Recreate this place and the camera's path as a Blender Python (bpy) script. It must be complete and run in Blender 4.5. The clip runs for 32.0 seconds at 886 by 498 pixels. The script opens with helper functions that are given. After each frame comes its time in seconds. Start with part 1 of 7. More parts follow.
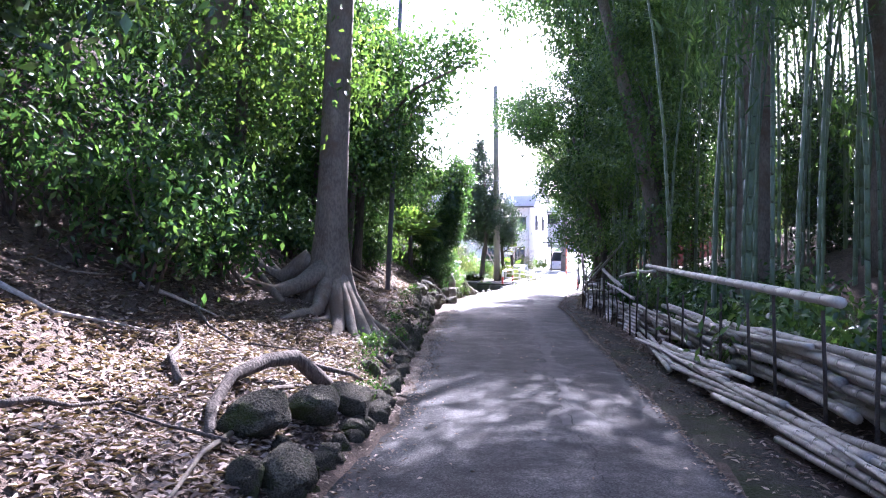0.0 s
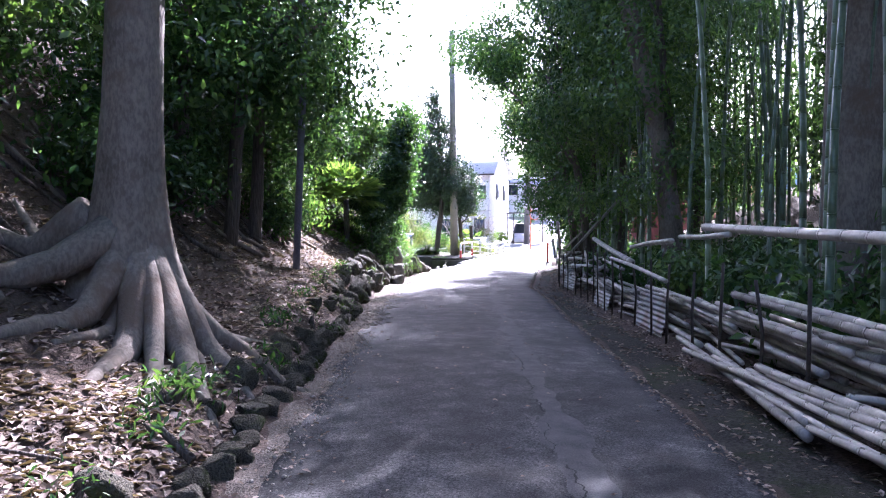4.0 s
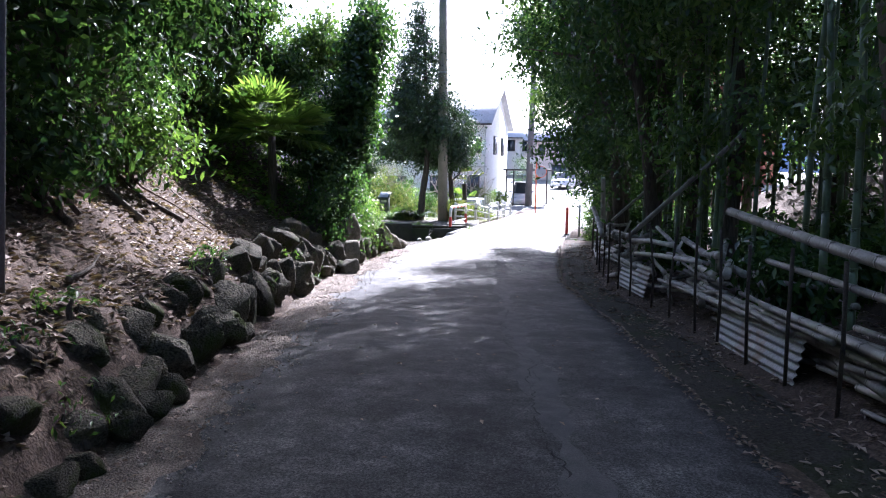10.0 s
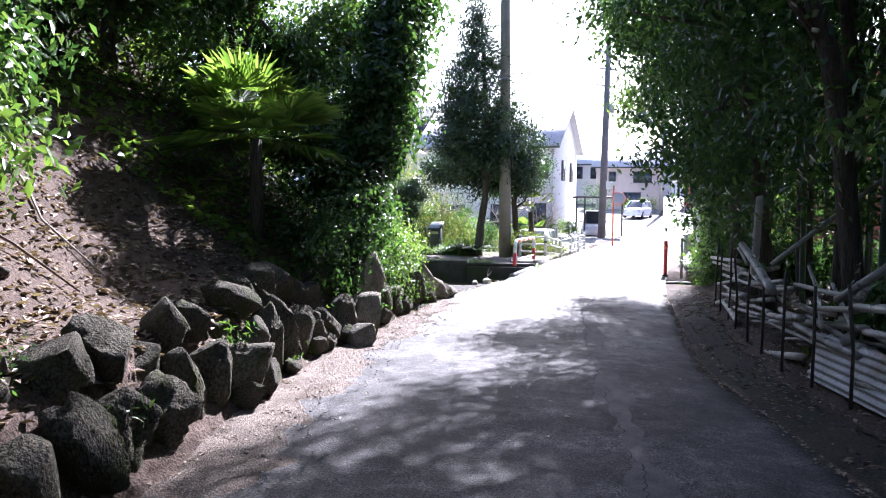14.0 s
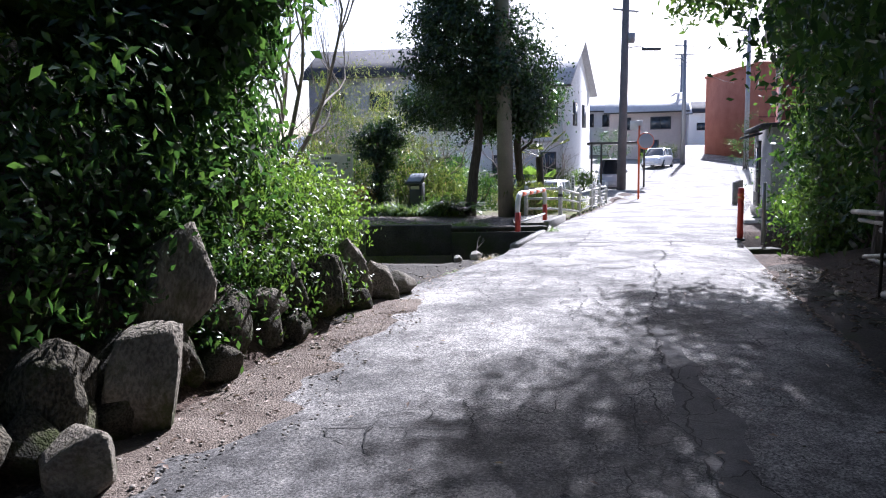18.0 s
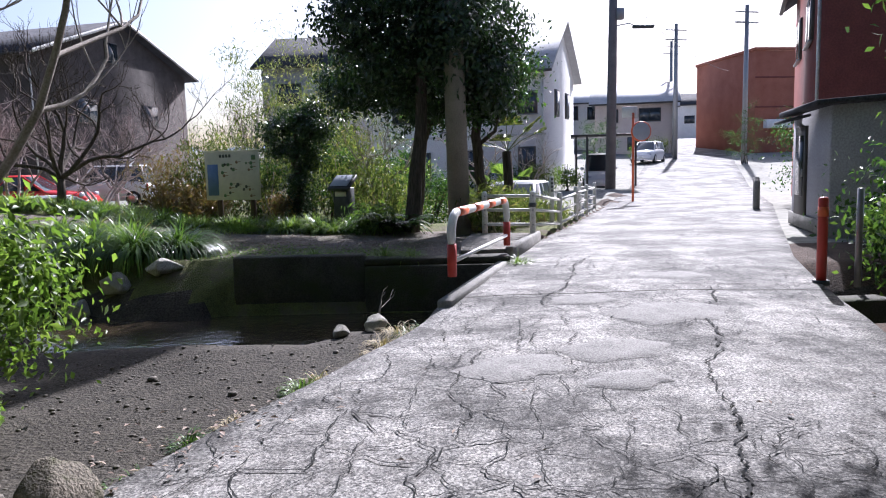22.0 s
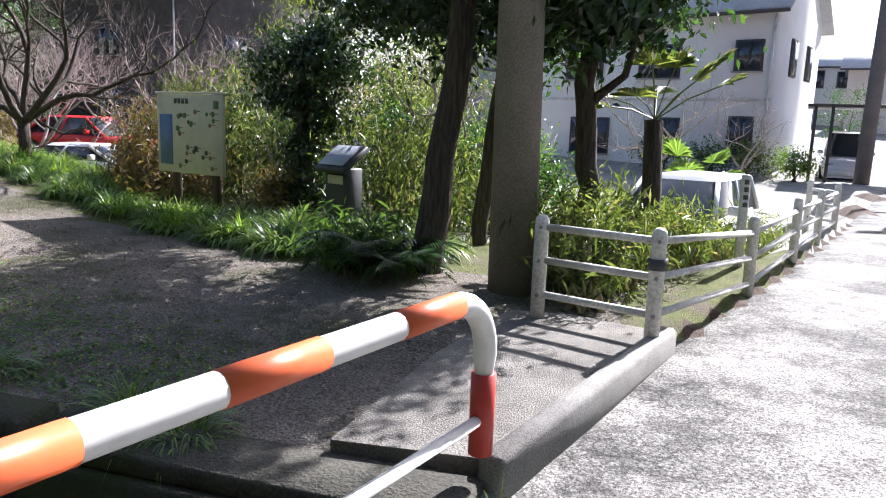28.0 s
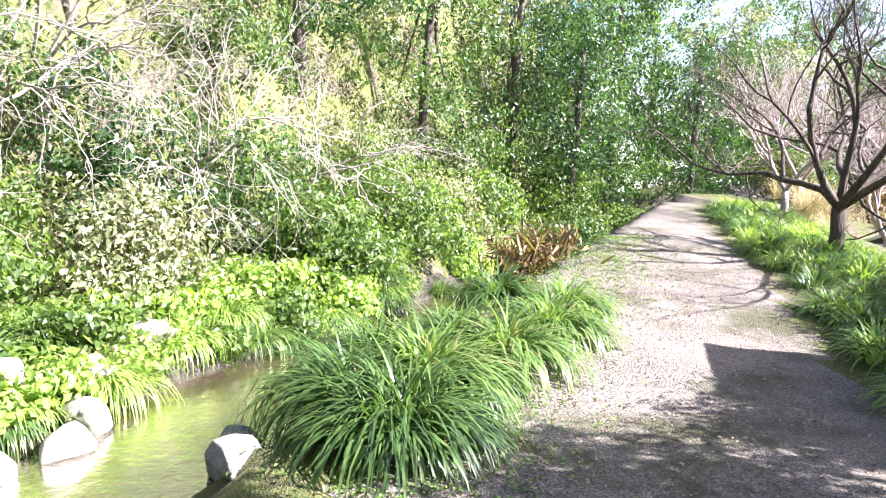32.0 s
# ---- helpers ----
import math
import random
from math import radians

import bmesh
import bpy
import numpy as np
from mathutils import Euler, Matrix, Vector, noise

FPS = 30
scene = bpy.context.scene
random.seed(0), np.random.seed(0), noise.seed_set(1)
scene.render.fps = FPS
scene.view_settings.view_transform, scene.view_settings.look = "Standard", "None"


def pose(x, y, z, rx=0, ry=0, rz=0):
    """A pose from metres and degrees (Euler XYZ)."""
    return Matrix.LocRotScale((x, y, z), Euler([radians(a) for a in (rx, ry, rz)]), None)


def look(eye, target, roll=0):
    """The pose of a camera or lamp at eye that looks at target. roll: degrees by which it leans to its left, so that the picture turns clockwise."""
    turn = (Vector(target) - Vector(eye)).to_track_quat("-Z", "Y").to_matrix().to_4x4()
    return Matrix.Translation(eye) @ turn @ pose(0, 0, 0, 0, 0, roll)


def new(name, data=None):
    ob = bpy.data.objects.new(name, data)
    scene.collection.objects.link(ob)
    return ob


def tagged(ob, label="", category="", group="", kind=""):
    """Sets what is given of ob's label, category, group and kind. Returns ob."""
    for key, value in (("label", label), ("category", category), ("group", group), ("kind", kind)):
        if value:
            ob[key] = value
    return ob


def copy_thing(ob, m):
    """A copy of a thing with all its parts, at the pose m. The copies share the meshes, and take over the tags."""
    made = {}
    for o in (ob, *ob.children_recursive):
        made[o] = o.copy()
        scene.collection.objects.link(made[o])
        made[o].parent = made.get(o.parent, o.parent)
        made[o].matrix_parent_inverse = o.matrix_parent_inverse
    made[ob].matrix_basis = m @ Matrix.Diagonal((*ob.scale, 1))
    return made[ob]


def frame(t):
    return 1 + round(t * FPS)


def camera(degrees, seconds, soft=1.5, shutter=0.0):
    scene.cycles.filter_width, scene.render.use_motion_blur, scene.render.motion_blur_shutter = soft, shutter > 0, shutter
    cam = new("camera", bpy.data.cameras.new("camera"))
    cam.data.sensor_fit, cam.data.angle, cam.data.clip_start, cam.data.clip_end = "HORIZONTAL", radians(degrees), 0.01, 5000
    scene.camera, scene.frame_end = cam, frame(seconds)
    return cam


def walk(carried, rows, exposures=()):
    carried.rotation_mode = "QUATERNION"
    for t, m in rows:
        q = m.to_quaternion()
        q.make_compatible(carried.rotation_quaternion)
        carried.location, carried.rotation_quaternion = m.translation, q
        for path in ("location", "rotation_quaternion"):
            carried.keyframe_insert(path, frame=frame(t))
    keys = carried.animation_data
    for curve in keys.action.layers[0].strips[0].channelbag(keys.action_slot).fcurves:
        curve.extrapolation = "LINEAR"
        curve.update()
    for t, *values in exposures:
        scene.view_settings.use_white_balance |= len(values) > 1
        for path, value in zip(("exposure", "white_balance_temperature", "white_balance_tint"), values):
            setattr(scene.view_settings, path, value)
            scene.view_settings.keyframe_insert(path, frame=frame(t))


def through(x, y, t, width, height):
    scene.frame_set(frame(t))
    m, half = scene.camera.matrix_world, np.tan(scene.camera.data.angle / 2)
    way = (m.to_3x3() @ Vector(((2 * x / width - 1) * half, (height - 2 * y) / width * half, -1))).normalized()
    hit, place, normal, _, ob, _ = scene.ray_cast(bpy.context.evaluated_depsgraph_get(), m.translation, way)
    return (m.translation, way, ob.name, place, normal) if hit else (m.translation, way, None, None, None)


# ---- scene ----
cam = camera(63.3, 32.0, 1.1)
PATH = [
    (0, (0.015, -0.111, 1.868), (0.02, 1.889, 1.87), 0.5),
    (0.5, (0.032, 0.564, 1.858), (0.142, 2.56, 1.822), 0.4),
    (1, (0.104, 1.238, 1.786), (0.291, 3.229, 1.74), 0.6),
    (1.5, (0.165, 1.949, 1.734), (0.368, 3.938, 1.675), 0.3),
    (2, (0.234, 2.595, 1.749), (0.419, 4.585, 1.671), 0.3),
    (2.5, (0.335, 3.192, 1.713), (0.516, 5.182, 1.634), 0.3),
    (3, (0.377, 3.834, 1.695), (0.514, 5.828, 1.607), -0.1),
    (3.5, (0.457, 4.483, 1.66), (0.585, 6.477, 1.582), -0.0),
    (5.5, (0.537, 7.406, 1.608), (0.634, 9.403, 1.55), 0.7),
    (6, (0.612, 8.035, 1.652), (0.724, 10.03, 1.571), 0.7),
    (6.5, (0.683, 8.707, 1.651), (0.794, 10.702, 1.566), 0.7),
    (7, (0.752, 9.4, 1.638), (0.861, 11.396, 1.559), 0.5),
    (7.5, (0.851, 10.066, 1.602), (0.961, 12.061, 1.516), 0.2),
    (8, (0.876, 10.764, 1.566), (0.971, 12.759, 1.459), -0.3),
    (8.5, (0.961, 11.438, 1.543), (1.084, 13.429, 1.404), -0.4),
    (9, (1.03, 12.089, 1.535), (1.153, 14.079, 1.373), 0.0),
    (9.5, (1.138, 12.649, 1.547), (1.263, 14.638, 1.383), 0.3),
    (10, (1.219, 13.21, 1.577), (1.365, 15.196, 1.395), 1.0),
    (10.5, (1.249, 13.748, 1.547), (1.346, 15.736, 1.352), 1.1),
    (11, (1.285, 14.266, 1.524), (1.364, 16.254, 1.325), 1.4),
    (11.5, (1.258, 14.875, 1.521), (1.303, 16.865, 1.326), 1.7),
    (12, (1.27, 15.454, 1.538), (1.262, 17.448, 1.375), 1.9),
    (12.5, (1.364, 16.028, 1.549), (1.359, 18.023, 1.412), 1.7),
    (13, (1.423, 16.668, 1.529), (1.389, 18.665, 1.416), 1.2),
    (13.5, (1.514, 17.323, 1.516), (1.486, 19.32, 1.408), 1.2),
    (15.5, (1.711, 20.645, 1.296), (1.671, 22.644, 1.23), -0.9),
    (16, (1.851, 21.464, 1.24), (1.836, 23.462, 1.156), -0.3),
    (16.5, (1.939, 22.2, 1.25), (1.931, 24.197, 1.134), 0.1),
    (17, (2.035, 22.828, 1.243), (2.019, 24.822, 1.098), -0.3),
    (17.5, (2.114, 23.377, 1.259), (2.096, 25.368, 1.071), -0.6),
    (18, (2.155, 23.898, 1.215), (2.105, 25.885, 1.001), -0.8),
    (18.5, (2.254, 24.497, 1.18), (2.221, 26.484, 0.963), -0.8),
    (19, (2.377, 25.121, 1.192), (2.341, 27.11, 0.983), -1.7),
    (19.5, (2.508, 25.732, 1.212), (2.467, 27.72, 1.002), -2.1),
    (20, (2.638, 26.324, 1.216), (2.618, 28.312, 1.003), -2.5),
    (20.5, (2.72, 26.976, 1.232), (2.712, 28.962, 0.994), -2.6),
    (21, (2.845, 27.655, 1.245), (2.876, 29.641, 1.007), -1.8),
    (21.5, (2.961, 28.301, 1.229), (2.978, 30.286, 0.982), -1.8),
    (22, (3.067, 28.927, 1.261), (3.055, 30.915, 1.038), -1.4),
    (22.5, (3.149, 29.542, 1.294), (3.086, 31.532, 1.102), -1.7),
    (23, (3.243, 30.187, 1.328), (3.083, 32.173, 1.157), -2.2),
    (23.5, (3.431, 30.783, 1.359), (3.191, 32.762, 1.205), -2.5),
    (24, (3.579, 31.401, 1.359), (3.223, 33.363, 1.204), -2.9),
    (24.5, (3.777, 31.993, 1.381), (3.35, 33.94, 1.215), -2.4),
    (25, (3.975, 32.636, 1.42), (3.492, 34.568, 1.228), -2.3),
    (25.5, (4.14, 33.26, 1.447), (3.655, 35.19, 1.229), -1.8),
    (26, (4.275, 33.84, 1.455), (3.87, 35.78, 1.19), -1.0),
    (26.5, (4.305, 34.406, 1.4), (3.913, 36.345, 1.105), -0.1),
    (28.5, (4.472, 36.704, 1.441), (3.791, 38.552, 1.096), 2.2),
    (29, (4.458, 37.26, 1.47), (3.61, 39.06, 1.115), 1.6),
    (29.5, (4.43, 37.754, 1.497), (3.414, 39.437, 1.131), 1.2),
    (30, (4.366, 38.19, 1.56), (3.121, 39.713, 1.201), 0.4),
    (30.5, (4.203, 38.589, 1.6), (2.667, 39.828, 1.28), 0.4),
    (31, (3.989, 38.942, 1.644), (2.234, 39.859, 1.361), 0.4),
    (31.5, (3.651, 39.335, 1.715), (1.744, 39.891, 1.479), 0.6),
    (32, (3.219, 39.48, 1.716), (1.244, 39.70, 1.477), 1.5),
]
EXPOSURES = [(0, 3.5, 5400, 32), (2, 3.6, 5350, 32), (3.5, 3.5, 5350, 32), (6, 3.18, 5350, 28), (8, 2.68, 5450, 26), (9, 2.5, 5400, 22), (11, 2.65, 5450, 22), (12, 2.75, 5500, 25), (13, 2.8, 5500, 25), (16, 1.9, 5500, 20), (17, 1.65, 5500, 20), (19, 1.5, 5550, 20), (21, 1.32, 5600, 20),
             (23, 1.2, 5650, 20), (26, 1.48, 5600, 18), (28.5, 1.87, 5900, 16), (29, 2.02, 5900, 16), (30, 2.6, 5850, 21), (31, 3.4, 5750, 28), (32, 2.8, 5950, 22)]
walk(cam, [(t, look(eye, target, roll)) for t, eye, target, roll in PATH], EXPOSURES)

# ---------- world, sun, exposure ----------
AZ, EL = radians(20.0), radians(38.0)
world = bpy.data.worlds.new("world")
scene.world = world
world.use_nodes = True
wn = world.node_tree.nodes
sky = wn.new("ShaderNodeTexSky")
sky.sky_type, sky.sun_disc = "NISHITA", False
sky.sun_elevation, sky.sun_rotation, sky.dust_density, sky.air_density = EL, AZ, 3.0, 1.0
wn["Background"].inputs["Strength"].default_value = 0.07
world.node_tree.links.new(sky.outputs[0], wn["Background"].inputs["Color"])
sun_data = bpy.data.lights.new("sun", "SUN")
sun_data.energy, sun_data.angle, sun_data.color = 5.0, radians(0.6), (1.0, 0.95, 0.87)
sun = new("sun", sun_data)
sun.matrix_world = look((math.sin(AZ) * math.cos(EL) * 60, math.cos(AZ) * math.cos(EL) * 60, math.sin(EL) * 60), (0, 0, 0))

# ---------- small tools ----------
rng = np.random.default_rng(7)


class Geo:
    """Vertices and faces gathered for one mesh."""

    def __init__(self):
        self.v, self.n, self.f = [], 0, {3: [], 4: []}

    def add(self, v, *faces):
        v = np.asarray(v, float).reshape(-1, 3)
        for f in faces:
            f = np.asarray(f, np.int64)
            if f.size:
                self.f[f.shape[1]].append(f + self.n)
        self.v.append(v)
        self.n += len(v)
        return self

    def mesh(self, name, mats, smooth=False, index=None):
        me = bpy.data.meshes.new(name)
        v = np.concatenate(self.v)
        tri = np.concatenate(self.f[3]) if self.f[3] else np.zeros((0, 3), int)
        quad = np.concatenate(self.f[4]) if self.f[4] else np.zeros((0, 4), int)
        loops = np.r_[tri.ravel(), quad.ravel()].astype(np.int32)
        starts = np.r_[np.arange(len(tri)) * 3, len(tri) * 3 + np.arange(len(quad)) * 4].astype(np.int32)
        me.vertices.add(len(v))
        me.vertices.foreach_set("co", v.astype(np.float32).ravel())
        me.loops.add(len(loops))
        me.loops.foreach_set("vertex_index", loops)
        me.polygons.add(len(starts))
        me.polygons.foreach_set("loop_start", starts)
        for m in mats if isinstance(mats, (list, tuple)) else [mats]:
            me.materials.append(m)
        if index is not None:
            me.polygons.foreach_set("material_index", np.asarray(index, np.int32))
        if smooth:
            me.polygons.foreach_set("use_smooth", np.ones(len(starts), bool))
        me.update(calc_edges=True)
        me.validate()
        return me


def thing(name, geo, mats, label="", category="", group="", kind="", smooth=False, at=None):
    """A thing of one mesh."""
    ob = new(name, geo.mesh(name, mats, smooth))
    if at is not None:
        ob.matrix_world = at
    return tagged(ob, label, category, group, kind)


def base(name, m, label="", category="", group="", kind=""):
    """An Empty that parents the parts of a thing."""
    ob = new(name)
    ob.empty_display_size = 0.2
    ob.matrix_world = m if isinstance(m, Matrix) else pose(*m)
    return tagged(ob, label, category, group, kind)


def part(name, geo, mats, parent, label="", smooth=False, at=None):
    """One mesh under a thing or under a part, in the parent's own axes."""
    ob = new(name, geo.mesh(name, mats, smooth) if isinstance(geo, Geo) else geo)
    ob.parent = parent
    if at is not None:
        ob.matrix_local = at
    return tagged(ob, label)


def quads_grid(nu, nv, wrap=False):
    """Faces of a grid of nu rows of nv vertices each; wrap joins the last column to the first."""
    a = np.arange(nu - 1)[:, None] * nv
    c = np.arange(nv if wrap else nv - 1)[None]
    d = (c + 1) % nv
    return np.stack([a + c, a + d, a + nv + d, a + nv + c], -1).reshape(-1, 4)


def tube(pts, radii, sides=8, cap=True, wobble=0.0):
    """A tapered tube along points."""
    p = np.asarray(pts, float)
    r = np.broadcast_to(np.asarray(radii, float), len(p))
    d = np.gradient(p, axis=0)
    d /= np.linalg.norm(d, axis=1)[:, None] + 1e-9
    up = np.where(np.abs(d[:, 2:3]) > 0.9, np.array([[1.0, 0, 0]]), np.array([[0, 0, 1.0]]))
    ref = up[len(up) // 2]
    s = np.cross(d, ref)
    s /= np.linalg.norm(s, axis=1)[:, None] + 1e-9
    u = np.cross(s, d)
    a = np.arange(sides) * 2 * np.pi / sides
    rr = r[:, None] * (1 + wobble * rng.normal(size=(len(p), sides)))
    v = p[:, None] + rr[..., None] * (np.cos(a)[None, :, None] * s[:, None] + np.sin(a)[None, :, None] * u[:, None])
    v = v.reshape(-1, 3)
    f = quads_grid(len(p), sides, True)
    if cap:
        n = len(v)
        v = np.r_[v, p[:1], p[-1:]]
        k = np.arange(sides)
        e = (len(p) - 1) * sides
        t = np.r_[np.stack([k * 0 + n, (k + 1) % sides, k], 1), np.stack([k * 0 + n + 1, e + k, e + (k + 1) % sides], 1)]
        return v, f, t
    return v, f


def cbox(sx, sy, sz, bevel=0.01, at=(0, 0, 0), rz=0.0, rx=0.0):
    """A box with chamfered edges; at is the middle of its foot."""
    bm = bmesh.new()
    bmesh.ops.create_cube(bm, size=1.0)
    for v in bm.verts:
        v.co = Vector((v.co.x * sx, v.co.y * sy, v.co.z * sz))
    if bevel > 0:
        bmesh.ops.bevel(bm, geom=bm.edges[:], offset=min(bevel, 0.45 * min(sx, sy, sz)), segments=1, affect="EDGES")
    bm.verts.index_update()
    m = Matrix.Translation(at) @ Matrix.Rotation(radians(rz), 4, "Z") @ Matrix.Rotation(radians(rx), 4, "X") @ Matrix.Translation((0, 0, sz / 2))
    v = np.array([m @ x.co for x in bm.verts])
    f3 = np.array([[x.index for x in f.verts] for f in bm.faces if len(f.verts) == 3], int).reshape(-1, 3)
    f4 = np.array([[x.index for x in f.verts] for f in bm.faces if len(f.verts) == 4], int).reshape(-1, 4)
    bm.free()
    return v, f3, f4


def box(*a, **k):
    return Geo().add(*cbox(*a, **k))


def ico(sub):
    bm = bmesh.new()
    bmesh.ops.create_icosphere(bm, subdivisions=sub, radius=1)
    v = np.array([x.co for x in bm.verts])
    f = np.array([[x.index for x in q.verts] for q in bm.faces])
    bm.free()
    return v, f


ICO = {n: ico(n) for n in (1, 2, 3, 4)}


def wave(p, scale, seed=0.0):
    """Cheap smooth noise of places, about -1 to 1."""
    q = np.asarray(p, float) * scale + seed
    x, y, z = q[..., 0], q[..., 1], q[..., 2] if q.shape[-1] > 2 else q[..., 0] * 0
    return (np.sin(1.7 * x + 1.3 * np.sin(1.1 * y + 0.7 * z)) + np.sin(1.9 * y + 1.1 * np.sin(1.3 * z + 0.9 * x)) + np.sin(1.5 * z + 1.4 * np.sin(1.2 * x + 0.8 * y + 2))) / 3


def rock_geo(sx, sy, sz, seed, sub=3, rough=0.22):
    v, f = ICO[sub]
    s = seed * 3.17
    v = v * (1 + rough * wave(v, 1.3, s)[:, None] + 0.6 * rough * wave(v, 3.1, s + 5)[:, None] + 0.3 * rough * wave(v, 8.0, s)[:, None] + 0.15 * rough * wave(v, 19.0, s)[:, None])
    gen = np.random.default_rng(int(seed) + 50)
    for q in unit(gen.normal(size=(16, 3))):
        over = np.maximum(v @ q - gen.uniform(0.5, 0.8), 0)
        v = v - over[:, None] * q * 0.9
    v[:, 2] = np.maximum(v[:, 2], -0.75)
    return Geo().add(v * (sx / 2, sy / 2, sz / 2), f)


def unit(v):
    return v / (np.linalg.norm(v, axis=-1, keepdims=True) + 1e-9)


def leaves(geo, pos, size, out, droop=0.3, wide=0.45, fold=0.18, spread=1.0):
    """Folded pointed leaves of four corners at places, facing roughly along out."""
    n = len(pos)
    nor = unit(out + spread * rng.normal(size=(n, 3)) * 0.6 + (0, 0, 0.35))
    d = unit(np.cross(nor, rng.normal(size=(n, 3))) - (0, 0, droop))
    side = unit(np.cross(nor, d))
    nor = np.cross(d, side)
    ln = size * rng.uniform(0.65, 1.3, (n, 1))
    w = ln * wide * rng.uniform(0.8, 1.2, (n, 1))
    a, b = pos - d * ln * 0.5, pos + d * ln * 0.5 - (0, 0, 1) * ln * 0.1
    l, r = pos - side * w * 0.5 + nor * w * fold, pos + side * w * 0.5 + nor * w * fold
    v = np.stack([a, l, b, r], 1).reshape(-1, 3)
    k = np.arange(n)[:, None] * 4
    geo.add(v, np.concatenate([k + [0, 2, 1], k + [0, 3, 2]]))


def crown(blobs, per, size, sigma=0.3, **kw):
    """Leaves in clumps through ellipsoids (x, y, z, rx, ry, rz, clumps)."""
    g = Geo()
    for cx, cy, cz, rx, ry, rz, k in blobs:
        d = unit(rng.normal(size=(k, 3)))
        rad = rng.uniform(0.25, 1.0, (k, 1)) ** 0.5 * (1 + 0.18 * rng.normal(size=(k, 1)))
        c = d * rad * (rx, ry, rz)
        c = np.repeat(c, per, 0)
        off = rng.normal(size=c.shape) * sigma * np.repeat(rng.uniform(0.5, 1.4, (k, 1)), per, 0) * (1, 1, 0.7)
        leaves(g, c + off + (cx, cy, cz), size, unit(np.repeat(d, per, 0) + 0.6 * unit(off)), **kw)
    return g


def blades(geo, foot, length, width, lean, n=4, droop=1.0):
    """Curved grass blades from feet, arching out."""
    m = len(foot)
    a = rng.uniform(0, 2 * np.pi, m)
    out = np.stack([np.cos(a), np.sin(a), 0 * a], 1)
    if lean.ndim == 2:
        out = unit(lean + 0.45 * out * (1, 1, 0))
        tilt = np.clip(np.linalg.norm(lean, axis=1), 0.1, 1.2) * rng.uniform(0.7, 1.2, m)
    else:
        tilt = lean * rng.uniform(0.4, 1.3, m)
    ln = length * rng.uniform(0.6, 1.2, m)
    side = np.stack([-out[:, 1], out[:, 0], 0 * a], 1) * width * rng.uniform(0.7, 1.2, (m, 1))
    rows = []
    for s in np.linspace(0, 1, n):
        ang = tilt * (0.35 + droop * s)
        p = foot + out * (ln * s * np.sin(ang))[:, None] + np.array([0, 0, 1.0]) * (ln * s * np.cos(np.minimum(ang, 2.2)))[:, None]
        w = side * (1 - s**2 * 0.95) * 0.5
        rows += [p - w, p + w]
    v = np.stack(rows, 1).reshape(-1, 3)
    k = np.arange(m)[:, None] * 2 * n
    geo.add(v, np.concatenate([k + [2 * i, 2 * i + 1, 2 * i + 3, 2 * i + 2] for i in range(n - 1)]))


def branches(start, way, length, radius, depth, geo, tips, bend=0.35, fork=3, sides=5, rise=0.1, shrink=0.68):
    """A bare branch that forks again and again."""
    n = 5
    p, d, pts = np.array(start, float), unit(np.array(way, float)), []
    for i in range(n):
        pts.append(p.copy())
        p = p + d * length / (n - 1)
        d = unit(d + bend * 0.5 * rng.normal(size=3) + (0, 0, rise * 0.5))
    geo.add(*tube(pts, np.linspace(radius, radius * 0.6, n), max(3, sides), cap=False))
    if depth == 0:
        tips.append(pts[-1])
        return
    for i in range(fork):
        q = pts[-1] if i == 0 else pts[rng.integers(2, n)]
        e = unit(d + rng.normal(size=3) * (0.25 if i == 0 else 0.75) * (1, 1, 0.7) + (0, 0, rise))
        branches(q, e, length * shrink * rng.uniform(0.75, 1.2), radius * (0.62 if i == 0 else 0.5), depth - 1, geo, tips, bend, fork, sides - 1, rise, shrink)


# ---------- materials ----------
def material(name, build):
    m = bpy.data.materials.new(name)
    m.use_nodes = True
    nt = m.node_tree
    bsdf = nt.nodes["Principled BSDF"]
    build(nt, bsdf)
    return m


def node(nt, kind, **values):
    n = nt.nodes.new("ShaderNode" + kind)
    for k, v in values.items():
        n.inputs[k.replace("_", " ")].default_value = v
    return n


def noise_tex(nt, scale, detail=4.0, rough=0.6, obj=True, stretch=1.0):
    c = nt.nodes.new("ShaderNodeNewGeometry") if not obj else nt.nodes.new("ShaderNodeTexCoord")
    t = node(nt, "TexNoise", Scale=scale, Detail=detail, Roughness=rough)
    m = nt.nodes.new("ShaderNodeMapping")
    m.inputs["Scale"].default_value = (1, 1, stretch)
    nt.links.new(c.outputs["Object" if obj else "Position"], m.inputs["Vector"])
    nt.links.new(m.outputs[0], t.inputs["Vector"])
    return t


def ramp(nt, fac, *stops):
    r = nt.nodes.new("ShaderNodeValToRGB")
    e = r.color_ramp.elements
    while len(e) < len(stops):
        e.new(0.5)
    for el, (p, c) in zip(e, stops):
        el.position, el.color = p, (*c, 1)
    nt.links.new(fac, r.inputs["Fac"])
    return r.outputs["Color"]


def mix(nt, fac, a, b, mode="MIX"):
    m = nt.nodes.new("ShaderNodeMix")
    m.data_type, m.blend_type = "RGBA", mode
    for s, v in ((m.inputs[0], fac), (m.inputs[6], a), (m.inputs[7], b)):
        if isinstance(v, bpy.types.NodeSocket):
            nt.links.new(v, s)
        else:
            s.default_value = v if not isinstance(v, tuple) else (*v, 1)
    return m.outputs[2]


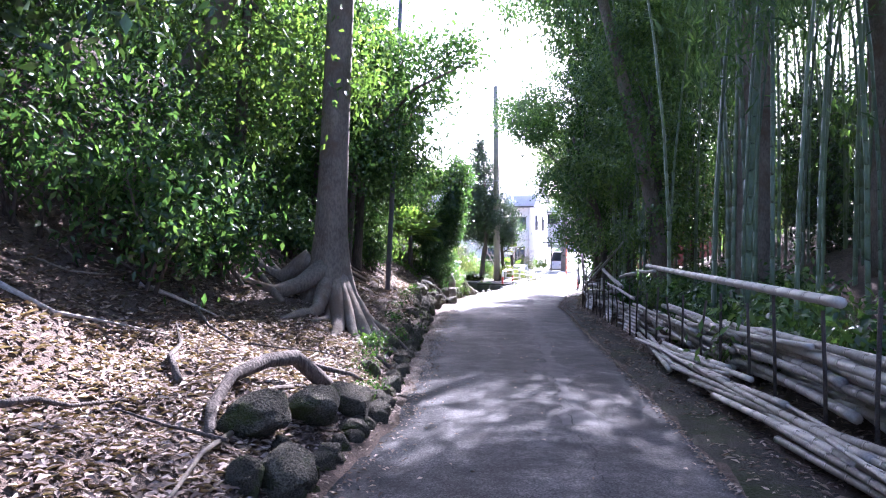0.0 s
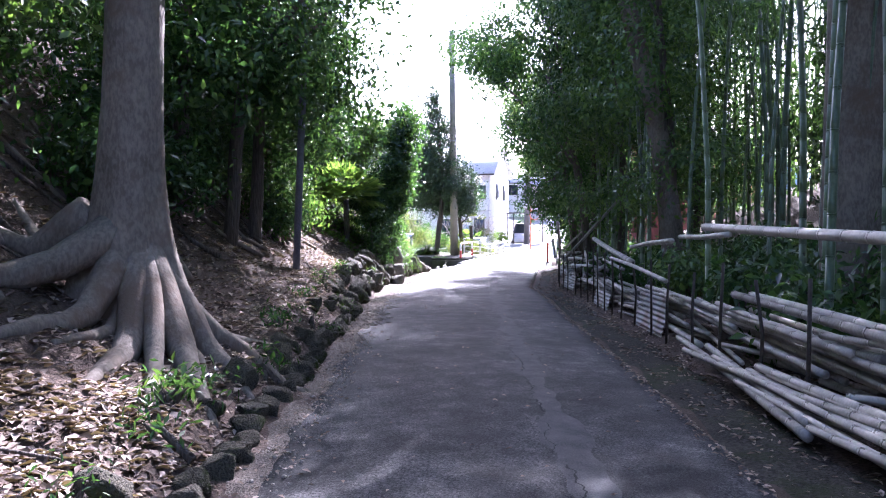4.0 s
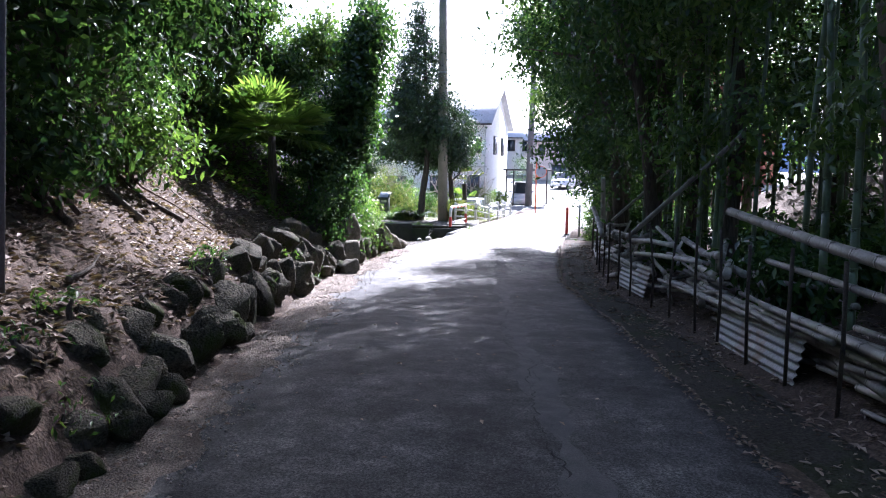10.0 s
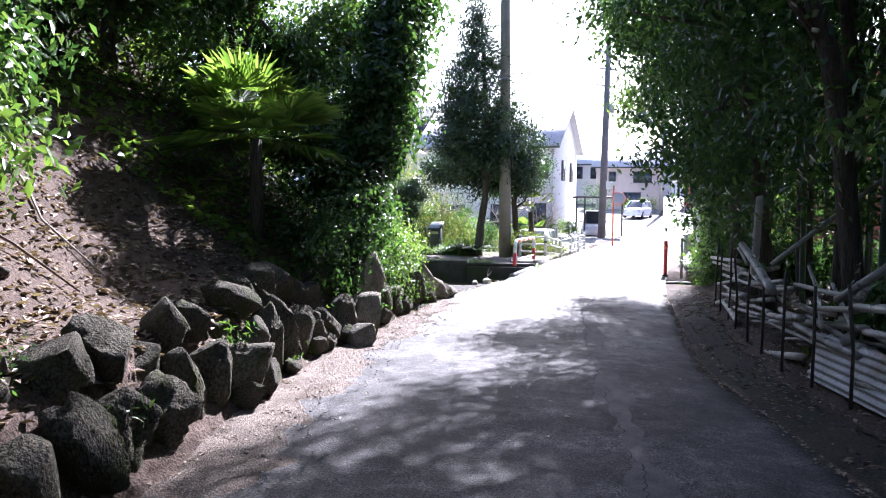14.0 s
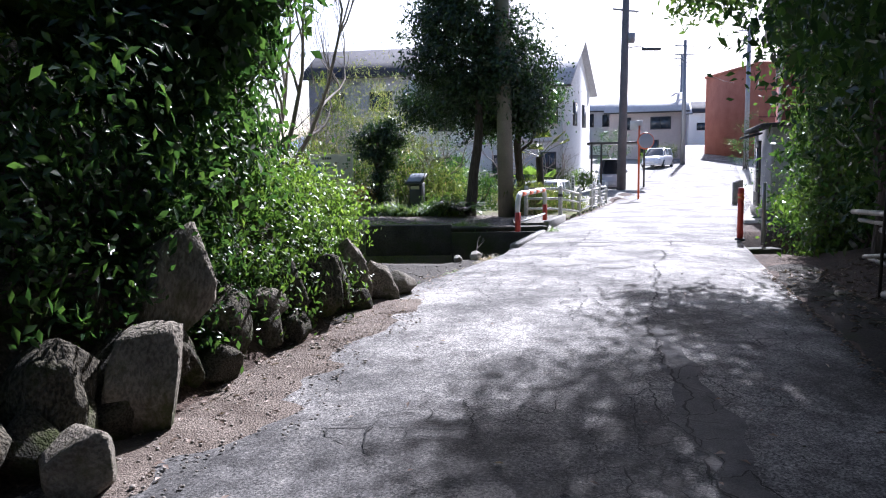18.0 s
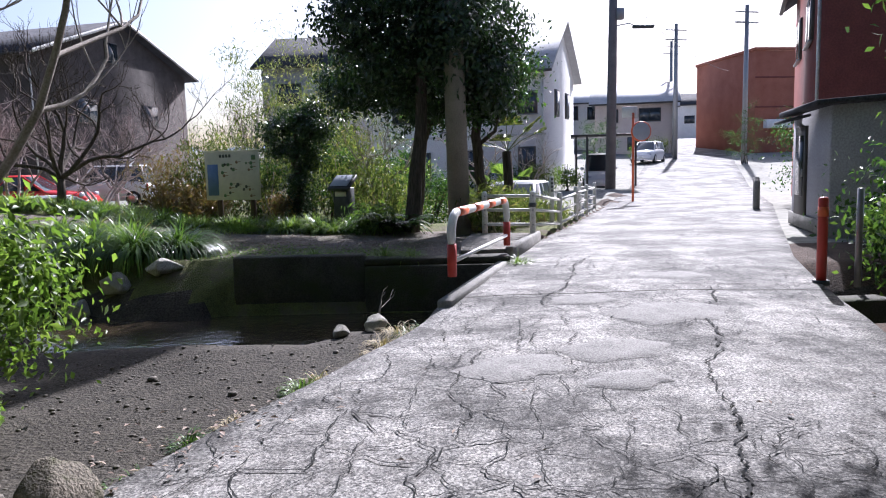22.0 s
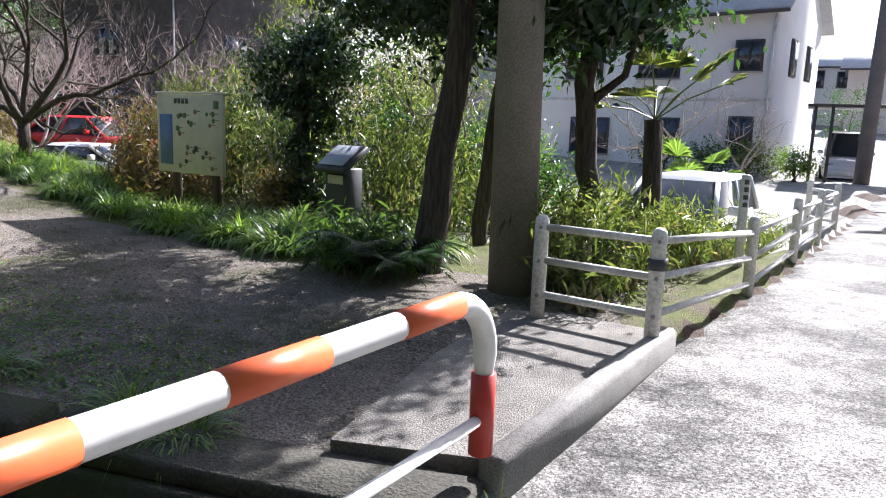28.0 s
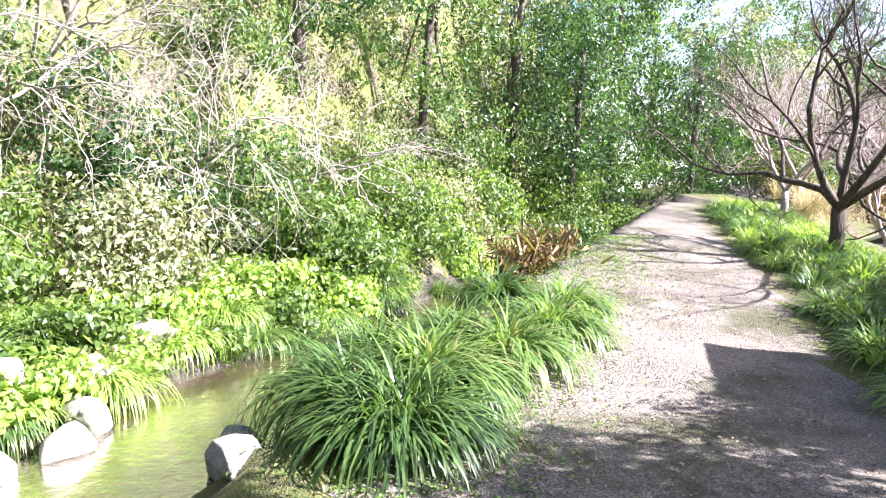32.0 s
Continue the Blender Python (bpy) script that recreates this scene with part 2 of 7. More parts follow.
def bump(nt, bsdf, height, strength, dist):
    b = node(nt, "Bump", Strength=strength, Distance=dist)
    nt.links.new(height, b.inputs["Height"])
    nt.links.new(b.outputs[0], bsdf.inputs["Normal"])


def rough_mat(name, dark, light, scale=4.0, fine=60.0, roughness=0.85, relief=0.4, dist=0.01, spot=None, metal=0.0, vary=0.0, grain=0.28, stretch=1.0):
    """A surface of two tones with grain, a second scale of stains, and relief."""

    def build(nt, b):
        a, f = noise_tex(nt, scale, 5, stretch=stretch), noise_tex(nt, fine, 3, stretch=stretch)
        col = ramp(nt, a.outputs["Fac"], (0.3, dark), (0.7, light))
        col = mix(nt, grain, col, ramp(nt, f.outputs["Fac"], (0.4, tuple(0.45 * c for c in dark)), (0.6, tuple(min(1, 1.25 * c) for c in light))))
        if spot:
            s = noise_tex(nt, scale * 0.35, 6, 0.7)
            col = mix(nt, ramp(nt, s.outputs["Fac"], (0.5, (0, 0, 0)), (0.62, (1, 1, 1))), col, spot)
        if vary:
            info = nt.nodes.new("ShaderNodeObjectInfo")
            col = mix(nt, vary, col, ramp(nt, info.outputs["Random"], (0.0, tuple(0.45 * c for c in dark)), (1.0, tuple(min(1, 1.5 * c) for c in light))))
        nt.links.new(col, b.inputs["Base Color"])
        b.inputs["Roughness"].default_value, b.inputs["Metallic"].default_value = roughness, metal
        b.inputs["Specular IOR Level"].default_value = 0.5 if roughness < 0.8 else 0.2
        bump(nt, b, f.outputs["Fac"], relief, dist)

    return material(name, build)


def leaf_mat(name, tones, gloss=0.45, through=0.35, dry=None):
    """Leaves: tones vary from leaf to leaf, light comes through."""

    def build(nt, b):
        g = nt.nodes.new("ShaderNodeNewGeometry")
        stops = [(i / max(1, len(tones) - 1), c) for i, c in enumerate(tones)]
        if dry:
            stops = [(p * 0.9, c) for p, c in stops] + [(1.0, dry)]
        col = ramp(nt, g.outputs["Random Per Island"], *stops)
        nt.links.new(col, b.inputs["Base Color"])
        b.inputs["Roughness"].default_value = gloss
        b.inputs["Specular IOR Level"].default_value = 0.5
        t = nt.nodes.new("ShaderNodeBsdfTranslucent")
        boost = mix(nt, 1.0, col, (1.7, 1.8, 0.8), "MULTIPLY")
        nt.links.new(boost, t.inputs["Color"])
        m = nt.nodes.new("ShaderNodeMixShader")
        m.inputs[0].default_value = through
        nt.links.new(b.outputs[0], m.inputs[1])
        nt.links.new(t.outputs[0], m.inputs[2])
        nt.links.new(m.outputs[0], nt.nodes["Material Output"].inputs["Surface"])

    return material(name, build)


def plain(name, color, roughness=0.5, metal=0.0, vary=0.06, scale=6.0):
    """Paint or metal with slight dirt."""

    def build(nt, b):
        a = noise_tex(nt, scale, 6, 0.7)
        lo = tuple(c * (1 - 3 * vary) for c in color)
        nt.links.new(ramp(nt, a.outputs["Fac"], (0.3, lo), (0.6, color)), b.inputs["Base Color"])
        b.inputs["Roughness"].default_value, b.inputs["Metallic"].default_value = roughness, metal

    return material(name, build)


def asphalt_build(nt, b):
    """Lane darkened for the grove's shade, paler for sun and coarser with wear towards the bridge, with stones of
    several tones and crazed spots.
    """
    geo = nt.nodes.new("ShaderNodeNewGeometry")
    sep = nt.nodes.new("ShaderNodeSeparateXYZ")
    nt.links.new(geo.outputs["Position"], sep.inputs[0])
    big, mid, fine = noise_tex(nt, 0.9, 6, 0.65, False), noise_tex(nt, 4.0, 6, 0.75, False), noise_tex(nt, 60.0, 5, 0.75, False)
    stones = node(nt, "TexVoronoi", Scale=105.0)
    nt.links.new(geo.outputs["Position"], stones.inputs["Vector"])
    bent = mix(nt, 0.16, geo.outputs["Position"], mid.outputs["Color"])
    splits = []
    for scale, width in ((3.4, 0.03), (8.5, 0.05)):
        web = node(nt, "TexVoronoi", Scale=scale)
        web.feature = "DISTANCE_TO_EDGE"
        nt.links.new(bent, web.inputs["Vector"])
        splits.append(ramp(nt, web.outputs["Distance"], (0.0, (0.0, 0.0, 0.0)), (width, (1.0, 1.0, 1.0))))
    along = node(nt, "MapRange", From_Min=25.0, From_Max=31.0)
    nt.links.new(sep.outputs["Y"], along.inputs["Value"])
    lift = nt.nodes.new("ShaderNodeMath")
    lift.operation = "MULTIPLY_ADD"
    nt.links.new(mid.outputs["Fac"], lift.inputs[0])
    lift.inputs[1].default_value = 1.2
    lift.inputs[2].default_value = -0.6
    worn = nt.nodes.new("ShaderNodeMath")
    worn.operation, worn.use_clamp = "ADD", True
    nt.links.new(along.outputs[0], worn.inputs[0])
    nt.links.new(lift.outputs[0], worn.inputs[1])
    # dark tone includes the grove's shade, pale tone the sun on worn asphalt
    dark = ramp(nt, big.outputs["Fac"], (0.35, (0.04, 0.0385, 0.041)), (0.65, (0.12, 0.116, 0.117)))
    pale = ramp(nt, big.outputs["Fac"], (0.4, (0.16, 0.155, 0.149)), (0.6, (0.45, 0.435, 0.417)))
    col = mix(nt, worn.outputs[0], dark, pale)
    blotch = ramp(nt, mid.outputs["Fac"], (0.38, (0.55, 0.53, 0.52)), (0.5, (1.0, 1.0, 1.0)), (0.62, (1.2, 1.18, 1.15)))
    col = mix(nt, 0.75, col, blotch, "MULTIPLY")
    col = mix(nt, 0.9, col, ramp(nt, stones.outputs["Color"], (0.15, (0.22, 0.22, 0.23)), (0.5, (0.8, 0.8, 0.8)), (0.85, (1.25, 1.24, 1.2))), "MULTIPLY")
    col = mix(nt, 0.75, col, ramp(nt, fine.outputs["Fac"], (0.4, (0.15, 0.15, 0.15)), (0.58, (1.1, 1.1, 1.1))), "MULTIPLY")
    patchy = ramp(nt, big.outputs["Fac"], (0.4, (1.0, 1.0, 1.0)), (0.56, (0.0, 0.0, 0.0)))
    where = mix(nt, 1.0, worn.outputs[0], patchy, "MULTIPLY")
    col = mix(nt, where, col, mix(nt, 0.85, mix(nt, 0.8, col, splits[0], "MULTIPLY"), splits[1], "MULTIPLY"))
    nt.links.new(col, b.inputs["Base Color"])
    b.inputs["Roughness"].default_value, b.inputs["Specular IOR Level"].default_value = 0.85, 0.25
    bump(nt, b, fine.outputs["Fac"], 0.6, 0.012)


ASPHALT = material("asphalt", asphalt_build)
CONCRETE = rough_mat("concrete", (0.17, 0.163, 0.152), (0.34, 0.328, 0.308), 2.5, 120, 0.9, 0.5, 0.012)
CONCRETE_DARK = rough_mat("dark_mossy_concrete", (0.03, 0.03, 0.026), (0.09, 0.085, 0.07), 2.5, 60, 0.85, 0.7, 0.02, spot=(0.045, 0.055, 0.025))
CRACK = rough_mat("crack", (0.012, 0.012, 0.012), (0.03, 0.03, 0.03), 8, 50, 0.95)
LITTER = rough_mat("leaf_litter_soil", (0.045, 0.032, 0.025), (0.12, 0.085, 0.066), 5.0, 45, 0.95, 1.0, 0.03, spot=(0.06, 0.042, 0.033), grain=0.5)
SOIL = rough_mat("bare_soil", (0.105, 0.09, 0.076), (0.26, 0.23, 0.2), 2.0, 55, 0.95, 1.0, 0.035, spot=(0.085, 0.085, 0.05), grain=0.5)
TURF = rough_mat("mossy_ground", (0.05, 0.065, 0.02), (0.16, 0.17, 0.06), 3.0, 60, 0.95, 1.0, 0.03, spot=(0.13, 0.11, 0.08), grain=0.35)
# tone kept low to include the shade on the near bank
BED = rough_mat("stream_bed_and_shaded_bank", (0.022, 0.02, 0.016), (0.075, 0.066, 0.054), 4.0, 40, 0.9, 1.0, 0.03, grain=0.5)
FARLAND = rough_mat("far_ground", (0.2, 0.2, 0.17), (0.32, 0.31, 0.28), 0.2, 3, 0.95, 0.2, 0.02)
STONE = rough_mat("mossy_stone", (0.022, 0.02, 0.016), (0.13, 0.115, 0.085), 3.2, 30, 0.95, 1.0, 0.05, spot=(0.045, 0.055, 0.014), grain=0.5)
STONE_TAN = rough_mat("tan_weathered_stone", (0.09, 0.08, 0.065), (0.26, 0.23, 0.185), 4.0, 26, 0.92, 1.0, 0.03, spot=(0.06, 0.065, 0.03), grain=0.35)
STONE_PALE = rough_mat("pale_stone", (0.26, 0.25, 0.22), (0.52, 0.5, 0.45), 3.5, 45, 0.9, 0.9, 0.02, spot=(0.16, 0.18, 0.08), grain=0.35)
BARK = rough_mat("smooth_grey_brown_bark", (0.085, 0.07, 0.057), (0.22, 0.185, 0.15), 2.6, 34, 0.9, 0.55, 0.012, spot=(0.12, 0.085, 0.062), grain=0.25, stretch=0.45)
BARK_DARK = rough_mat("dark_bark", (0.045, 0.036, 0.03), (0.12, 0.1, 0.085), 4.0, 40, 0.92, 1.0, 0.03, grain=0.4, stretch=0.12)
TWIG = rough_mat("pale_twig", (0.24, 0.21, 0.18), (0.4, 0.36, 0.32), 6.0, 50, 0.85, 0.4)
CULM_GREEN = rough_mat("green_bamboo", (0.045, 0.075, 0.038), (0.105, 0.14, 0.07), 2.0, 30, 0.45, 0.2, 0.005, vary=0.4)
CULM_DRY = rough_mat("dry_bamboo", (0.16, 0.14, 0.118), (0.42, 0.385, 0.335), 5.0, 40, 0.55, 0.4, 0.006, spot=(0.1, 0.085, 0.07), vary=0.5)
IRON = rough_mat("dark_rusty_iron", (0.03, 0.026, 0.024), (0.09, 0.07, 0.055), 8.0, 60, 0.8, 0.4, metal=0.3)
BLUE_POLE = rough_mat("blue_grey_painted_steel", (0.1, 0.105, 0.14), (0.17, 0.175, 0.22), 4.0, 40, 0.6, 0.2)
CORRUGATED = rough_mat("weathered_corrugated_sheet", (0.2, 0.19, 0.18), (0.4, 0.38, 0.36), 3.0, 40, 0.6, 0.2, spot=(0.2, 0.12, 0.08))
LEAF_DARK = leaf_mat("dark_evergreen_leaf", [(0.018, 0.045, 0.02), (0.035, 0.075, 0.028), (0.06, 0.11, 0.035)], 0.25, 0.45)
# evergreen tones darkened to give crowns their backlit look
LEAF_DEEP = leaf_mat("thick_shade_darkened_leaf", [(0.014, 0.034, 0.016), (0.026, 0.055, 0.022), (0.045, 0.08, 0.028)], 0.3, 0.15)
LEAF_MID = leaf_mat("evergreen_leaf", [(0.03, 0.065, 0.02), (0.06, 0.11, 0.03), (0.11, 0.17, 0.045)], 0.38, 0.4)
LEAF_BRIGHT = leaf_mat("fresh_green_leaf", [(0.045, 0.085, 0.02), (0.09, 0.15, 0.035), (0.15, 0.21, 0.06)], 0.4, 0.5)
LEAF_BAMBOO = leaf_mat("bamboo_leaf", [(0.026, 0.054, 0.024), (0.048, 0.09, 0.034), (0.085, 0.135, 0.05)], 0.45, 0.5)
LEAF_PALE = leaf_mat("yellow_green_leaf", [(0.035, 0.055, 0.016), (0.075, 0.1, 0.03), (0.17, 0.2, 0.075)], 0.45, 0.4, dry=(0.26, 0.2, 0.13))
LEAF_GREY = leaf_mat("pale_grey_green_leaf", [(0.07, 0.09, 0.04), (0.16, 0.18, 0.09), (0.3, 0.31, 0.19)], 0.35, 0.3, dry=(0.3, 0.25, 0.16))
LEAF_DEAD = leaf_mat("fallen_leaf", [(0.06, 0.038, 0.028), (0.16, 0.105, 0.078), (0.36, 0.275, 0.225), (0.11, 0.068, 0.05)], 0.7, 0.1)
LEAF_RUST = leaf_mat("rust_brown_leaf", [(0.12, 0.07, 0.035), (0.22, 0.15, 0.07), (0.1, 0.1, 0.035)], 0.55, 0.3)
BLADE = leaf_mat("grass_blade", [(0.05, 0.1, 0.025), (0.1, 0.17, 0.04), (0.17, 0.25, 0.07)], 0.4, 0.4, dry=(0.25, 0.2, 0.12))
BLADE_DARK = leaf_mat("dark_grass_blade", [(0.03, 0.065, 0.02), (0.06, 0.11, 0.03), (0.1, 0.17, 0.045)], 0.35, 0.35)
BLADE_LIME = leaf_mat("lime_leaf", [(0.14, 0.22, 0.04), (0.22, 0.32, 0.07), (0.32, 0.42, 0.12)], 0.45, 0.45)
REED = leaf_mat("dry_reed", [(0.3, 0.24, 0.15), (0.45, 0.38, 0.27), (0.2, 0.16, 0.1)], 0.7, 0.2)
WHITE_PAINT = plain("white_paint", (0.78, 0.78, 0.76), 0.4, 0, 0.08)
ORANGE_PAINT = plain("orange_red_paint", (0.72, 0.14, 0.045), 0.4, 0, 0.07)
RED_PAINT = plain("red_paint", (0.5, 0.05, 0.035), 0.45, 0, 0.07)
FENCE_WHITE = rough_mat("weathered_white_fence_paint", (0.5, 0.49, 0.46), (0.75, 0.74, 0.71), 5.0, 50, 0.6, 0.2, spot=(0.42, 0.4, 0.36))
STEEL = plain("grey_steel", (0.3, 0.3, 0.31), 0.45, 0.6)
BOARD_CREAM = plain("cream_board", (0.62, 0.6, 0.5), 0.55, 0, 0.05)
BOARD_BLUE = plain("faded_blue_print", (0.13, 0.22, 0.42), 0.5)
PRINT_DARK = plain("dark_print", (0.07, 0.08, 0.07), 0.6)
PRINT_GREEN = plain("green_print", (0.12, 0.2, 0.1), 0.6)
PRINT_BROWN = plain("brown_print", (0.25, 0.17, 0.1), 0.6)
POST_BROWN = plain("dark_brown_post", (0.06, 0.035, 0.025), 0.6)
BOX_DARK = plain("dark_grey_metal", (0.05, 0.055, 0.06), 0.5, 0.2)
PANEL_PALE = plain("pale_plaque", (0.4, 0.43, 0.5), 0.3)
PLASTER = rough_mat("white_plaster", (0.74, 0.73, 0.71), (0.86, 0.85, 0.83), 1.2, 30, 0.9, 0.15)
PLASTER_GREY = rough_mat("grey_plaster", (0.3, 0.3, 0.33), (0.42, 0.42, 0.46), 1.2, 30, 0.9, 0.15)
BOARDING = rough_mat("dark_weathered_boarding", (0.06, 0.052, 0.05), (0.12, 0.105, 0.1), 2.0, 30, 0.9, 0.3)
PLASTER_PINK = rough_mat("beige_plaster", (0.5, 0.42, 0.38), (0.62, 0.54, 0.49), 1.2, 30, 0.9, 0.15)
BRICKWORK = rough_mat("red_brown_tile_cladding", (0.28, 0.1, 0.065), (0.4, 0.16, 0.11), 1.0, 25, 0.85, 0.2)
MAROON = rough_mat("dark_red_cladding", (0.11, 0.02, 0.018), (0.2, 0.045, 0.035), 2.0, 25, 0.6, 0.15)
ROOF_PALE = rough_mat("pale_roof_slates", (0.4, 0.4, 0.41), (0.55, 0.55, 0.56), 2.0, 20, 0.8, 0.2)
ROOF_DARK = rough_mat("dark_grey_roof_tiles", (0.03, 0.031, 0.036), (0.07, 0.07, 0.08), 2.0, 20, 0.95, 0.3)
FRAME_DARK = plain("dark_window_frame", (0.05, 0.045, 0.04), 0.5)
CAR_RED = plain("red_car_paint", (0.55, 0.03, 0.03), 0.2, 0, 0.02)
CAR_WHITE = plain("white_car_paint", (0.75, 0.75, 0.76), 0.2, 0, 0.02)
TYRE = plain("tyre_rubber", (0.02, 0.02, 0.02), 0.8)
RIM = plain("wheel_alloy", (0.5, 0.5, 0.52), 0.3, 0.8)
LAMP_RED = plain("red_lens", (0.35, 0.02, 0.02), 0.2)
# pale blue stands in for the haze in front of the hill
HILL = rough_mat("haze_tinted_hill", (0.25, 0.3, 0.42), (0.32, 0.37, 0.48), 0.02, 0.3, 1.0, 0.0)


def glass_build(nt, b):
    b.inputs["Base Color"].default_value = (0.03, 0.04, 0.05, 1)
    b.inputs["Roughness"].default_value = 0.06
    b.inputs["Specular IOR Level"].default_value = 0.8


GLASS = material("window_glass", glass_build)


def water_build(nt, b):
    b.inputs["Base Color"].default_value = (0.07, 0.052, 0.032, 1)
    b.inputs["Roughness"].default_value = 0.04
    b.inputs["Transmission Weight"].default_value = 0.6
    b.inputs["IOR"].default_value = 1.2
    n = noise_tex(nt, 7.0, 4)
    bump(nt, b, n.outputs["Fac"], 0.3, 0.05)


WATER = material("stream_water", water_build)

# ---------- the lie of the land ----------
ROAD_Z = np.array([[-14, 0.75], [0, 0.42], [8, 0.22], [16.6, 0.06], [22, -0.12], [27.7, -0.18], [31, -0.1], [36, -0.04], [40, 0], [50, 0.0], [62, 0.05], [85, 1.6], [120, 4.2], [500, 12]])
LEFT = np.array([[-14, -1.6], [0, -0.9], [4.8, -0.66], [6.5, -0.4], [12, -0.27], [15, -0.2], [21, -0.12], [26, 0.15], [28, 0.6], [30.6, 1.3], [32, 1.55], [33, 2.05], [34.3, 2.6], [35.9, 3.05], [38.65, 3.82], [41.2, 4.62], [43.35, 5.45], [48, 7.0], [55, 9.2], [62, 11.4], [90, 20.5], [130, 33]])
RIGHT = np.array([[-14, 0.7], [0, 1.6], [4.6, 1.98], [6.7, 2.23], [12, 2.85], [15, 3.16], [18, 3.48], [21.6, 4.0], [25.7, 4.3], [28, 4.8], [31.6, 5.65], [34, 6.3], [36.5, 7.0], [38.5, 7.7], [43, 9.6], [49.5, 12.4], [62, 17.0], [90, 27], [130, 41]])
STREAM = np.array([[15, 34.6], [7, 36.4], [3.4, 37.0], [0.5, 36.9], [-1.5, 37.2], [-4, 38.6], [-7, 40.6], [-11, 43], [-18, 47], [-30, 56]])


def road_z(y):
    return np.interp(y, ROAD_Z[:, 0], ROAD_Z[:, 1])


def edge_l(y):
    return np.interp(y, LEFT[:, 0], LEFT[:, 1])


def edge_r(y):
    return np.interp(y, RIGHT[:, 0], RIGHT[:, 1])


def fade(v, a, b):
    t = np.clip((np.asarray(v, float) - a) / (b - a), 0, 1)
    return t * t * (3 - 2 * t)


def stream_far(x, y):
    """Distance from the stream's middle line."""
    best = np.full(np.broadcast(x, y).shape, 1e9)
    for (ax, ay), (bx, by) in zip(STREAM[:-1], STREAM[1:]):
        dx, dy = bx - ax, by - ay
        t = np.clip(((x - ax) * dx + (y - ay) * dy) / (dx * dx + dy * dy), 0, 1)
        best = np.minimum(best, np.hypot(x - ax - t * dx, y - ay - t * dy))
    return best


def ground_z(x, y):
    x, y = np.asarray(x, float), np.asarray(y, float)
    z0 = road_z(y)
    dl, dr = edge_l(y) - x, x - edge_r(y)
    bumpy = 0.06 * wave(np.stack([x, y, 0 * x], -1), 1.9) + 0.03 * wave(np.stack([x, y, 0 * x], -1), 5.3, 3)
    left = np.interp(dl, [0, 0.25, 0.55, 1.2, 2.2, 3.5, 6, 12, 30, 80], [0, 0.03, 0.24, 0.38, 0.66, 1.4, 3.3, 7.2, 13, 18])
    steep = np.interp(dl, [0, 0.25, 0.55, 1.2, 2.2, 3.5, 6, 12, 30, 80], [0, 0.03, 0.28, 0.45, 1.1, 2.3, 4.5, 8.8, 15, 20])
    up = fade(y, 7, 12)
    left = left * (1 - up) + steep * up
    left = left + np.interp(y, [0, 8, 14, 19, 28], [0, 0, 0.12, 0.38, 0.45]) * fade(dl, 0.2, 0.6) + bumpy * fade(dl, 0.3, 1.0)
    end = np.interp(x, [-60, -20, -8, -4, -1, 1.2], [60, 42, 35.5, 34.5, 33.3, 31.2])
    wl = 1 - fade(y, end - 3.0, end + 1.0)
    right = np.interp(dr, [0, 0.1, 0.75, 1.1, 3, 8, 20, 60], [0, -0.04, -0.04, 0.14, 0.45, 2.4, 7.5, 16]) + bumpy * fade(dr, 0.8, 1.5)
    wr = 1 - fade(y, 33, 35.5)
    flat = np.where(dl > 0, 0.07 + 0.4 * bumpy * fade(dl, 0.3, 1.5), -0.02)
    far = fade(y, 60, 75)
    z = np.where(dl > 0, wl * left + (1 - wl) * (flat * (1 - far)), np.where(dr > 0, wr * right + (1 - wr) * flat * (1 - far), -0.03)) + z0
    low = fade(y, 29, 33) * (dl > 0) * (1 - wl) * (y < 38.3) * (x > -9)
    z = z - 0.22 * low
    z = z - 0.5 * fade(y, 44.3, 45.6) * (1 - fade(y, 56, 60)) * fade(dl, 0.25, 1.1) * fade(x, 0.5, 2.0)
    z = z - 0.45 * fade(x, -11.6, -10.4) * (1 - fade(x, -6.4, -5.6)) * fade(y, 48.2, 49.2) * (1 - fade(y, 51.2, 52.0))
    mid = np.interp(x, [-40, -15, -10, -6, -2, 2, 4], [62, 47.4, 45.0, 43.4, 41.7, 40.6, 40.3])
    z = z + np.interp(x, [-60, -38, -20, -7, -1.5], [2.2, 1.7, 1.1, 0.5, 0]) * fade(y, mid - 3.2, mid - 1.4) * (1 - fade(y, mid + 3.4, mid + 5.4))
    d = stream_far(x, y)
    cut = np.interp(d, [0, 0.75, 1.15, 1.7, 2.4], [-0.95, -0.9, -0.45, -0.05, 9])
    cut = np.where((x > -0.1) & (x < 7.0) & (y > 35.5) & (y < 38.34), -0.95, cut)
    cut = np.where((x > -0.9) & (x < 1.9) & (y > 34.95) & (y < 37), -0.95, cut)
    cut = np.where((x > 0.2) & (x < 4.2) & (y >= 38.34), 9, cut)
    cut = np.where((y < 30), 9, cut)
    return np.minimum(z, cut)


xs = np.unique(np.r_[-np.geomspace(14, 900, 26), np.arange(-14, 16, 0.22), np.geomspace(16, 900, 26)].round(3))
ys = np.unique(np.r_[-np.geomspace(6, 500, 18), np.arange(-6, 50, 0.22), np.geomspace(50, 1500, 46)].round(3))
gx, gy = np.meshgrid(xs, ys)
gz = ground_z(gx, gy)
gg = Geo().add(np.stack([gx, gy, gz], -1), quads_grid(len(ys), len(xs)))
mx, my = (gx[:-1, :-1] + gx[1:, 1:]) / 2, (gy[:-1, :-1] + gy[1:, 1:]) / 2
mdl, mdr = edge_l(my) - mx, mx - edge_r(my)
msd = stream_far(mx, my)
which = np.full(mx.shape, 0)
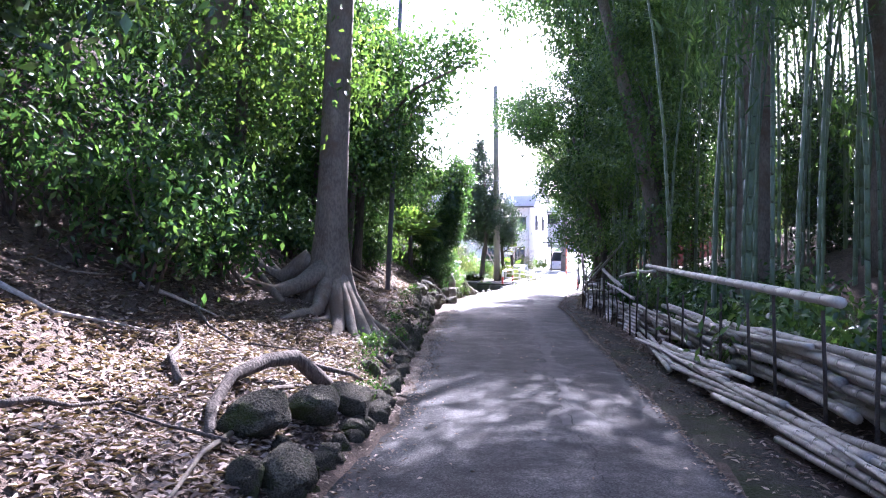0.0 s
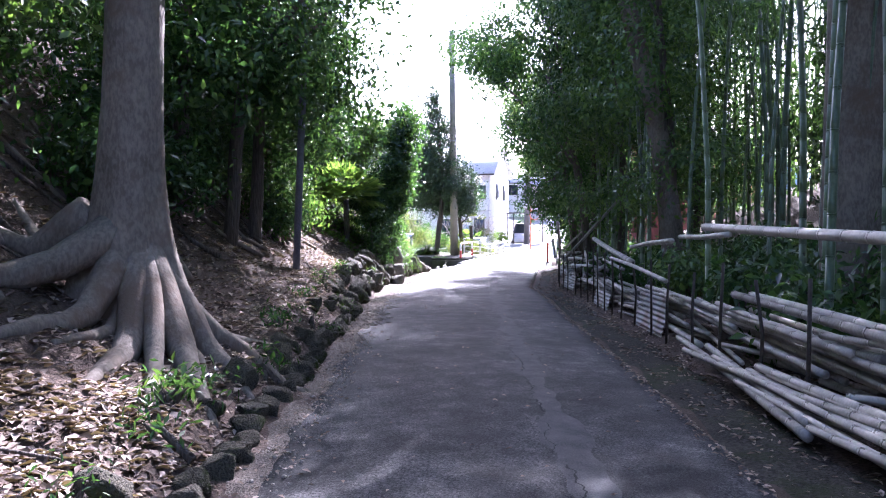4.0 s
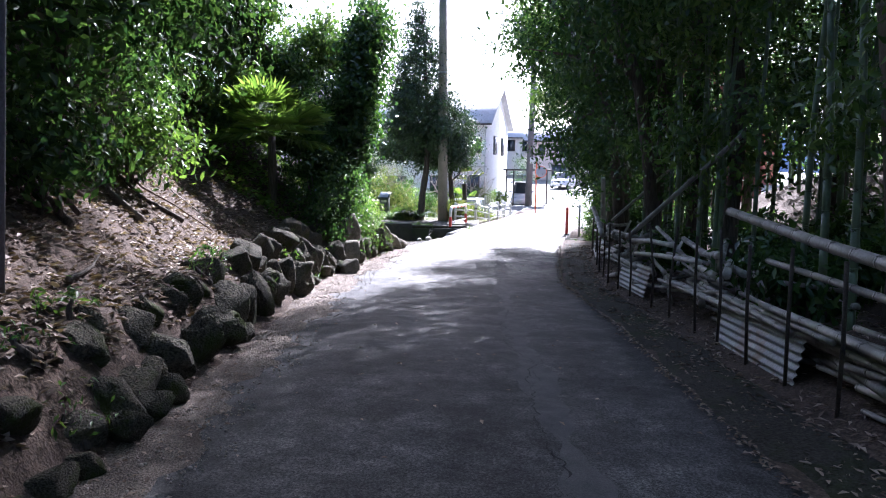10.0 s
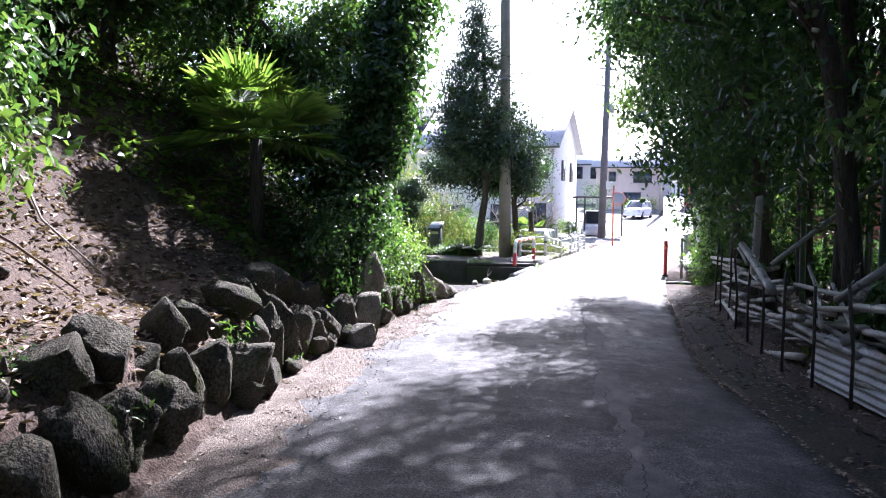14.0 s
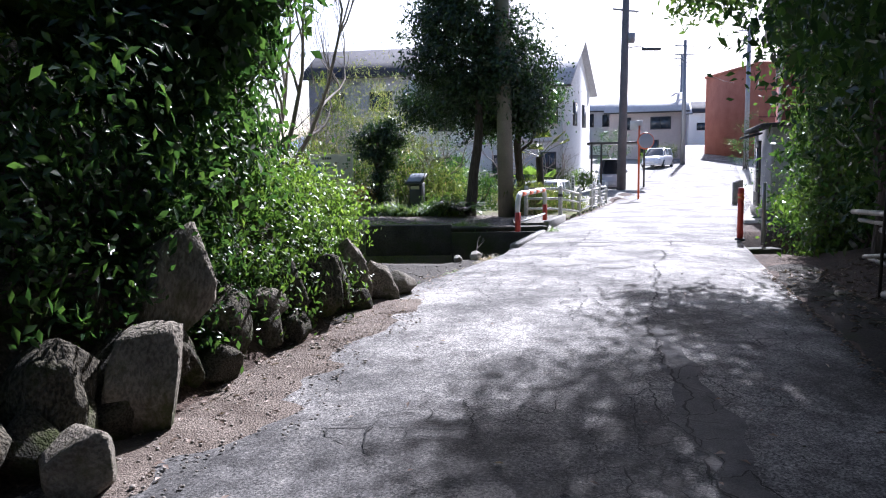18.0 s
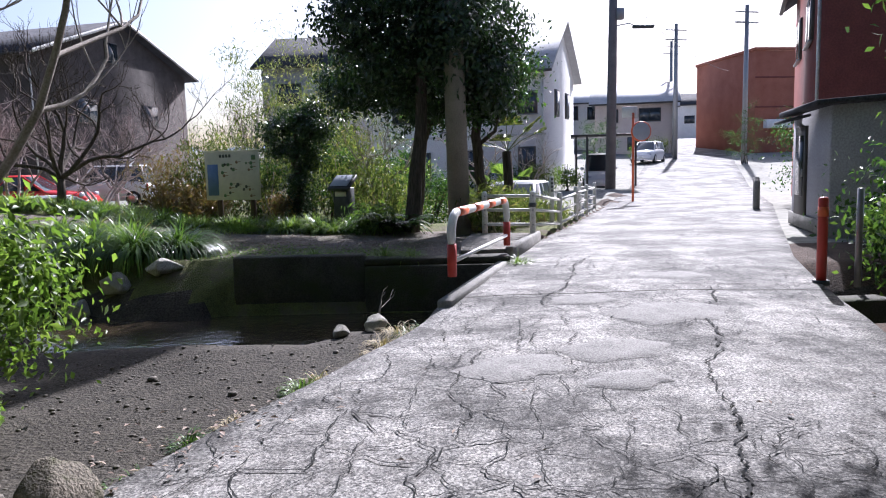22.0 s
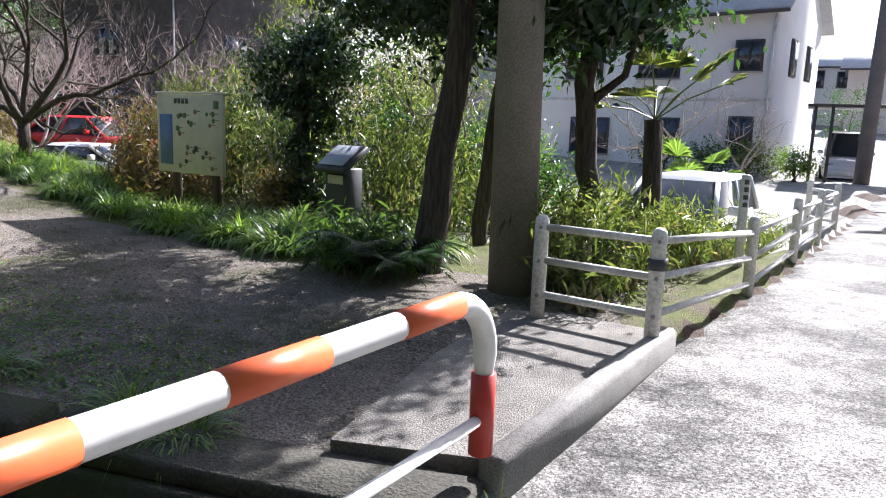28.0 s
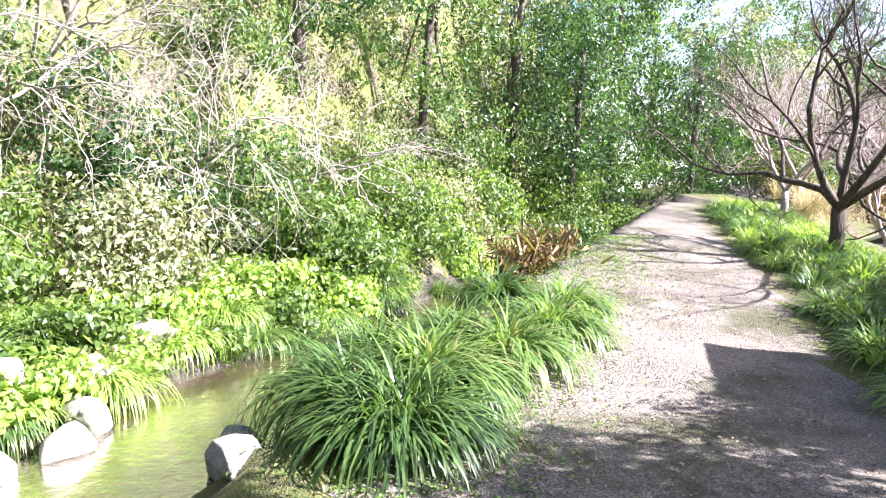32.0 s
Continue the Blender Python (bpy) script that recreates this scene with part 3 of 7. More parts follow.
# bank by the lane takes the bed's dark tone in place of shade
which[(my > 30) & (my < 34) & (mdl > -0.5)] = 3
which[(my > 33.5) & (mdl > 0)] = 2
path_mid = np.interp(mx, [-40, -15, -10, -6, -2, 2, 4], [62, 47.4, 45.0, 43.4, 41.7, 40.6, 40.3])
which[(np.abs(my - path_mid) < np.interp(mx, [-12, -2, 3], [0.9, 1.6, 2.2])) & (mx < 4.3) & (my > 38.3)] = 1
which[(my > 46) & (mdl > 0) & (mx > 1)] = 4
which[(my > 40) & (mdr > -1)] = 4
which[(my > 60)] = 4
# near shore too: shade painted with the bed material
which[(my > 33) & (my < 36.5) & (mx > -3) & (mx < 3)] = 3
which[(msd < 1.3) & (my > 30)] = 3
tagged(new("ground", gg.mesh("ground", [LITTER, SOIL, TURF, BED, FARLAND], True, which.ravel())), "sloping woodland and garden ground of soil and leaf litter", "ground", kind="structure")


def strip(y0, y1, lo, hi, lift, step=0.25, across=14, skirt=0.2, sag=0.0):
    """A band of paving between two edges, with sides."""
    y = np.arange(y0, y1 + 1e-6, step)
    a, b = lo(y), hi(y)
    u = np.linspace(0, 1, across)
    x = a[:, None] + (b - a)[:, None] * u
    z = road_z(y)[:, None] + lift + 0.04 * (1 - (2 * u - 1) ** 2)[None] + 0.012 * wave(np.stack([x, np.repeat(y[:, None], across, 1), x * 0], -1), 2.3)
    v = np.stack([x, np.repeat(y[:, None], across, 1), z], -1)
    v = np.concatenate([v[:, :1] - (0, 0, skirt), v, v[:, -1:] - (0, 0, skirt)], 1)
    g = Geo().add(v, quads_grid(len(y), across + 2)[:, ::-1])
    return g


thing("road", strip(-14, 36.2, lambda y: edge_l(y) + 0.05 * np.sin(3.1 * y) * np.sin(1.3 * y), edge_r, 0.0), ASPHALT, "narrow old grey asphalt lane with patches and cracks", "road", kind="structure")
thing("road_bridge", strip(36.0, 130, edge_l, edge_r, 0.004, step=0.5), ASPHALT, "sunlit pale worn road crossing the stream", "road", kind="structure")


def road_top(x, y):
    a, b = edge_l(y), edge_r(y)
    u = np.clip((x - a) / (b - a), 0, 1)
    return road_z(y) + 0.04 * (1 - (2 * u - 1) ** 2) + 0.012 * wave(np.stack([x, y, x * 0], -1), 2.3)


def crack_geo(x0, y0, x1, y1, width=0.02, jitter=0.05, n=None):
    n = n or max(6, int(np.hypot(x1 - x0, y1 - y0) / 0.12))
    t = np.linspace(0, 1, n)
    w = np.cumsum(rng.normal(size=n)) * jitter * 0.5
    w -= np.linspace(w[0], w[-1], n)
    dx, dy = np.array([x1 - x0, y1 - y0]) / np.hypot(x1 - x0, y1 - y0)
    x, y = x0 + (x1 - x0) * t - dy * w, y0 + (y1 - y0) * t + dx * w
    k = width * (0.35 + 0.65 * rng.random(n)) * 0.5
    k[[0, -1]] *= 0.2
    v = np.stack([np.stack([x + s * dy * k, y - s * dx * k, road_top(x, y) + 0.011], -1) for s in (-1, 1)], 1)
    return v, quads_grid(n, 2)


# the long broken seam in the lane and the crazed asphalt by the bridge
seam = [(1.0, 3), (1.2, 6.4), (1.72, 12.4), (2.2, 17.7), (2.5, 20.9), (3.05, 25.6), (3.68, 29.7), (4.2, 31.5), (5.3, 34.9), (5.75, 36.2)]
seam_y, seam_x = [q[1] for q in seam], [q[0] for q in seam]
g = Geo()
y0 = 3.0
while y0 < 36:
    y1 = min(y0 + rng.uniform(0.4, 1.3), 36.2)
    xa, xb = np.interp([y0, y1], seam_y, seam_x) + rng.normal(size=2) * 0.018
    g.add(*crack_geo(xa, y0, xb, y1, rng.uniform(0.008, 0.02) if y0 < 24 else rng.uniform(0.014, 0.034), 0.035, max(6, int((y1 - y0) / 0.035))))
    if rng.random() < 0.5:
        g.add(*crack_geo(xb, y1, xb + rng.normal() * 0.22, y1 + rng.uniform(0.15, 0.6), 0.008, 0.04, 14))
    y0 = y1 + (rng.uniform(0.0, 0.35) if y0 < 24 else 0.0)
thing("road_crack", g, CRACK, "dark broken crack running along the lane", "crack", kind="structure")
g = Geo()
cu, cv = np.meshgrid(np.arange(1.0, 7.4, 0.23), np.arange(26.5, 38.6, 0.23), indexing="ij")
cu, cv = cu + rng.uniform(-0.11, 0.11, cu.shape), cv + rng.uniform(-0.11, 0.11, cu.shape)
near = np.abs(cu - np.interp(cv, seam_y, seam_x))
crazed = wave(np.stack([cu, cv, cu * 0], -1), 0.8, 2.0) + 0.5 * wave(np.stack([cu, cv, cu * 0], -1), 2.1, 5.0) + 0.35 * np.exp(-near / 0.4) - np.interp(cv, [26, 30, 34, 38], [0.5, 0.12, -0.12, -0.05])
for i in range(cu.shape[0] - 1):
    for j in range(cu.shape[1] - 1):
        for q in ((i + 1, j), (i, j + 1)):
            if edge_l(cv[i, j]) + 0.15 < min(cu[i, j], cu[q]) and max(cu[i, j], cu[q]) < edge_r(cv[i, j]) - 0.15 and crazed[i, j] > 0 and crazed[q] > -0.05:
                g.add(*crack_geo(cu[i, j], cv[i, j], cu[q], cv[q], 0.006 + 0.008 * rng.random(), 0.03, 9))
g.add(*crack_geo(3.5, 36.25, 7.0, 36.35, 0.016, 0.02))
g.add(*crack_geo(3.95, 35.5, 5.03, 38.66, 0.022, 0.03, 90))
g.add(*crack_geo(3.95, 37.75, 4.75, 38.0, 0.014, 0.02, 30))
g.add(*crack_geo(4.4, 37.8, 4.78, 38.9, 0.014, 0.03, 40))
thing("crack_web", g, CRACK, "fine web of cracks in worn asphalt by the bridge", "crack", kind="structure")

# worn pale fills in the old asphalt, and a smoother mended strip along the seam
FILL = rough_mat("pale_worn_fill", (0.13, 0.126, 0.12), (0.27, 0.26, 0.248), 5, 80, 0.85, 0.7, 0.012, grain=0.45)
for cx, cy, rx, ry in ((3.48, 33.48, 0.36, 0.3), (4.94, 35.0, 0.5, 0.42), (4.14, 33.16, 0.28, 0.17), (4.22, 33.85, 0.36, 0.3), (4.33, 35.66, 0.28, 0.26), (5.6, 36.9, 0.4, 0.3)):
    a = np.arange(40) * 2 * np.pi / 40
    r = 1 + 0.16 * np.sin(2 * a + cx * 9) + 0.09 * np.sin(5 * a + cy * 5) + 0.05 * np.sin(11 * a + cx)
    rows = []
    for f, h in ((0.0, 0.016), (0.55, 0.016), (0.88, 0.013), (1.0, 0.002)):
        x, y = cx + rx * f * r * np.cos(a), cy + ry * f * r * np.sin(a)
        rows.append(np.stack([x, y, road_top(x, y) + h], -1))
    thing("road_patch", Geo().add(np.stack(rows), quads_grid(4, 40, True)), FILL, "pale rounded fill in the cracked asphalt", "road patch", "fills in the asphalt", kind="structure", smooth=True)
g = Geo()
for (ax, ay), (bx, by) in zip(seam[1:6], seam[2:7]):
    n = 60
    t = np.linspace(0, 1, n)
    x, y = ax + (bx - ax) * t + 0.1, ay + (by - ay) * t
    w = 0.11 + 0.045 * np.sin(y * 2.1) + 0.03 * np.sin(y * 5.7 + 1) + 0.02 * np.sin(y * 13)
    rows = [np.stack([x + s * w, y, road_top(x + s * w, y) + (0.007 if s == 0 else 0.003)], -1) for s in (-1, 0, 1)]
    g.add(np.stack(rows, 1), quads_grid(n, 3))
thing("road_patch", g, rough_mat("worn_bitumen_strip", (0.035, 0.035, 0.038), (0.1, 0.097, 0.096), 6, 90, 0.8, 0.7), "smoother grey bitumen patch along the road seam", "road patch", kind="structure", smooth=True)

# dark earth strip along the bamboo fence, lower than the lane
VERGE_EARTH = rough_mat("dark_verge_earth", (0.018, 0.016, 0.013), (0.06, 0.052, 0.042), 3.0, 45, 0.95, 1.0, 0.04, spot=(0.03, 0.036, 0.014), grain=0.55)
thing("verge", strip(-14, 33.5, lambda y: edge_r(y) - 0.02, lambda y: edge_r(y) + 0.72, -0.045, skirt=0.1, across=9), VERGE_EARTH, "dark earth strip between lane and bamboo fence", "verge", kind="structure")


def dirt_in(y):
    """How far the gritty earth spreads from the bank wall over the lane."""
    return np.interp(y, [8, 14, 20, 25, 30, 33], [0.1, 0.22, 0.42, 0.62, 0.5, 0.1]) * (1 + 0.22 * np.sin(2.3 * y) + 0.16 * np.sin(5.9 * y + 1) + 0.08 * np.sin(14 * y))


n, across = 260, 9
y = np.linspace(8, 31.2, n)[:, None] * np.ones(across)
u = np.linspace(0, 1, across)[None]
x = edge_l(y) - 0.3 + (0.3 + dirt_in(y)) * u
z = road_top(x, y) + 0.016 - 0.03 * u**4 + 0.008 * wave(np.stack([x, y, x * 0], -1), 9.0)
GRIT = rough_mat("gritty_brown_earth", (0.085, 0.068, 0.055), (0.26, 0.215, 0.18), 4.0, 85, 0.95, 1.0, 0.03, spot=(0.11, 0.085, 0.068), grain=0.6)
thing("dirt_strip", Geo().add(np.stack([x, y, z], -1), quads_grid(n, across)[:, ::-1]), GRIT, "gritty brown earth washed along the lane edge", "dirt", kind="structure", smooth=True)
n = 2600
y = rng.uniform(9, 30.6, n)
x = edge_l(y) - 0.15 + (0.25 + dirt_in(y)) * rng.random(n) ** 0.8
g, (pv, pf) = Geo(), ICO[1]
for px, py, ps in zip(x, y, rng.uniform(0.004, 0.011, n) * np.where(rng.random(n) < 0.04, 1.8, 1)):
    g.add(pv * (ps * rng.uniform(0.8, 1.3), ps * rng.uniform(0.8, 1.3), ps * 0.7) + (px, py, float(road_top(px, py)) + 0.014), pf)
thing("pebbles", g, rough_mat("grey_brown_pebble", (0.16, 0.14, 0.12), (0.36, 0.32, 0.28), 20, 80, 0.9, 0.4), "small pebbles and grit along the lane edge", "pebbles", kind="stuff")

# grit and broken stones on the bank between the lane and the stream
g = Geo()
for i in range(420):
    py = rng.uniform(30.8, 35.2)
    px, ps = float(edge_l(py)) - rng.uniform(0.05, 2.6), rng.uniform(0.006, 0.018) * (2.2 if rng.random() < 0.05 else 1)
    g.add(pv * (ps * rng.uniform(0.8, 1.4), ps * rng.uniform(0.8, 1.4), ps * 0.6) + (px, py, float(ground_z(np.array(px), np.array(py))) + ps * 0.25), pf)
thing("bank_stones", g, rough_mat("dark_bank_stone", (0.06, 0.055, 0.048), (0.2, 0.18, 0.155), 15, 70, 0.9, 0.5), "dark grit and broken stones on the stream bank", "pebbles", kind="stuff")

# ---------- stream, culvert, bridge ----------
wy = np.arange(len(STREAM))
pts = np.stack([np.interp(np.linspace(0, len(STREAM) - 1, 90), wy, STREAM[:, i]) for i in (0, 1)], 1)
d = unit(np.gradient(pts, axis=0))
nrm = np.stack([-d[:, 1], d[:, 0]], 1)
rows = [np.c_[pts + nrm * s * 2.15, np.full(len(pts), -0.62)] for s in np.linspace(-1, 1, 7)]
thing("water", Geo().add(np.stack(rows, 1), quads_grid(len(pts), 7)), WATER, "shallow clear stream with rippled dark water", "water", kind="structure", smooth=True)
ab = base("culvert_wall", (0, 0, 0), "dark moss-spotted concrete retaining wall along the stream", "retaining wall", kind="structure")
part("wall", box(1.75, 0.25, 1.15, 0.02, (1.1, 38.45, -1.0)), CONCRETE_DARK, ab)
part("wall", box(1.9, 0.25, 1.0, 0.02, (2.92, 38.42, -1.0)), CONCRETE_DARK, ab)
part("wall", box(0.25, 1.2, 0.8, 0.02, (0.2, 39.1, -1.0), rz=-6), CONCRETE_DARK, ab)
part("coping", box(1.95, 0.34, 0.09, 0.015, (2.92, 38.5, 0.004)), CONCRETE_DARK, ab)
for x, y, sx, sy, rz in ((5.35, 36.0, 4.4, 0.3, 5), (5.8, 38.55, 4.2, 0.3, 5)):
    part("abutment", box(sx, sy, 0.85, 0.02, (x, y, -1.0), rz=rz), CONCRETE_DARK, ab)
# edge beam under the rail
p0, p1 = np.array([2.95, 35.3]), np.array([4.66, 41.2])
ang = math.degrees(math.atan2(p1[1] - p0[1], p1[0] - p0[0]))
thing("bridge_edge", box(3.5, 0.15, 0.3, 0.02, (3.5, 37.28, -0.27), rz=math.degrees(math.atan2(2.71, 0.76))), CONCRETE, "rough concrete edge beam of the little bridge", "bridge", kind="structure")
pad = base("concrete_pad", (0, 0, 0), "pebbly concrete pad with a raised kerb at the garden entrance", "paving", kind="structure")
poly = np.array([[3.9, 38.72], [4.57, 40.96], [3.9, 41.16], [3.5, 41.1], [3.3, 39.9], [3.25, 38.66]])
n = len(poly)
v = np.r_[np.c_[poly, np.full(n, 0.145)], np.c_[poly, np.full(n, -0.1)]]
gp = Geo()
k = np.arange(n)
gp.add(v, np.stack([k, k + n, (k + 1) % n + n, (k + 1) % n], 1))
gp.add(np.r_[v[:n], [[3.8, 40.2, 0.15]]], np.stack([k, (k + 1) % n, k * 0 + n], 1))
part("slab", gp, rough_mat("exposed_pebble_concrete", (0.12, 0.112, 0.1), (0.3, 0.28, 0.255), 3, 95, 0.9, 1.0, 0.02), pad)
part("kerb", box(2.4, 0.13, 0.3, 0.025, (4.25, 39.83, -0.12), rz=ang), CONCRETE, pad)

# ---------- stones ----------
ROCKS = [rock_geo(1, 1, 1, s, 4, 0.4).mesh("rock", STONE, True) for s in range(9)]
TAN = [rock_geo(1, 1, 1, 40 + s, 4, 0.3).mesh("rock", STONE_TAN, True) for s in range(4)]
PALE = [rock_geo(1, 1, 1, 20 + s, 4, 0.26).mesh("rock", STONE_PALE, True) for s in range(5)]


def rock(x, y, sx, sy, sz, sink=0.15, pale=False, label="rounded mossy boulder in the bank wall", group="boulders of the bank", name="boulder", z=None, tan=False):
    ob = new(name, random.choice(TAN if tan else PALE if pale else ROCKS))
    z = float(ground_z(x, y)) if z is None else z
    ob.matrix_world = pose(x, y, z + sz * (0.5 - sink), random.uniform(-15, 15), random.uniform(-15, 15), random.uniform(0, 360)) @ Matrix.Diagonal((sx, sy, sz, 1))
    return tagged(ob, label, "boulder", group)


def gz_low(x, y):
    return float(ground_z(x, y))


y = 1.0
while y < 17.0:
    big = random.choice((0.22, 0.28, 0.32, 0.4))
    rock(float(edge_l(y)) - 0.16 - 0.2 * big + random.uniform(-0.05, 0.05), y, big * random.uniform(0.8, 1.1), big * random.uniform(1.0, 1.5), big * random.uniform(0.7, 1.0), 0.4, label="low dark mossy stone edging the lane", group="stones edging the lane", name="stone")
    if random.random() < 0.4:
        rock(float(edge_l(y)) - 0.42 + random.uniform(-0.1, 0.05), y + 0.15, big * 0.8, big * 1.1, big * 0.9, 0.4, label="mossy stone half sunk in the leaf litter", group="stones edging the lane", name="stone")
    y += big * random.uniform(0.8, 1.15)
while y < 30.8:
    tall = np.interp(y, [17, 19, 22, 26, 31], [0.42, 0.58, 0.74, 0.85, 0.7]) * random.uniform(0.75, 1.15)
    wide = random.uniform(0.42, 0.62)
    rock(float(edge_l(y)) - 0.32 + random.uniform(-0.06, 0.06), y, wide, wide * random.uniform(0.95, 1.2), tall, 0.12, z=float(road_z(y)), label="tall upright mossy boulder of the bank wall")
    if random.random() < 0.5:
        low = random.uniform(0.25, 0.4)
        rock(float(edge_l(y)) - 0.14, y + wide * 0.5, low, low * 1.2, low * random.uniform(0.8, 1.2), 0.15, z=float(road_z(y)), label="small dark boulder at the foot of the bank wall")
    up = random.uniform(0.36, 0.55)
    rock(float(edge_l(y)) - 0.62 + random.uniform(-0.08, 0.08), y + 0.2, up, up * 1.25, up * random.uniform(0.9, 1.3), 0.1, z=float(road_z(y)) + tall * 0.62, label="mossy boulder stacked higher in the bank wall")
    y += wide * random.uniform(0.78, 1.0)
for x, yy, s, t, h in ((0.42, 26.95, 0.5, 0.6, 0.42), (0.42, 27.7, 0.42, 0.7, 0.85), (0.3, 28.3, 0.5, 0.6, 1.15), (0.62, 29.3, 0.4, 0.5, 0.45)):
    rock(x, yy, s, t, h, 0.2, False, "large tan weathered boulder standing at the lane edge", "boulders of the bank", tan=True)
for x, yy, s, t, h in ((-0.95, 4.3, 0.6, 0.5, 0.4), (-1.25, 4.9, 0.5, 0.6, 0.42), (-1.0, 5.6, 0.55, 0.6, 0.45), (-0.8, 6.3, 0.5, 0.55, 0.4)):
    rock(x, yy, s, t, h)
for x, yy, s, t, h in ((1.0, 30.95, 0.62, 0.6, 0.72), (1.28, 31.35, 0.5, 0.5, 0.55), (1.5, 31.65, 0.45, 0.36, 0.32), (0.5, 30.9, 0.5, 0.5, 0.85), (0.75, 31.9, 0.35, 0.4, 0.7), (0.2, 29.6, 0.6, 0.6, 0.9), (-0.1, 28.7, 0.6, 0.6, 0.95)):
    rock(x, yy, s, t, h, 0.15, False, "large tan weathered boulder beside the stream", "stream boulders", tan=True)
for x, yy, s, t, h in ((-1.95, 38.5, 0.42, 0.4, 0.42), (-1.5, 38.68, 0.5, 0.42, 0.46), (-0.88, 38.75, 0.5, 0.4, 0.4), (-2.0, 36.85, 0.55, 0.5, 0.35), (-2.45, 37.2, 0.6, 0.5, 0.42), (-3.0, 37.15, 0.75, 0.5, 0.45), (-3.0, 36.4, 0.7, 0.6, 0.4), (-3.6, 37.0, 0.6, 0.5, 0.4), (-3.2, 39.3, 0.5, 0.4, 0.35), (-6.2, 41.8, 0.5, 0.5, 0.35), (2.4, 35.45, 0.34, 0.26, 0.2), (2.1, 35.2, 0.24, 0.2, 0.15), (-4.4, 37.2, 0.6, 0.5, 0.4)):
    rock(x, yy, s, t, h, 0.25, True, z=max(gz_low(x, yy), -0.66), label="pale lichen-covered stone at the water's edge", group="stream stones", name="stone")

# ---------- rails and fences at the bridge ----------
A, B = Vector((3.11, 35.94, -0.06)), Vector((3.88, 38.65, 0.0))
rail = base("guard_rail", (A.x, A.y, A.z, 0, 0, math.degrees(math.atan2(B.y - A.y, B.x - A.x))), "white guard rail with orange-red bands on the bridge", "guard rail")
span, hgt, rr, rc = (B - A).xy.length, 0.88, 0.045, 0.22
arc = np.linspace(0, np.pi / 2, 9)
line = [(0, 0, 0), (0, 0, 0.3), (0, 0, hgt - rc)] + [(rc - rc * np.cos(a), 0, hgt - rc + rc * np.sin(a)) for a in arc[1:]]
line += [(span - rc + rc * np.sin(a), 0, hgt - rc + rc * np.cos(a)) for a in arc] + [(span, 0, 0.3), (span, 0, 0)]
part("bent_pipe", Geo().add(*tube(line, rr, 14)), WHITE_PAINT, rail, smooth=True)
step = (span - 2 * rc) / 7
for s in (rc + 2 * k * step for k in range(4)):
    part("band", Geo().add(*tube([(s, 0, hgt), (s + step, 0, hgt)], rr + 0.0025, 14)), ORANGE_PAINT, rail, "orange-red band", smooth=True)
for s in (0, span):
    part("band", Geo().add(*tube([(s, 0, 0.26), (s, 0, 0.58)], rr + 0.0025, 14)), RED_PAINT, rail, "red band", smooth=True)
part("lower_bar", Geo().add(*tube([(0, 0, 0.4), (span, 0, 0.4)], 0.022, 10)), WHITE_PAINT, rail, smooth=True)
for s in (0, span):
    part("base_collar", Geo().add(*tube([(s, 0, -0.02), (s, 0, 0.03)], 0.075, 12)), WHITE_PAINT, rail)


def fence_post(m, h=0.72):
    post = base("fence_post", m, "weathered white concrete fence post", "fence post", "posts of the white fence")
    part("shaft", Geo().add(*tube([(0, 0, -0.15), (0, 0, h - 0.06), (0, 0, h - 0.02), (0, 0, h)], [0.05, 0.05, 0.045, 0.025], 10)), FENCE_WHITE, post, smooth=True)
    for z in (0.16, 0.4, 0.63):
        part("bolt", Geo().add(*tube([(0, -0.06, z), (0, 0.06, z)], 0.014, 6)), STEEL, post)
    return post


posts = [(3.71, 40.98, 0.15), (4.48, 40.71, 0.15), (5.3, 43.1, -0.04), (6.0, 45.2, 0), (6.6, 47.1, 0), (7.2, 49.0, 0), (6.9, 49.6, 0)]
for x, yy, z in posts:
    fence_post((x, yy, z), 0.78 if yy > 43 else 0.71)
for (ax, ay, az), (bx, by, bz) in zip(posts[:-1], posts[1:]):
    pair = base("fence_rails", (0, 0, 0), "three weathered white pipe rails between fence posts", "fence rail", "rails of the white fence")
    for z in (0.16, 0.4, 0.63):
        part("rail", Geo().add(*tube([(ax, ay, az + z), (bx, by, bz + z)], 0.026, 8)), FENCE_WHITE, pair, smooth=True)
thing("clamp", Geo().add(*tube([(4.48, 40.71, 0.6), (4.48, 40.71, 0.67)], 0.062, 10)), BOX_DARK, "dark band clamped round the corner fence post", "clamp")
for x, yy, h in ((6.98, 36.4, 0.9),):
    rp = base("marker_post", (x, yy, -0.03), "red marker post with white bands beside the road", "marker post")
    part("shaft", Geo().add(*tube([(0, 0, 0), (0, 0, h - 0.02), (0, 0, h)], [0.05, 0.05, 0.035], 12)), RED_PAINT, rp, smooth=True)
    part("reflector", Geo().add(*tube([(0, 0, h - 0.2), (0, 0, h - 0.1)], 0.053, 12)), ORANGE_PAINT, rp, smooth=True)
    part("foot", Geo().add(*tube([(0, 0, -0.02), (0, 0, 0.03)], 0.085, 12)), BOX_DARK, rp)
thing("grey_post", Geo().add(*tube([(7.42, 36.5, -0.1), (7.42, 36.5, 0.95)], 0.035, 10)), STEEL, "thin grey steel post beside the road", "post")
st = base("signed_stake", (5.32, 44.3, 0), "white wooden stake with small lettering by the fence", "stake")
part("stake", box(0.09, 0.05, 1.15, 0.006, (0, 0, -0.1), rz=20), FENCE_WHITE, st)
for i in range(4):
    part("mark", box(0.05, 0.002, 0.05, 0.0, (0.008, -0.028, 0.95 - i * 0.08), rz=20), PRINT_DARK, st)

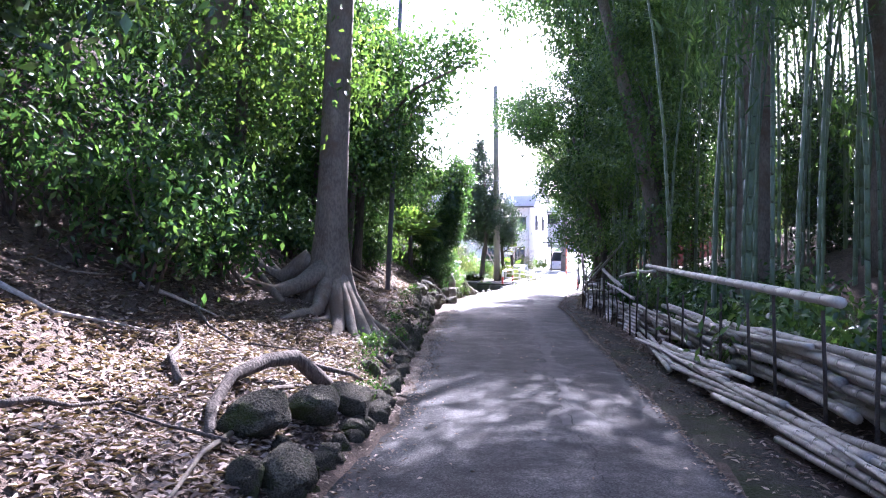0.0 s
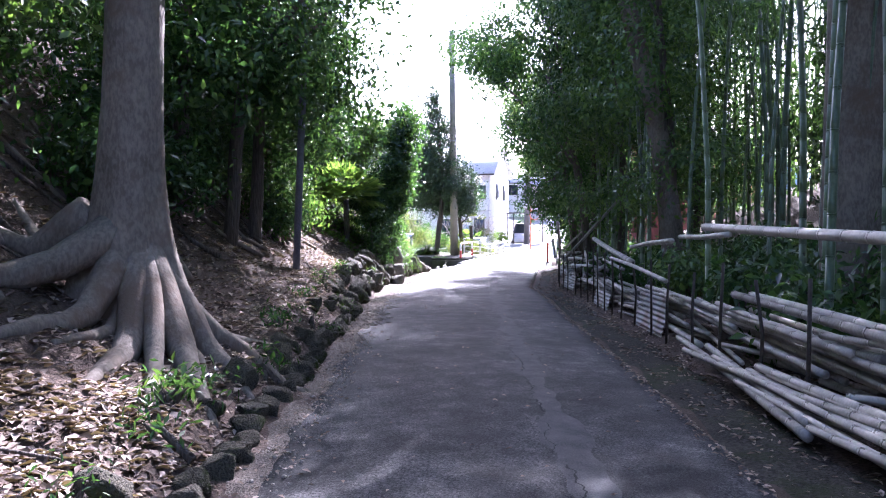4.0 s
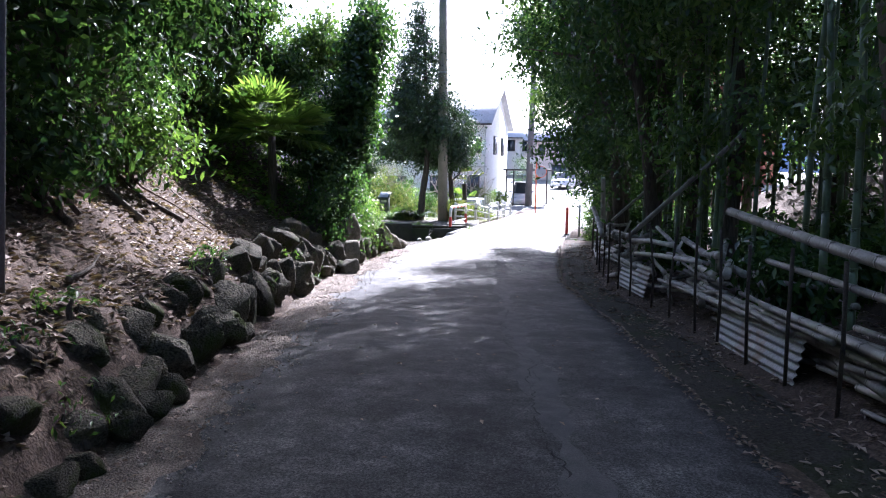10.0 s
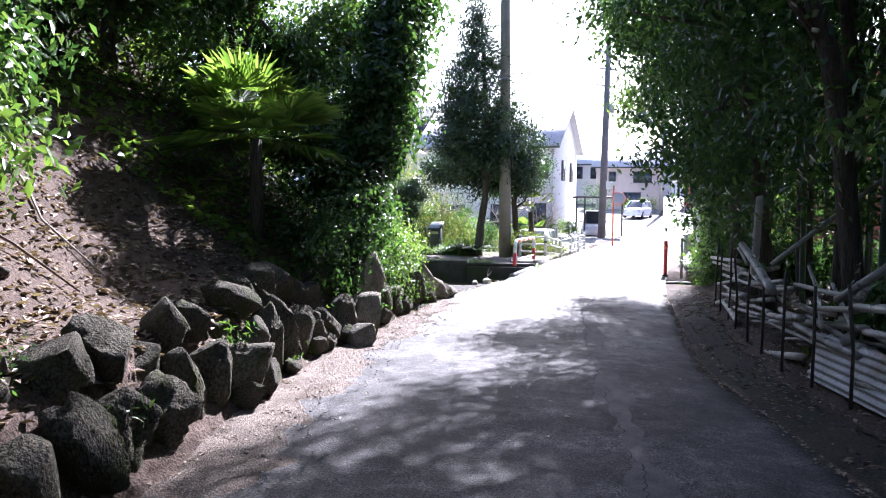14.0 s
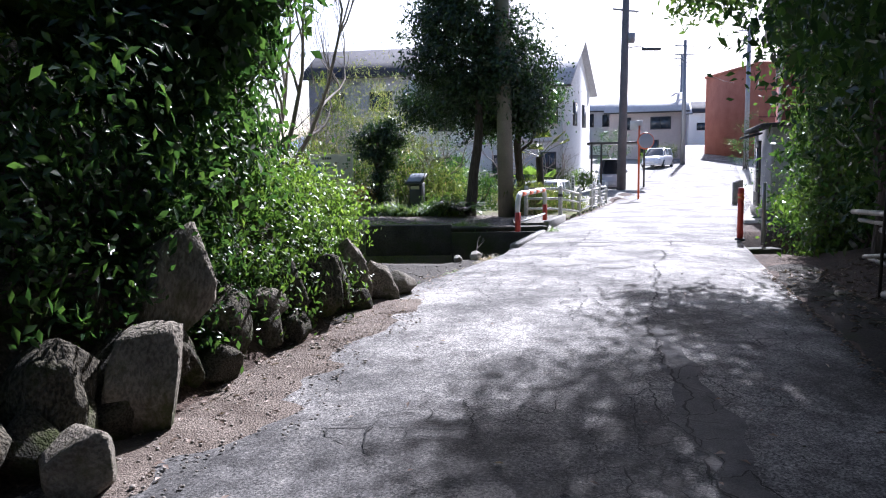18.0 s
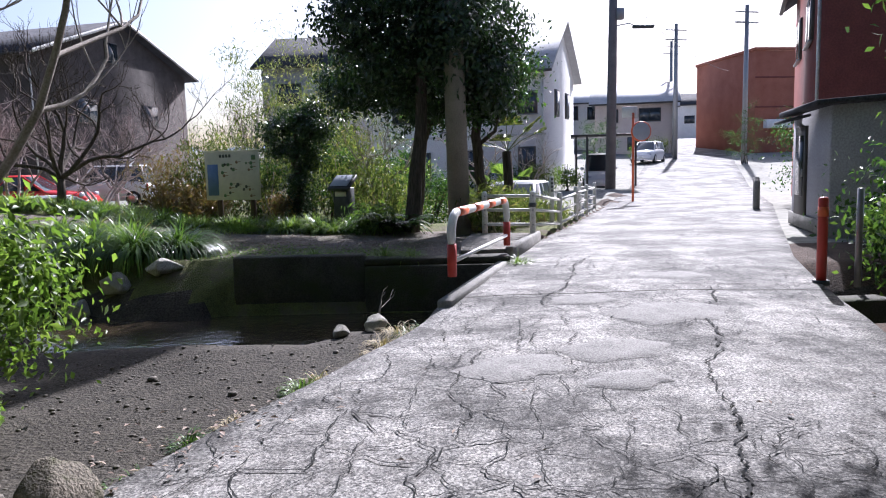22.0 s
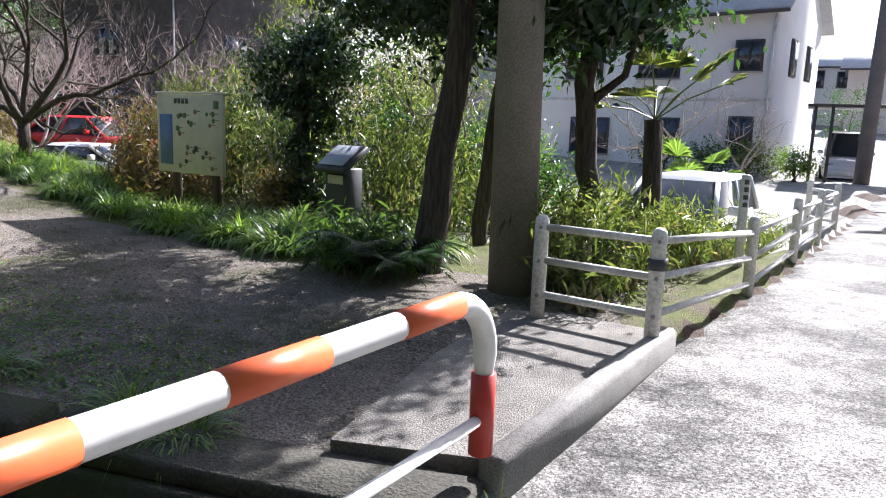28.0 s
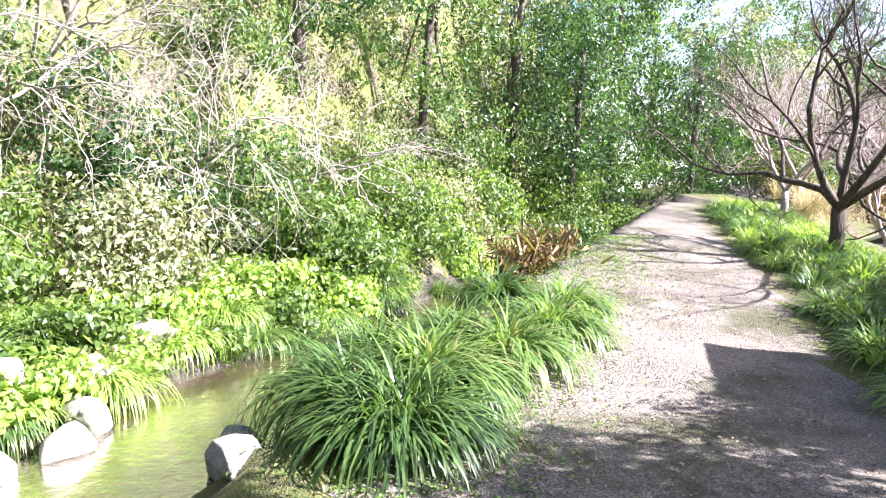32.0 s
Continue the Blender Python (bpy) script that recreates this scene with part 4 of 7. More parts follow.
# ---------- poles, boards ----------
pole = base("utility_pole", (3.31, 42.08, 0.0, 0, -0.9, 0), "tall round concrete utility pole in the garden corner", "utility pole")
part("shaft", Geo().add(*tube([(0, 0, -0.2), (0, 0, 3), (0, 0, 7), (0, 0, 11.5)], [0.205, 0.185, 0.165, 0.14], 24)), rough_mat("pole_concrete", (0.2, 0.18, 0.15), (0.3, 0.27, 0.23), 2.0, 60, 0.9, 0.3, spot=(0.2, 0.2, 0.14)), pole, smooth=True)
for z, a in ((1.9, 200), (2.4, 20), (2.9, 200), (3.4, 20), (3.9, 200), (4.4, 20)):
    c, s = math.cos(radians(a)), math.sin(radians(a))
    part("step_bolt", Geo().add(*tube([(0.15 * c, 0.15 * s, z), (0.3 * c, 0.3 * s, z)], 0.012, 6)), STEEL, pole)
part("plate", box(0.09, 0.012, 0.5, 0.003, (0.0, -0.185, 3.35)), WHITE_PAINT, pole, "narrow white number plate")
part("hoop", Geo().add(*tube([(0, 0, 5.9), (0, 0, 5.96)], 0.18, 16)), STEEL, pole)

street = base("utility_pole", (10.6, 62.0, 0.05, 0, 0.8, 0), "dark utility pole with a street lamp and brackets", "utility pole")
part("shaft", Geo().add(*tube([(0, 0, -0.3), (0, 0, 5), (0, 0, 12)], [0.24, 0.21, 0.16], 16)), rough_mat("grey_pole", (0.12, 0.115, 0.12), (0.2, 0.19, 0.19), 2, 40, 0.85, 0.2), street, smooth=True)
part("lamp_arm", Geo().add(*tube([(0.1, 0, 7.35), (0.7, -0.1, 7.45), (1.0, -0.15, 7.3)], 0.03, 8)), STEEL, street)
part("lamp_head", box(0.95, 0.22, 0.14, 0.03, (1.3, -0.2, 7.2)), BOX_DARK, street)
part("junction_box", box(0.35, 0.3, 0.5, 0.03, (0.28, -0.1, 7.6)), STEEL, street)
for z in (9.2, 10.2, 11.2):
    part("crossarm", box(1.6, 0.09, 0.09, 0.01, (0, 0, z), rz=25), STEEL, street)
for x, yy, h in ((20.5, 84, 10), (24.5, 98, 10), (23.6, 78.8, 10.5)):
    far = base("utility_pole", (x, yy, float(road_z(yy))), "thin far utility pole with crossarms", "utility pole", "far utility poles")
    part("shaft", Geo().add(*tube([(0, 0, -0.3), (0, 0, h)], [0.2, 0.13], 10)), STEEL, far)
    for z in (h - 0.5, h - 1.2):
        part("crossarm", box(1.8, 0.09, 0.09, 0.01, (0, 0, z), rz=15), STEEL, far)
for (a, b, h) in (((10.6, 62, 11.1), (20.5, 84, 11), 0), ((10.6, 62, 10.1), (20.5, 84, 10.4), 0), ((20.5, 84, 11), (24.5, 98, 12), 0), ((10.6, 62, 10.2), (23.6, 78.8, 10.6), 0), ((10.6, 62, 9.3), (26, 88, 8.5), 0), ((10.6, 62, 11.2), (3.1, 42.4, 11.2), 0)):
    t = np.linspace(0, 1, 14)[:, None]
    p = np.array(a) * (1 - t) + np.array(b) * t - np.array([0, 0, 0.7]) * (4 * t * (1 - t))
    thing("cable", Geo().add(*tube(p, 0.014, 4)), BOX_DARK, "thin black overhead cable between poles", "cable", "overhead cables")

mir = base("traffic_mirror", (9.2, 52.6, 0.0), "orange-red traffic mirror pole with a round mirror", "traffic mirror")
part("pole", Geo().add(*tube([(0, 0, -0.1), (0, 0, 2.9)], 0.04, 10)), ORANGE_PAINT, mir, smooth=True)
disc = Geo().add(*tube([(0.25, 0, 2.3), (0.25, -0.04, 2.3), (0.25, -0.07, 2.3)], [0.33, 0.33, 0.3], 24))
part("mirror_rim", disc, ORANGE_PAINT, mir, smooth=True)
part("mirror_face", Geo().add(*tube([(0.25, -0.071, 2.3), (0.25, -0.08, 2.3)], [0.29, 0.27], 24)), PANEL_PALE, mir)
part("notice", box(0.5, 0.02, 0.35, 0.005, (-0.12, 0, 2.75)), WHITE_PAINT, mir)

# garden map board
sgn = base("map_board", (-1.46, 44.27, 0.04, 0, 0, -16), "cream map board with blue panel and prints on posts", "sign board")
part("board", box(1.3, 0.05, 1.02, 0.008, (0, 0, 0.66)), BOARD_CREAM, sgn)
for x in (-0.38, 0.42):
    part("post", box(0.1, 0.09, 1.5, 0.01, (x, 0.075, -0.15)), POST_BROWN, sgn)
part("blue_panel", box(0.26, 0.004, 0.66, 0.0, (-0.46, -0.0275, 0.76)), BOARD_BLUE, sgn)
random.seed(4)
for i in range(22):
    u, w = random.uniform(-0.26, 0.58), random.uniform(0.74, 1.46)
    r = random.uniform(0.025, 0.04)
    part("print_spot", Geo().add(*tube([(u, -0.026, w), (u, -0.03, w)], r, 12)), random.choice([PRINT_DARK, PRINT_GREEN, PRINT_BROWN]), sgn)
    part("caption", box(0.06, 0.003, 0.012, 0.0, (u + 0.07, -0.0275, w)), PRINT_BROWN, sgn)
for i in range(4):
    part("heading", box(0.055, 0.004, 0.065, 0.0, (-0.26 + i * 0.075, -0.0275, 1.56)), PRINT_DARK, sgn)
part("emblem", box(0.1, 0.004, 0.1, 0.0, (0.53, -0.0275, 1.5)), PRINT_GREEN, sgn)
part("cap", box(1.34, 0.07, 0.03, 0.006, (0, 0, 1.68)), BOARD_CREAM, sgn)
# explanatory stand
box_at = base("information_stand", (0.95, 43.72, 0.06, 0, 0, -24), "dark metal information stand with a sloping pale plaque", "information stand")
part("plinth", box(0.36, 0.26, 0.96, 0.015, (0, 0.04, -0.1)), BOX_DARK, box_at)
part("head", box(0.5, 0.46, 0.07, 0.012, (0, 0.02, 0.93), rx=36), BOX_DARK, box_at)
part("plaque", box(0.42, 0.36, 0.012, 0.003, (0, -0.022, 1.0), rx=36), PANEL_PALE, box_at, "pale reflective plaque")
part("label", box(0.26, 0.006, 0.1, 0.002, (0, -0.093, 0.68)), BOARD_CREAM, box_at)


# ---------- houses ----------
def window(parent, x, z, w, h, y=0.0, name="window"):
    win = part(name, box(w + 0.14, 0.1, h + 0.14, 0.01, (x, y - 0.02, z - 0.07)), FRAME_DARK, parent)
    part("pane", box(w / 2 - 0.03, 0.02, h, 0.0, (x - w / 4, y - 0.075, z)), GLASS, win)
    part("pane", box(w / 2 - 0.03, 0.02, h, 0.0, (x + w / 4, y - 0.075, z)), GLASS, win)
    part("sill", box(w + 0.24, 0.1, 0.05, 0.005, (x, y - 0.09, z - 0.12)), STEEL, win)
    return win


def house(m, w, d, eave, rise, wall, roof, label, windows=(), side=(), over=0.5, name="house"):
    """A gabled house: x along the front, y into the depth, ridge along x."""
    h = base(name, m, label, "house", kind="")
    g = Geo()
    v = [(0, 0, -0.5), (w, 0, -0.5), (w, d, -0.5), (0, d, -0.5), (0, 0, eave), (w, 0, eave), (w, d, eave), (0, d, eave), (0, d / 2, eave + rise), (w, d / 2, eave + rise)]
    g.add(v, [(0, 1, 5, 4), (1, 2, 6, 5), (2, 3, 7, 6), (3, 0, 4, 7)], [(5, 6, 9), (7, 4, 8)])
    part("wall", g, wall, h)
    for s, (ya, yb) in enumerate(((-over, d / 2), (d + over, d / 2))):
        za = eave - rise * over / (d / 2)
        q = np.array([(-over, ya, za), (w + over, ya, za), (w + over, yb, eave + rise), (-over, yb, eave + rise)])
        t = np.array((0, 0, 0.14))
        vv = np.r_[q + (0, 0, 0.01), q + t]
        if s:
            vv = vv[[1, 0, 3, 2, 5, 4, 7, 6]]
        part("roof", Geo().add(vv, [(3, 2, 1, 0), (4, 5, 6, 7), (0, 1, 5, 4), (1, 2, 6, 5), (2, 3, 7, 6), (3, 0, 4, 7)]), roof, h)
    part("gutter", Geo().add(*tube([(-over, -over - 0.06, eave - rise * over / (d / 2)), (w + over, -over - 0.06, eave - rise * over / (d / 2))], 0.07, 8)), FRAME_DARK, h)
    part("downpipe", Geo().add(*tube([(w - 0.12, -0.07, eave - 0.2), (w - 0.12, -0.07, 0)], 0.04, 8)), FENCE_WHITE, h)
    for x, z, ww, hh in windows:
        window(h, x, z, ww, hh)
    for y, z, ww, hh in side:
        win = part("window", box(0.1, ww + 0.14, hh + 0.14, 0.01, (w + 0.02, y, z - 0.07)), FRAME_DARK, h)
        part("pane", box(0.02, ww, hh, 0.0, (w + 0.08, y, z)), GLASS, win)
    return h


wh = house((-0.7, 67.3, -0.1, 0, 0, -21.7), 9.3, 6.4, 6.15, 2.5, PLASTER, ROOF_PALE, "white two-storey house with a pale gabled roof and dark windows",
           [(5.15, 3.75, 1.5, 1.1), (8.4, 3.95, 0.85, 0.95), (2.0, 3.75, 1.5, 1.1), (8.35, 0.95, 0.75, 1.3), (5.6, 0.95, 0.9, 1.2), (2.4, 0.8, 1.6, 1.3)], [(2.2, 3.9, 0.7, 1.2), (4.6, 3.9, 0.7, 1.2)], over=0.4)
part("band", box(9.32, 0.04, 0.1, 0.005, (4.65, -0.02, 2.85)), FENCE_WHITE, wh)
cp = base("carport", (9.0, 62.6, 0, 0, 0, -10), "flat dark carport roof on thin posts beside the white house", "carport")
part("roof", box(3.4, 2.6, 0.09, 0.01, (1.6, 1.0, 2.55)), FRAME_DARK, cp)
for x, yy in ((0.15, -0.2), (0.65, -0.2), (3.0, 2.1)):
    part("post", box(0.1, 0.1, 2.56, 0.01, (x, yy, 0)), FRAME_DARK, cp)
gh = house((-29.7, 68.4, 0, 0, 0, -15), 13, 12.4, 7.55, 2.35, BOARDING, ROOF_DARK, "weathered grey house with a wide dark gable roof behind bare trees", [(3, 4.4, 1.6, 1.2), (8, 4.4, 1.6, 1.2), (3, 0.9, 1.8, 1.8), (8, 0.9, 1.8, 1.8)], [(5.6, 7.6, 0.9, 1.1), (3.4, 4.2, 1.4, 1.2), (8.6, 4.2, 1.4, 1.2), (6.2, 0.9, 1.8, 1.6)], over=0.6)
for y0, y1, z0, z1 in ((-0.6, 6.2, 7.34, 9.92), (13.0, 6.2, 7.34, 9.92)):
    q = np.array([(13.64, y0, z0), (13.64, y1, z1)])
    part("barge_board", Geo().add(np.r_[q + (0, 0, -0.04), q + (0, 0, 0.15), q + (0.04, 0, -0.04), q + (0.04, 0, 0.15)], [(0, 1, 3, 2), (5, 4, 6, 7), (2, 3, 7, 6), (1, 0, 4, 5)]), FENCE_WHITE, gh, "pale barge board")
house((-8.6, 76.0, 0.2, 0, 0, -8), 7.5, 8, 7.9, 2.2, PLASTER_GREY, ROOF_DARK, "tall pale grey house with a dark roof half hidden by trees", [(1.8, 5.4, 1.5, 1.2), (5.3, 5.4, 1.5, 1.2), (5.3, 2.6, 1.5, 1.2)], [(3, 5.4, 1.2, 1.2)])
# brick-clad block
bb = base("apartment_block", (28.6, 89.0, 2.6, 0, 0, 8), "flat-roofed block clad in red-brown tiles", "apartment building")
part("wall", box(16, 10, 8.6, 0.05, (8, 5, -1.0)), BRICKWORK, bb)
part("parapet", box(16.2, 10.2, 0.25, 0.03, (8, 5, 7.6)), BRICKWORK, bb)
for z in (3.0, 5.4):
    part("band", box(16.04, 0.06, 0.12, 0.01, (8, -0.01, z)), MAROON, bb)
for x in (5.2, 9.0, 12.5):
    for z in (3.6, 5.9, 1.0):
        window(bb, x, z, 1.6, 0.9)
part("canopy", box(2.4, 0.6, 0.7, 0.02, (1.9, -0.4, 1.3)), WHITE_PAINT, bb, "pale sign panel over a low wall")
house((16.2, 92.5, 2.0, 0, 0, -14), 6.6, 7, 4.6, 1.7, PLASTER_PINK, ROOF_PALE, "beige house with a pale roof at the road's far bend", [(1.6, 2.9, 0.6, 1.0), (4.6, 2.9, 1.7, 1.0), (3.6, 0.5, 1.6, 1.3)], [(3, 2.9, 1.2, 1.0)])
house((13.2, 101, 2.5, 0, 0, -14), 6.0, 7, 4.9, 1.6, PLASTER, ROOF_PALE, "white far house with a grey balcony", [(2.2, 3.2, 1.6, 1.2), (4.6, 3.2, 1.2, 1.1)])
house((6.5, 98, 2.2, 0, 0, -14), 6.5, 7, 4.0, 1.6, PLASTER, ROOF_DARK, "white far house with a dark roof", [(2.2, 2.8, 1.6, 1.2)])
for i, (x, yy, w, e, wl) in enumerate(((9, 125, 8, 4.6, PLASTER_PINK), (19, 130, 9, 5.0, PLASTER), (-3, 118, 9, 5.0, PLASTER), (29, 140, 9, 5.2, PLASTER_GREY), (2, 145, 8, 5, PLASTER), (14, 160, 9, 6, PLASTER_GREY), (38, 150, 9, 6, PLASTER))):
    house((x, yy, float(road_z(yy)), 0, 0, -12 + 7 * (i % 3)), w, 7, e, 1.8, wl, ROOF_PALE if i % 2 else ROOF_DARK, "far small house across the valley road", [(2, 2.9, 1.5, 1.1), (5.5, 2.9, 1.5, 1.1)], name="house")
# house and shed along the right side of the road
ang_r = 22.0
mh = house((12.9, 46.2, 0, 0, 0, 90 - ang_r), 9.0, 6, 6.6, 2.0, MAROON, ROOF_DARK, "dark red clad house beside the road", [(2.2, 4.4, 1.5, 1.1), (6.0, 4.4, 1.5, 1.1), (4, 0.8, 1.8, 1.6)], (), 0.4)
mh.matrix_world = Matrix.Translation((15.2, 54.3, 0)) @ Matrix.Rotation(radians(-90 - ang_r), 4, "Z")
sh = base("shed", pose(9.97, 43.34, 0, 0, 0, -105), "grey plastered shed with a glazed door beside the road", "shed")
part("wall", box(2.9, 1.7, 2.2, 0.03, (1.45, 0.85, -0.05)), PLASTER_GREY, sh)
part("roof", box(3.2, 2.1, 0.1, 0.02, (1.45, 0.8, 2.15), rx=3), ROOF_DARK, sh)
dr = part("door", box(0.85, 0.08, 1.85, 0.01, (0.9, -0.01, 0.02)), FRAME_DARK, sh)
part("pane", box(0.6, 0.02, 1.1, 0.0, (0.9, -0.055, 0.6)), GLASS, dr)
part("handle", box(0.03, 0.04, 0.14, 0.005, (1.22, -0.06, 0.95)), STEEL, dr)
part("awning", box(1.3, 0.4, 0.05, 0.01, (0.9, -0.2, 1.98), rx=12), ROOF_DARK, sh)
part("plinth", box(2.94, 0.06, 0.25, 0.01, (1.45, -0.02, 0)), CONCRETE, sh)
for i, (x, yy) in enumerate(((11.1, 47.6), (11.7, 49.0), (12.3, 50.4), (12.9, 51.8))):
    thing("boundary_post", box(0.14, 0.14, 0.75, 0.02, (x, yy, 0)), CONCRETE, "short concrete boundary post at the road edge", "post", "boundary posts")
thing("boundary_rail", Geo().add(*tube([(11.1, 47.6, 0.62), (12.9, 51.8, 0.62)], 0.03, 8)), STEEL, "steel rail between short boundary posts", "rail")

# far hills, with the distance haze painted into their blue colour
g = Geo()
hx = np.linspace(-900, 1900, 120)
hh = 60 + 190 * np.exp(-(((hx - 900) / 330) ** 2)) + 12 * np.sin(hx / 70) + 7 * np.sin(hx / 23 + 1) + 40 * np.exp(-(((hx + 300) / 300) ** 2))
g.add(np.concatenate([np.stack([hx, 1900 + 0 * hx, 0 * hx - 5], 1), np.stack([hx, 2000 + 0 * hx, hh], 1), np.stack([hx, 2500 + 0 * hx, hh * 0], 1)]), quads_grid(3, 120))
thing("backdrop_hill", g, HILL, "wooded hill on the horizon, tinted blue for haze", "hill", kind="structure", smooth=True)


# ---------- cars ----------
def car(m, paint, label, length=3.6, width=1.5, height=1.48, sporty=False):
    c = base("car", m, label, "car", "parked cars")
    n = 22
    u = np.linspace(0, 1, n)
    if sporty:
        top = np.interp(u, [0, 0.04, 0.2, 0.33, 0.8, 0.95, 1], [0.5, 0.62, 0.68, 0.74, 0.78, 0.7, 0.52]) * 1.0
    else:
        top = np.interp(u, [0, 0.03, 0.12, 0.27, 0.5, 0.94, 1], [0.5, 0.68, 0.82, 0.92, 0.95, 0.95, 0.7])
    half = width / 2 * np.interp(u, [0, 0.05, 0.15, 0.85, 0.95, 1], [0.7, 0.88, 1, 1, 0.9, 0.75])
    ring = []
    for a, t, w in zip(u * length - length / 2, top, half):
        prof = [(-0.92, 0.2), (-1.0, 0.3), (-1.0, 0.55 * t + 0.12), (-0.97, 0.85 * t), (-0.86, t), (0, t + 0.025), (0.86, t), (0.97, 0.85 * t), (1.0, 0.55 * t + 0.12), (1.0, 0.3), (0.92, 0.2)]
        ring.append([(a, s * w, z) for s, z in prof])
    body = Geo().add(np.array(ring), quads_grid(n, 11))
    for e in (0, n - 1):
        body.add(np.array(ring[e]), [(0, 1, 2), (0, 2, 3), (0, 3, 7), (0, 7, 8), (0, 8, 9), (0, 9, 10), (3, 4, 5), (3, 5, 6), (3, 6, 7)])
    part("body", body, paint, c, smooth=True)
    belt = float(top[n // 2])
    a0, a1, r0, r1 = ((-0.2, 0.46, -0.03, 0.24) if sporty else (-0.28, 0.47, -0.12, 0.42))
    lo = np.array([(a0 * length, -0.86), (a1 * length, -0.84), (a1 * length, 0.84), (a0 * length, 0.86)])
    hi = np.array([(r0 * length, -0.68), (r1 * length, -0.68), (r1 * length, 0.68), (r0 * length, 0.68)])
    v = np.r_[np.c_[lo * (1, width / 2), np.full(4, belt - 0.04)], np.c_[hi * (1, width / 2), np.full(4, height - 0.05)]]
    part("glasshouse", Geo().add(v, [(0, 1, 5, 4), (1, 2, 6, 5), (2, 3, 7, 6), (3, 0, 4, 7)]), GLASS, c, "dark tinted windows")
    rf = np.r_[np.c_[hi * (1, width / 2) * 1.02, np.full(4, height - 0.06)], np.c_[hi * (0.94, width / 2 * 0.9) + (0.0, 0), np.full(4, height)]]
    part("roof", Geo().add(rf, [(0, 1, 5, 4), (1, 2, 6, 5), (2, 3, 7, 6), (3, 0, 4, 7), (4, 5, 6, 7)]), paint, c, smooth=False)
    for s in (-1, 1):
        for k, (p, q) in enumerate(((0, 4), (1, 5))):
            i, j = (p, q) if s < 0 else (3 - p, 7 - p)
            part("pillar", Geo().add(*tube([v[i] * (1, 1.01, 1), v[j] * (1, 1.01, 1)], 0.035, 6)), paint, c)
        mid = (v[0 if s < 0 else 3] * 0.45 + v[1 if s < 0 else 2] * 0.55)
        mid2 = (v[4 if s < 0 else 7] * 0.5 + v[5 if s < 0 else 6] * 0.5)
        part("pillar", Geo().add(*tube([mid, mid2], 0.03, 6)), paint, c)
        part("door_mirror", box(0.1, 0.18, 0.13, 0.02, (a0 * length + 0.45, s * (width / 2 + 0.05), belt + 0.02)), paint, c)
        for x in (-0.32, 0.33):
            r = 0.29
            wheel = part("wheel", Geo().add(*tube([(x * length, s * (width / 2 - 0.17), r), (x * length, s * (width / 2 - 0.15), r), (x * length, s * (width / 2 + 0.005), r), (x * length, s * (width / 2 + 0.015), r)], [r - 0.03, r, r, r - 0.03], 20)), TYRE, c, smooth=False)
            part("rim", Geo().add(*tube([(x * length, s * (width / 2 + 0.01), r), (x * length, s * (width / 2 + 0.022), r)], [0.19, 0.17], 16)), RIM, wheel)
        part("headlight", box(0.1, 0.28, 0.15, 0.03, (-length / 2 + 0.13, s * width * 0.33, 0.52)), PANEL_PALE, c, "clear headlight")
        part("tail_light", box(0.06, 0.14, 0.28, 0.02, (length / 2 - 0.07, s * width * 0.36, 0.58)), LAMP_RED, c)
    part("bumper", box(0.12, width * 0.86, 0.16, 0.04, (-length / 2 + 0.03, 0, 0.26)), paint, c)
    part("number_plate", box(0.012, 0.33, 0.16, 0.004, (-length / 2 - 0.035, 0, 0.3)), WHITE_PAINT, c)
    return c


car((4.85, 47.0, -0.56, 0, 0, 72), CAR_WHITE, "small white hatchback parked behind the white fence", 3.5, 1.48, 1.45)
car((10.6, 64.6, 0.05, 0, 0, 80), CAR_WHITE, "small white van parked under the carport", 3.4, 1.48, 1.75)
car((-10.9, 53.0, 0.1, 0, 0, 184), CAR_RED, "low red sports car parked behind the bare plum tree", 4.2, 1.7, 1.27, True)
car((-8.3, 50.2, -0.38, 0, 0, 190), CAR_WHITE, "low white car parked in front of the red one", 4.0, 1.65, 1.12, True)
car((-10.4, 57.8, 0.1, 0, 0, 5), CAR_WHITE, "white van parked beside the red car", 3.4, 1.48, 1.6)
car((17.5, 80.5, 1.3, 0, 0, 60), CAR_WHITE, "white car parked far along the road", 3.9, 1.65, 1.5)

# ---------- trees ----------
def gz1(x, y):
    return float(ground_z(x, y))


def tree(x, y, pts, radii, blobs, per, size, leaf, bark, label, limbs=3, sigma=0.3, name="tree", z=None, sides=10, **kw):
    """Trunk, limbs and a crown; places are relative to the foot."""
    t = base(name, (x, y, gz1(x, y) if z is None else z), label, "tree" if name == "tree" else name.replace("_", " "))
    p = np.array(pts, float)
    s = np.linspace(0, 1, len(p) * 4)
    q = np.stack([np.interp(s, np.linspace(0, 1, len(p)), p[:, i]) for i in range(3)], 1)
    q[1:, :2] += 0.008 * rng.normal(size=(len(q) - 1, 2))
    part("trunk", Geo().add(*tube(q, np.interp(s, np.linspace(0, 1, len(p)), radii), sides, wobble=0.03)), bark, t, smooth=True)
    for b in blobs[:limbs]:
        k = rng.integers(len(q) // 2, len(q))
        c = np.array(b[:3])
        m = (q[k] + c) / 2 + rng.normal(size=3) * 0.15
        e = c + rng.normal(size=3) * np.array(b[3:6]) * 0.3
        part("limb", Geo().add(*tube([q[k], m, e], [radii[-1] * 0.9, radii[-1] * 0.6, 0.012], 6)), bark, t, smooth=True)
    part("crown", crown(blobs, per, size, sigma, **kw), leaf, t)
    return t


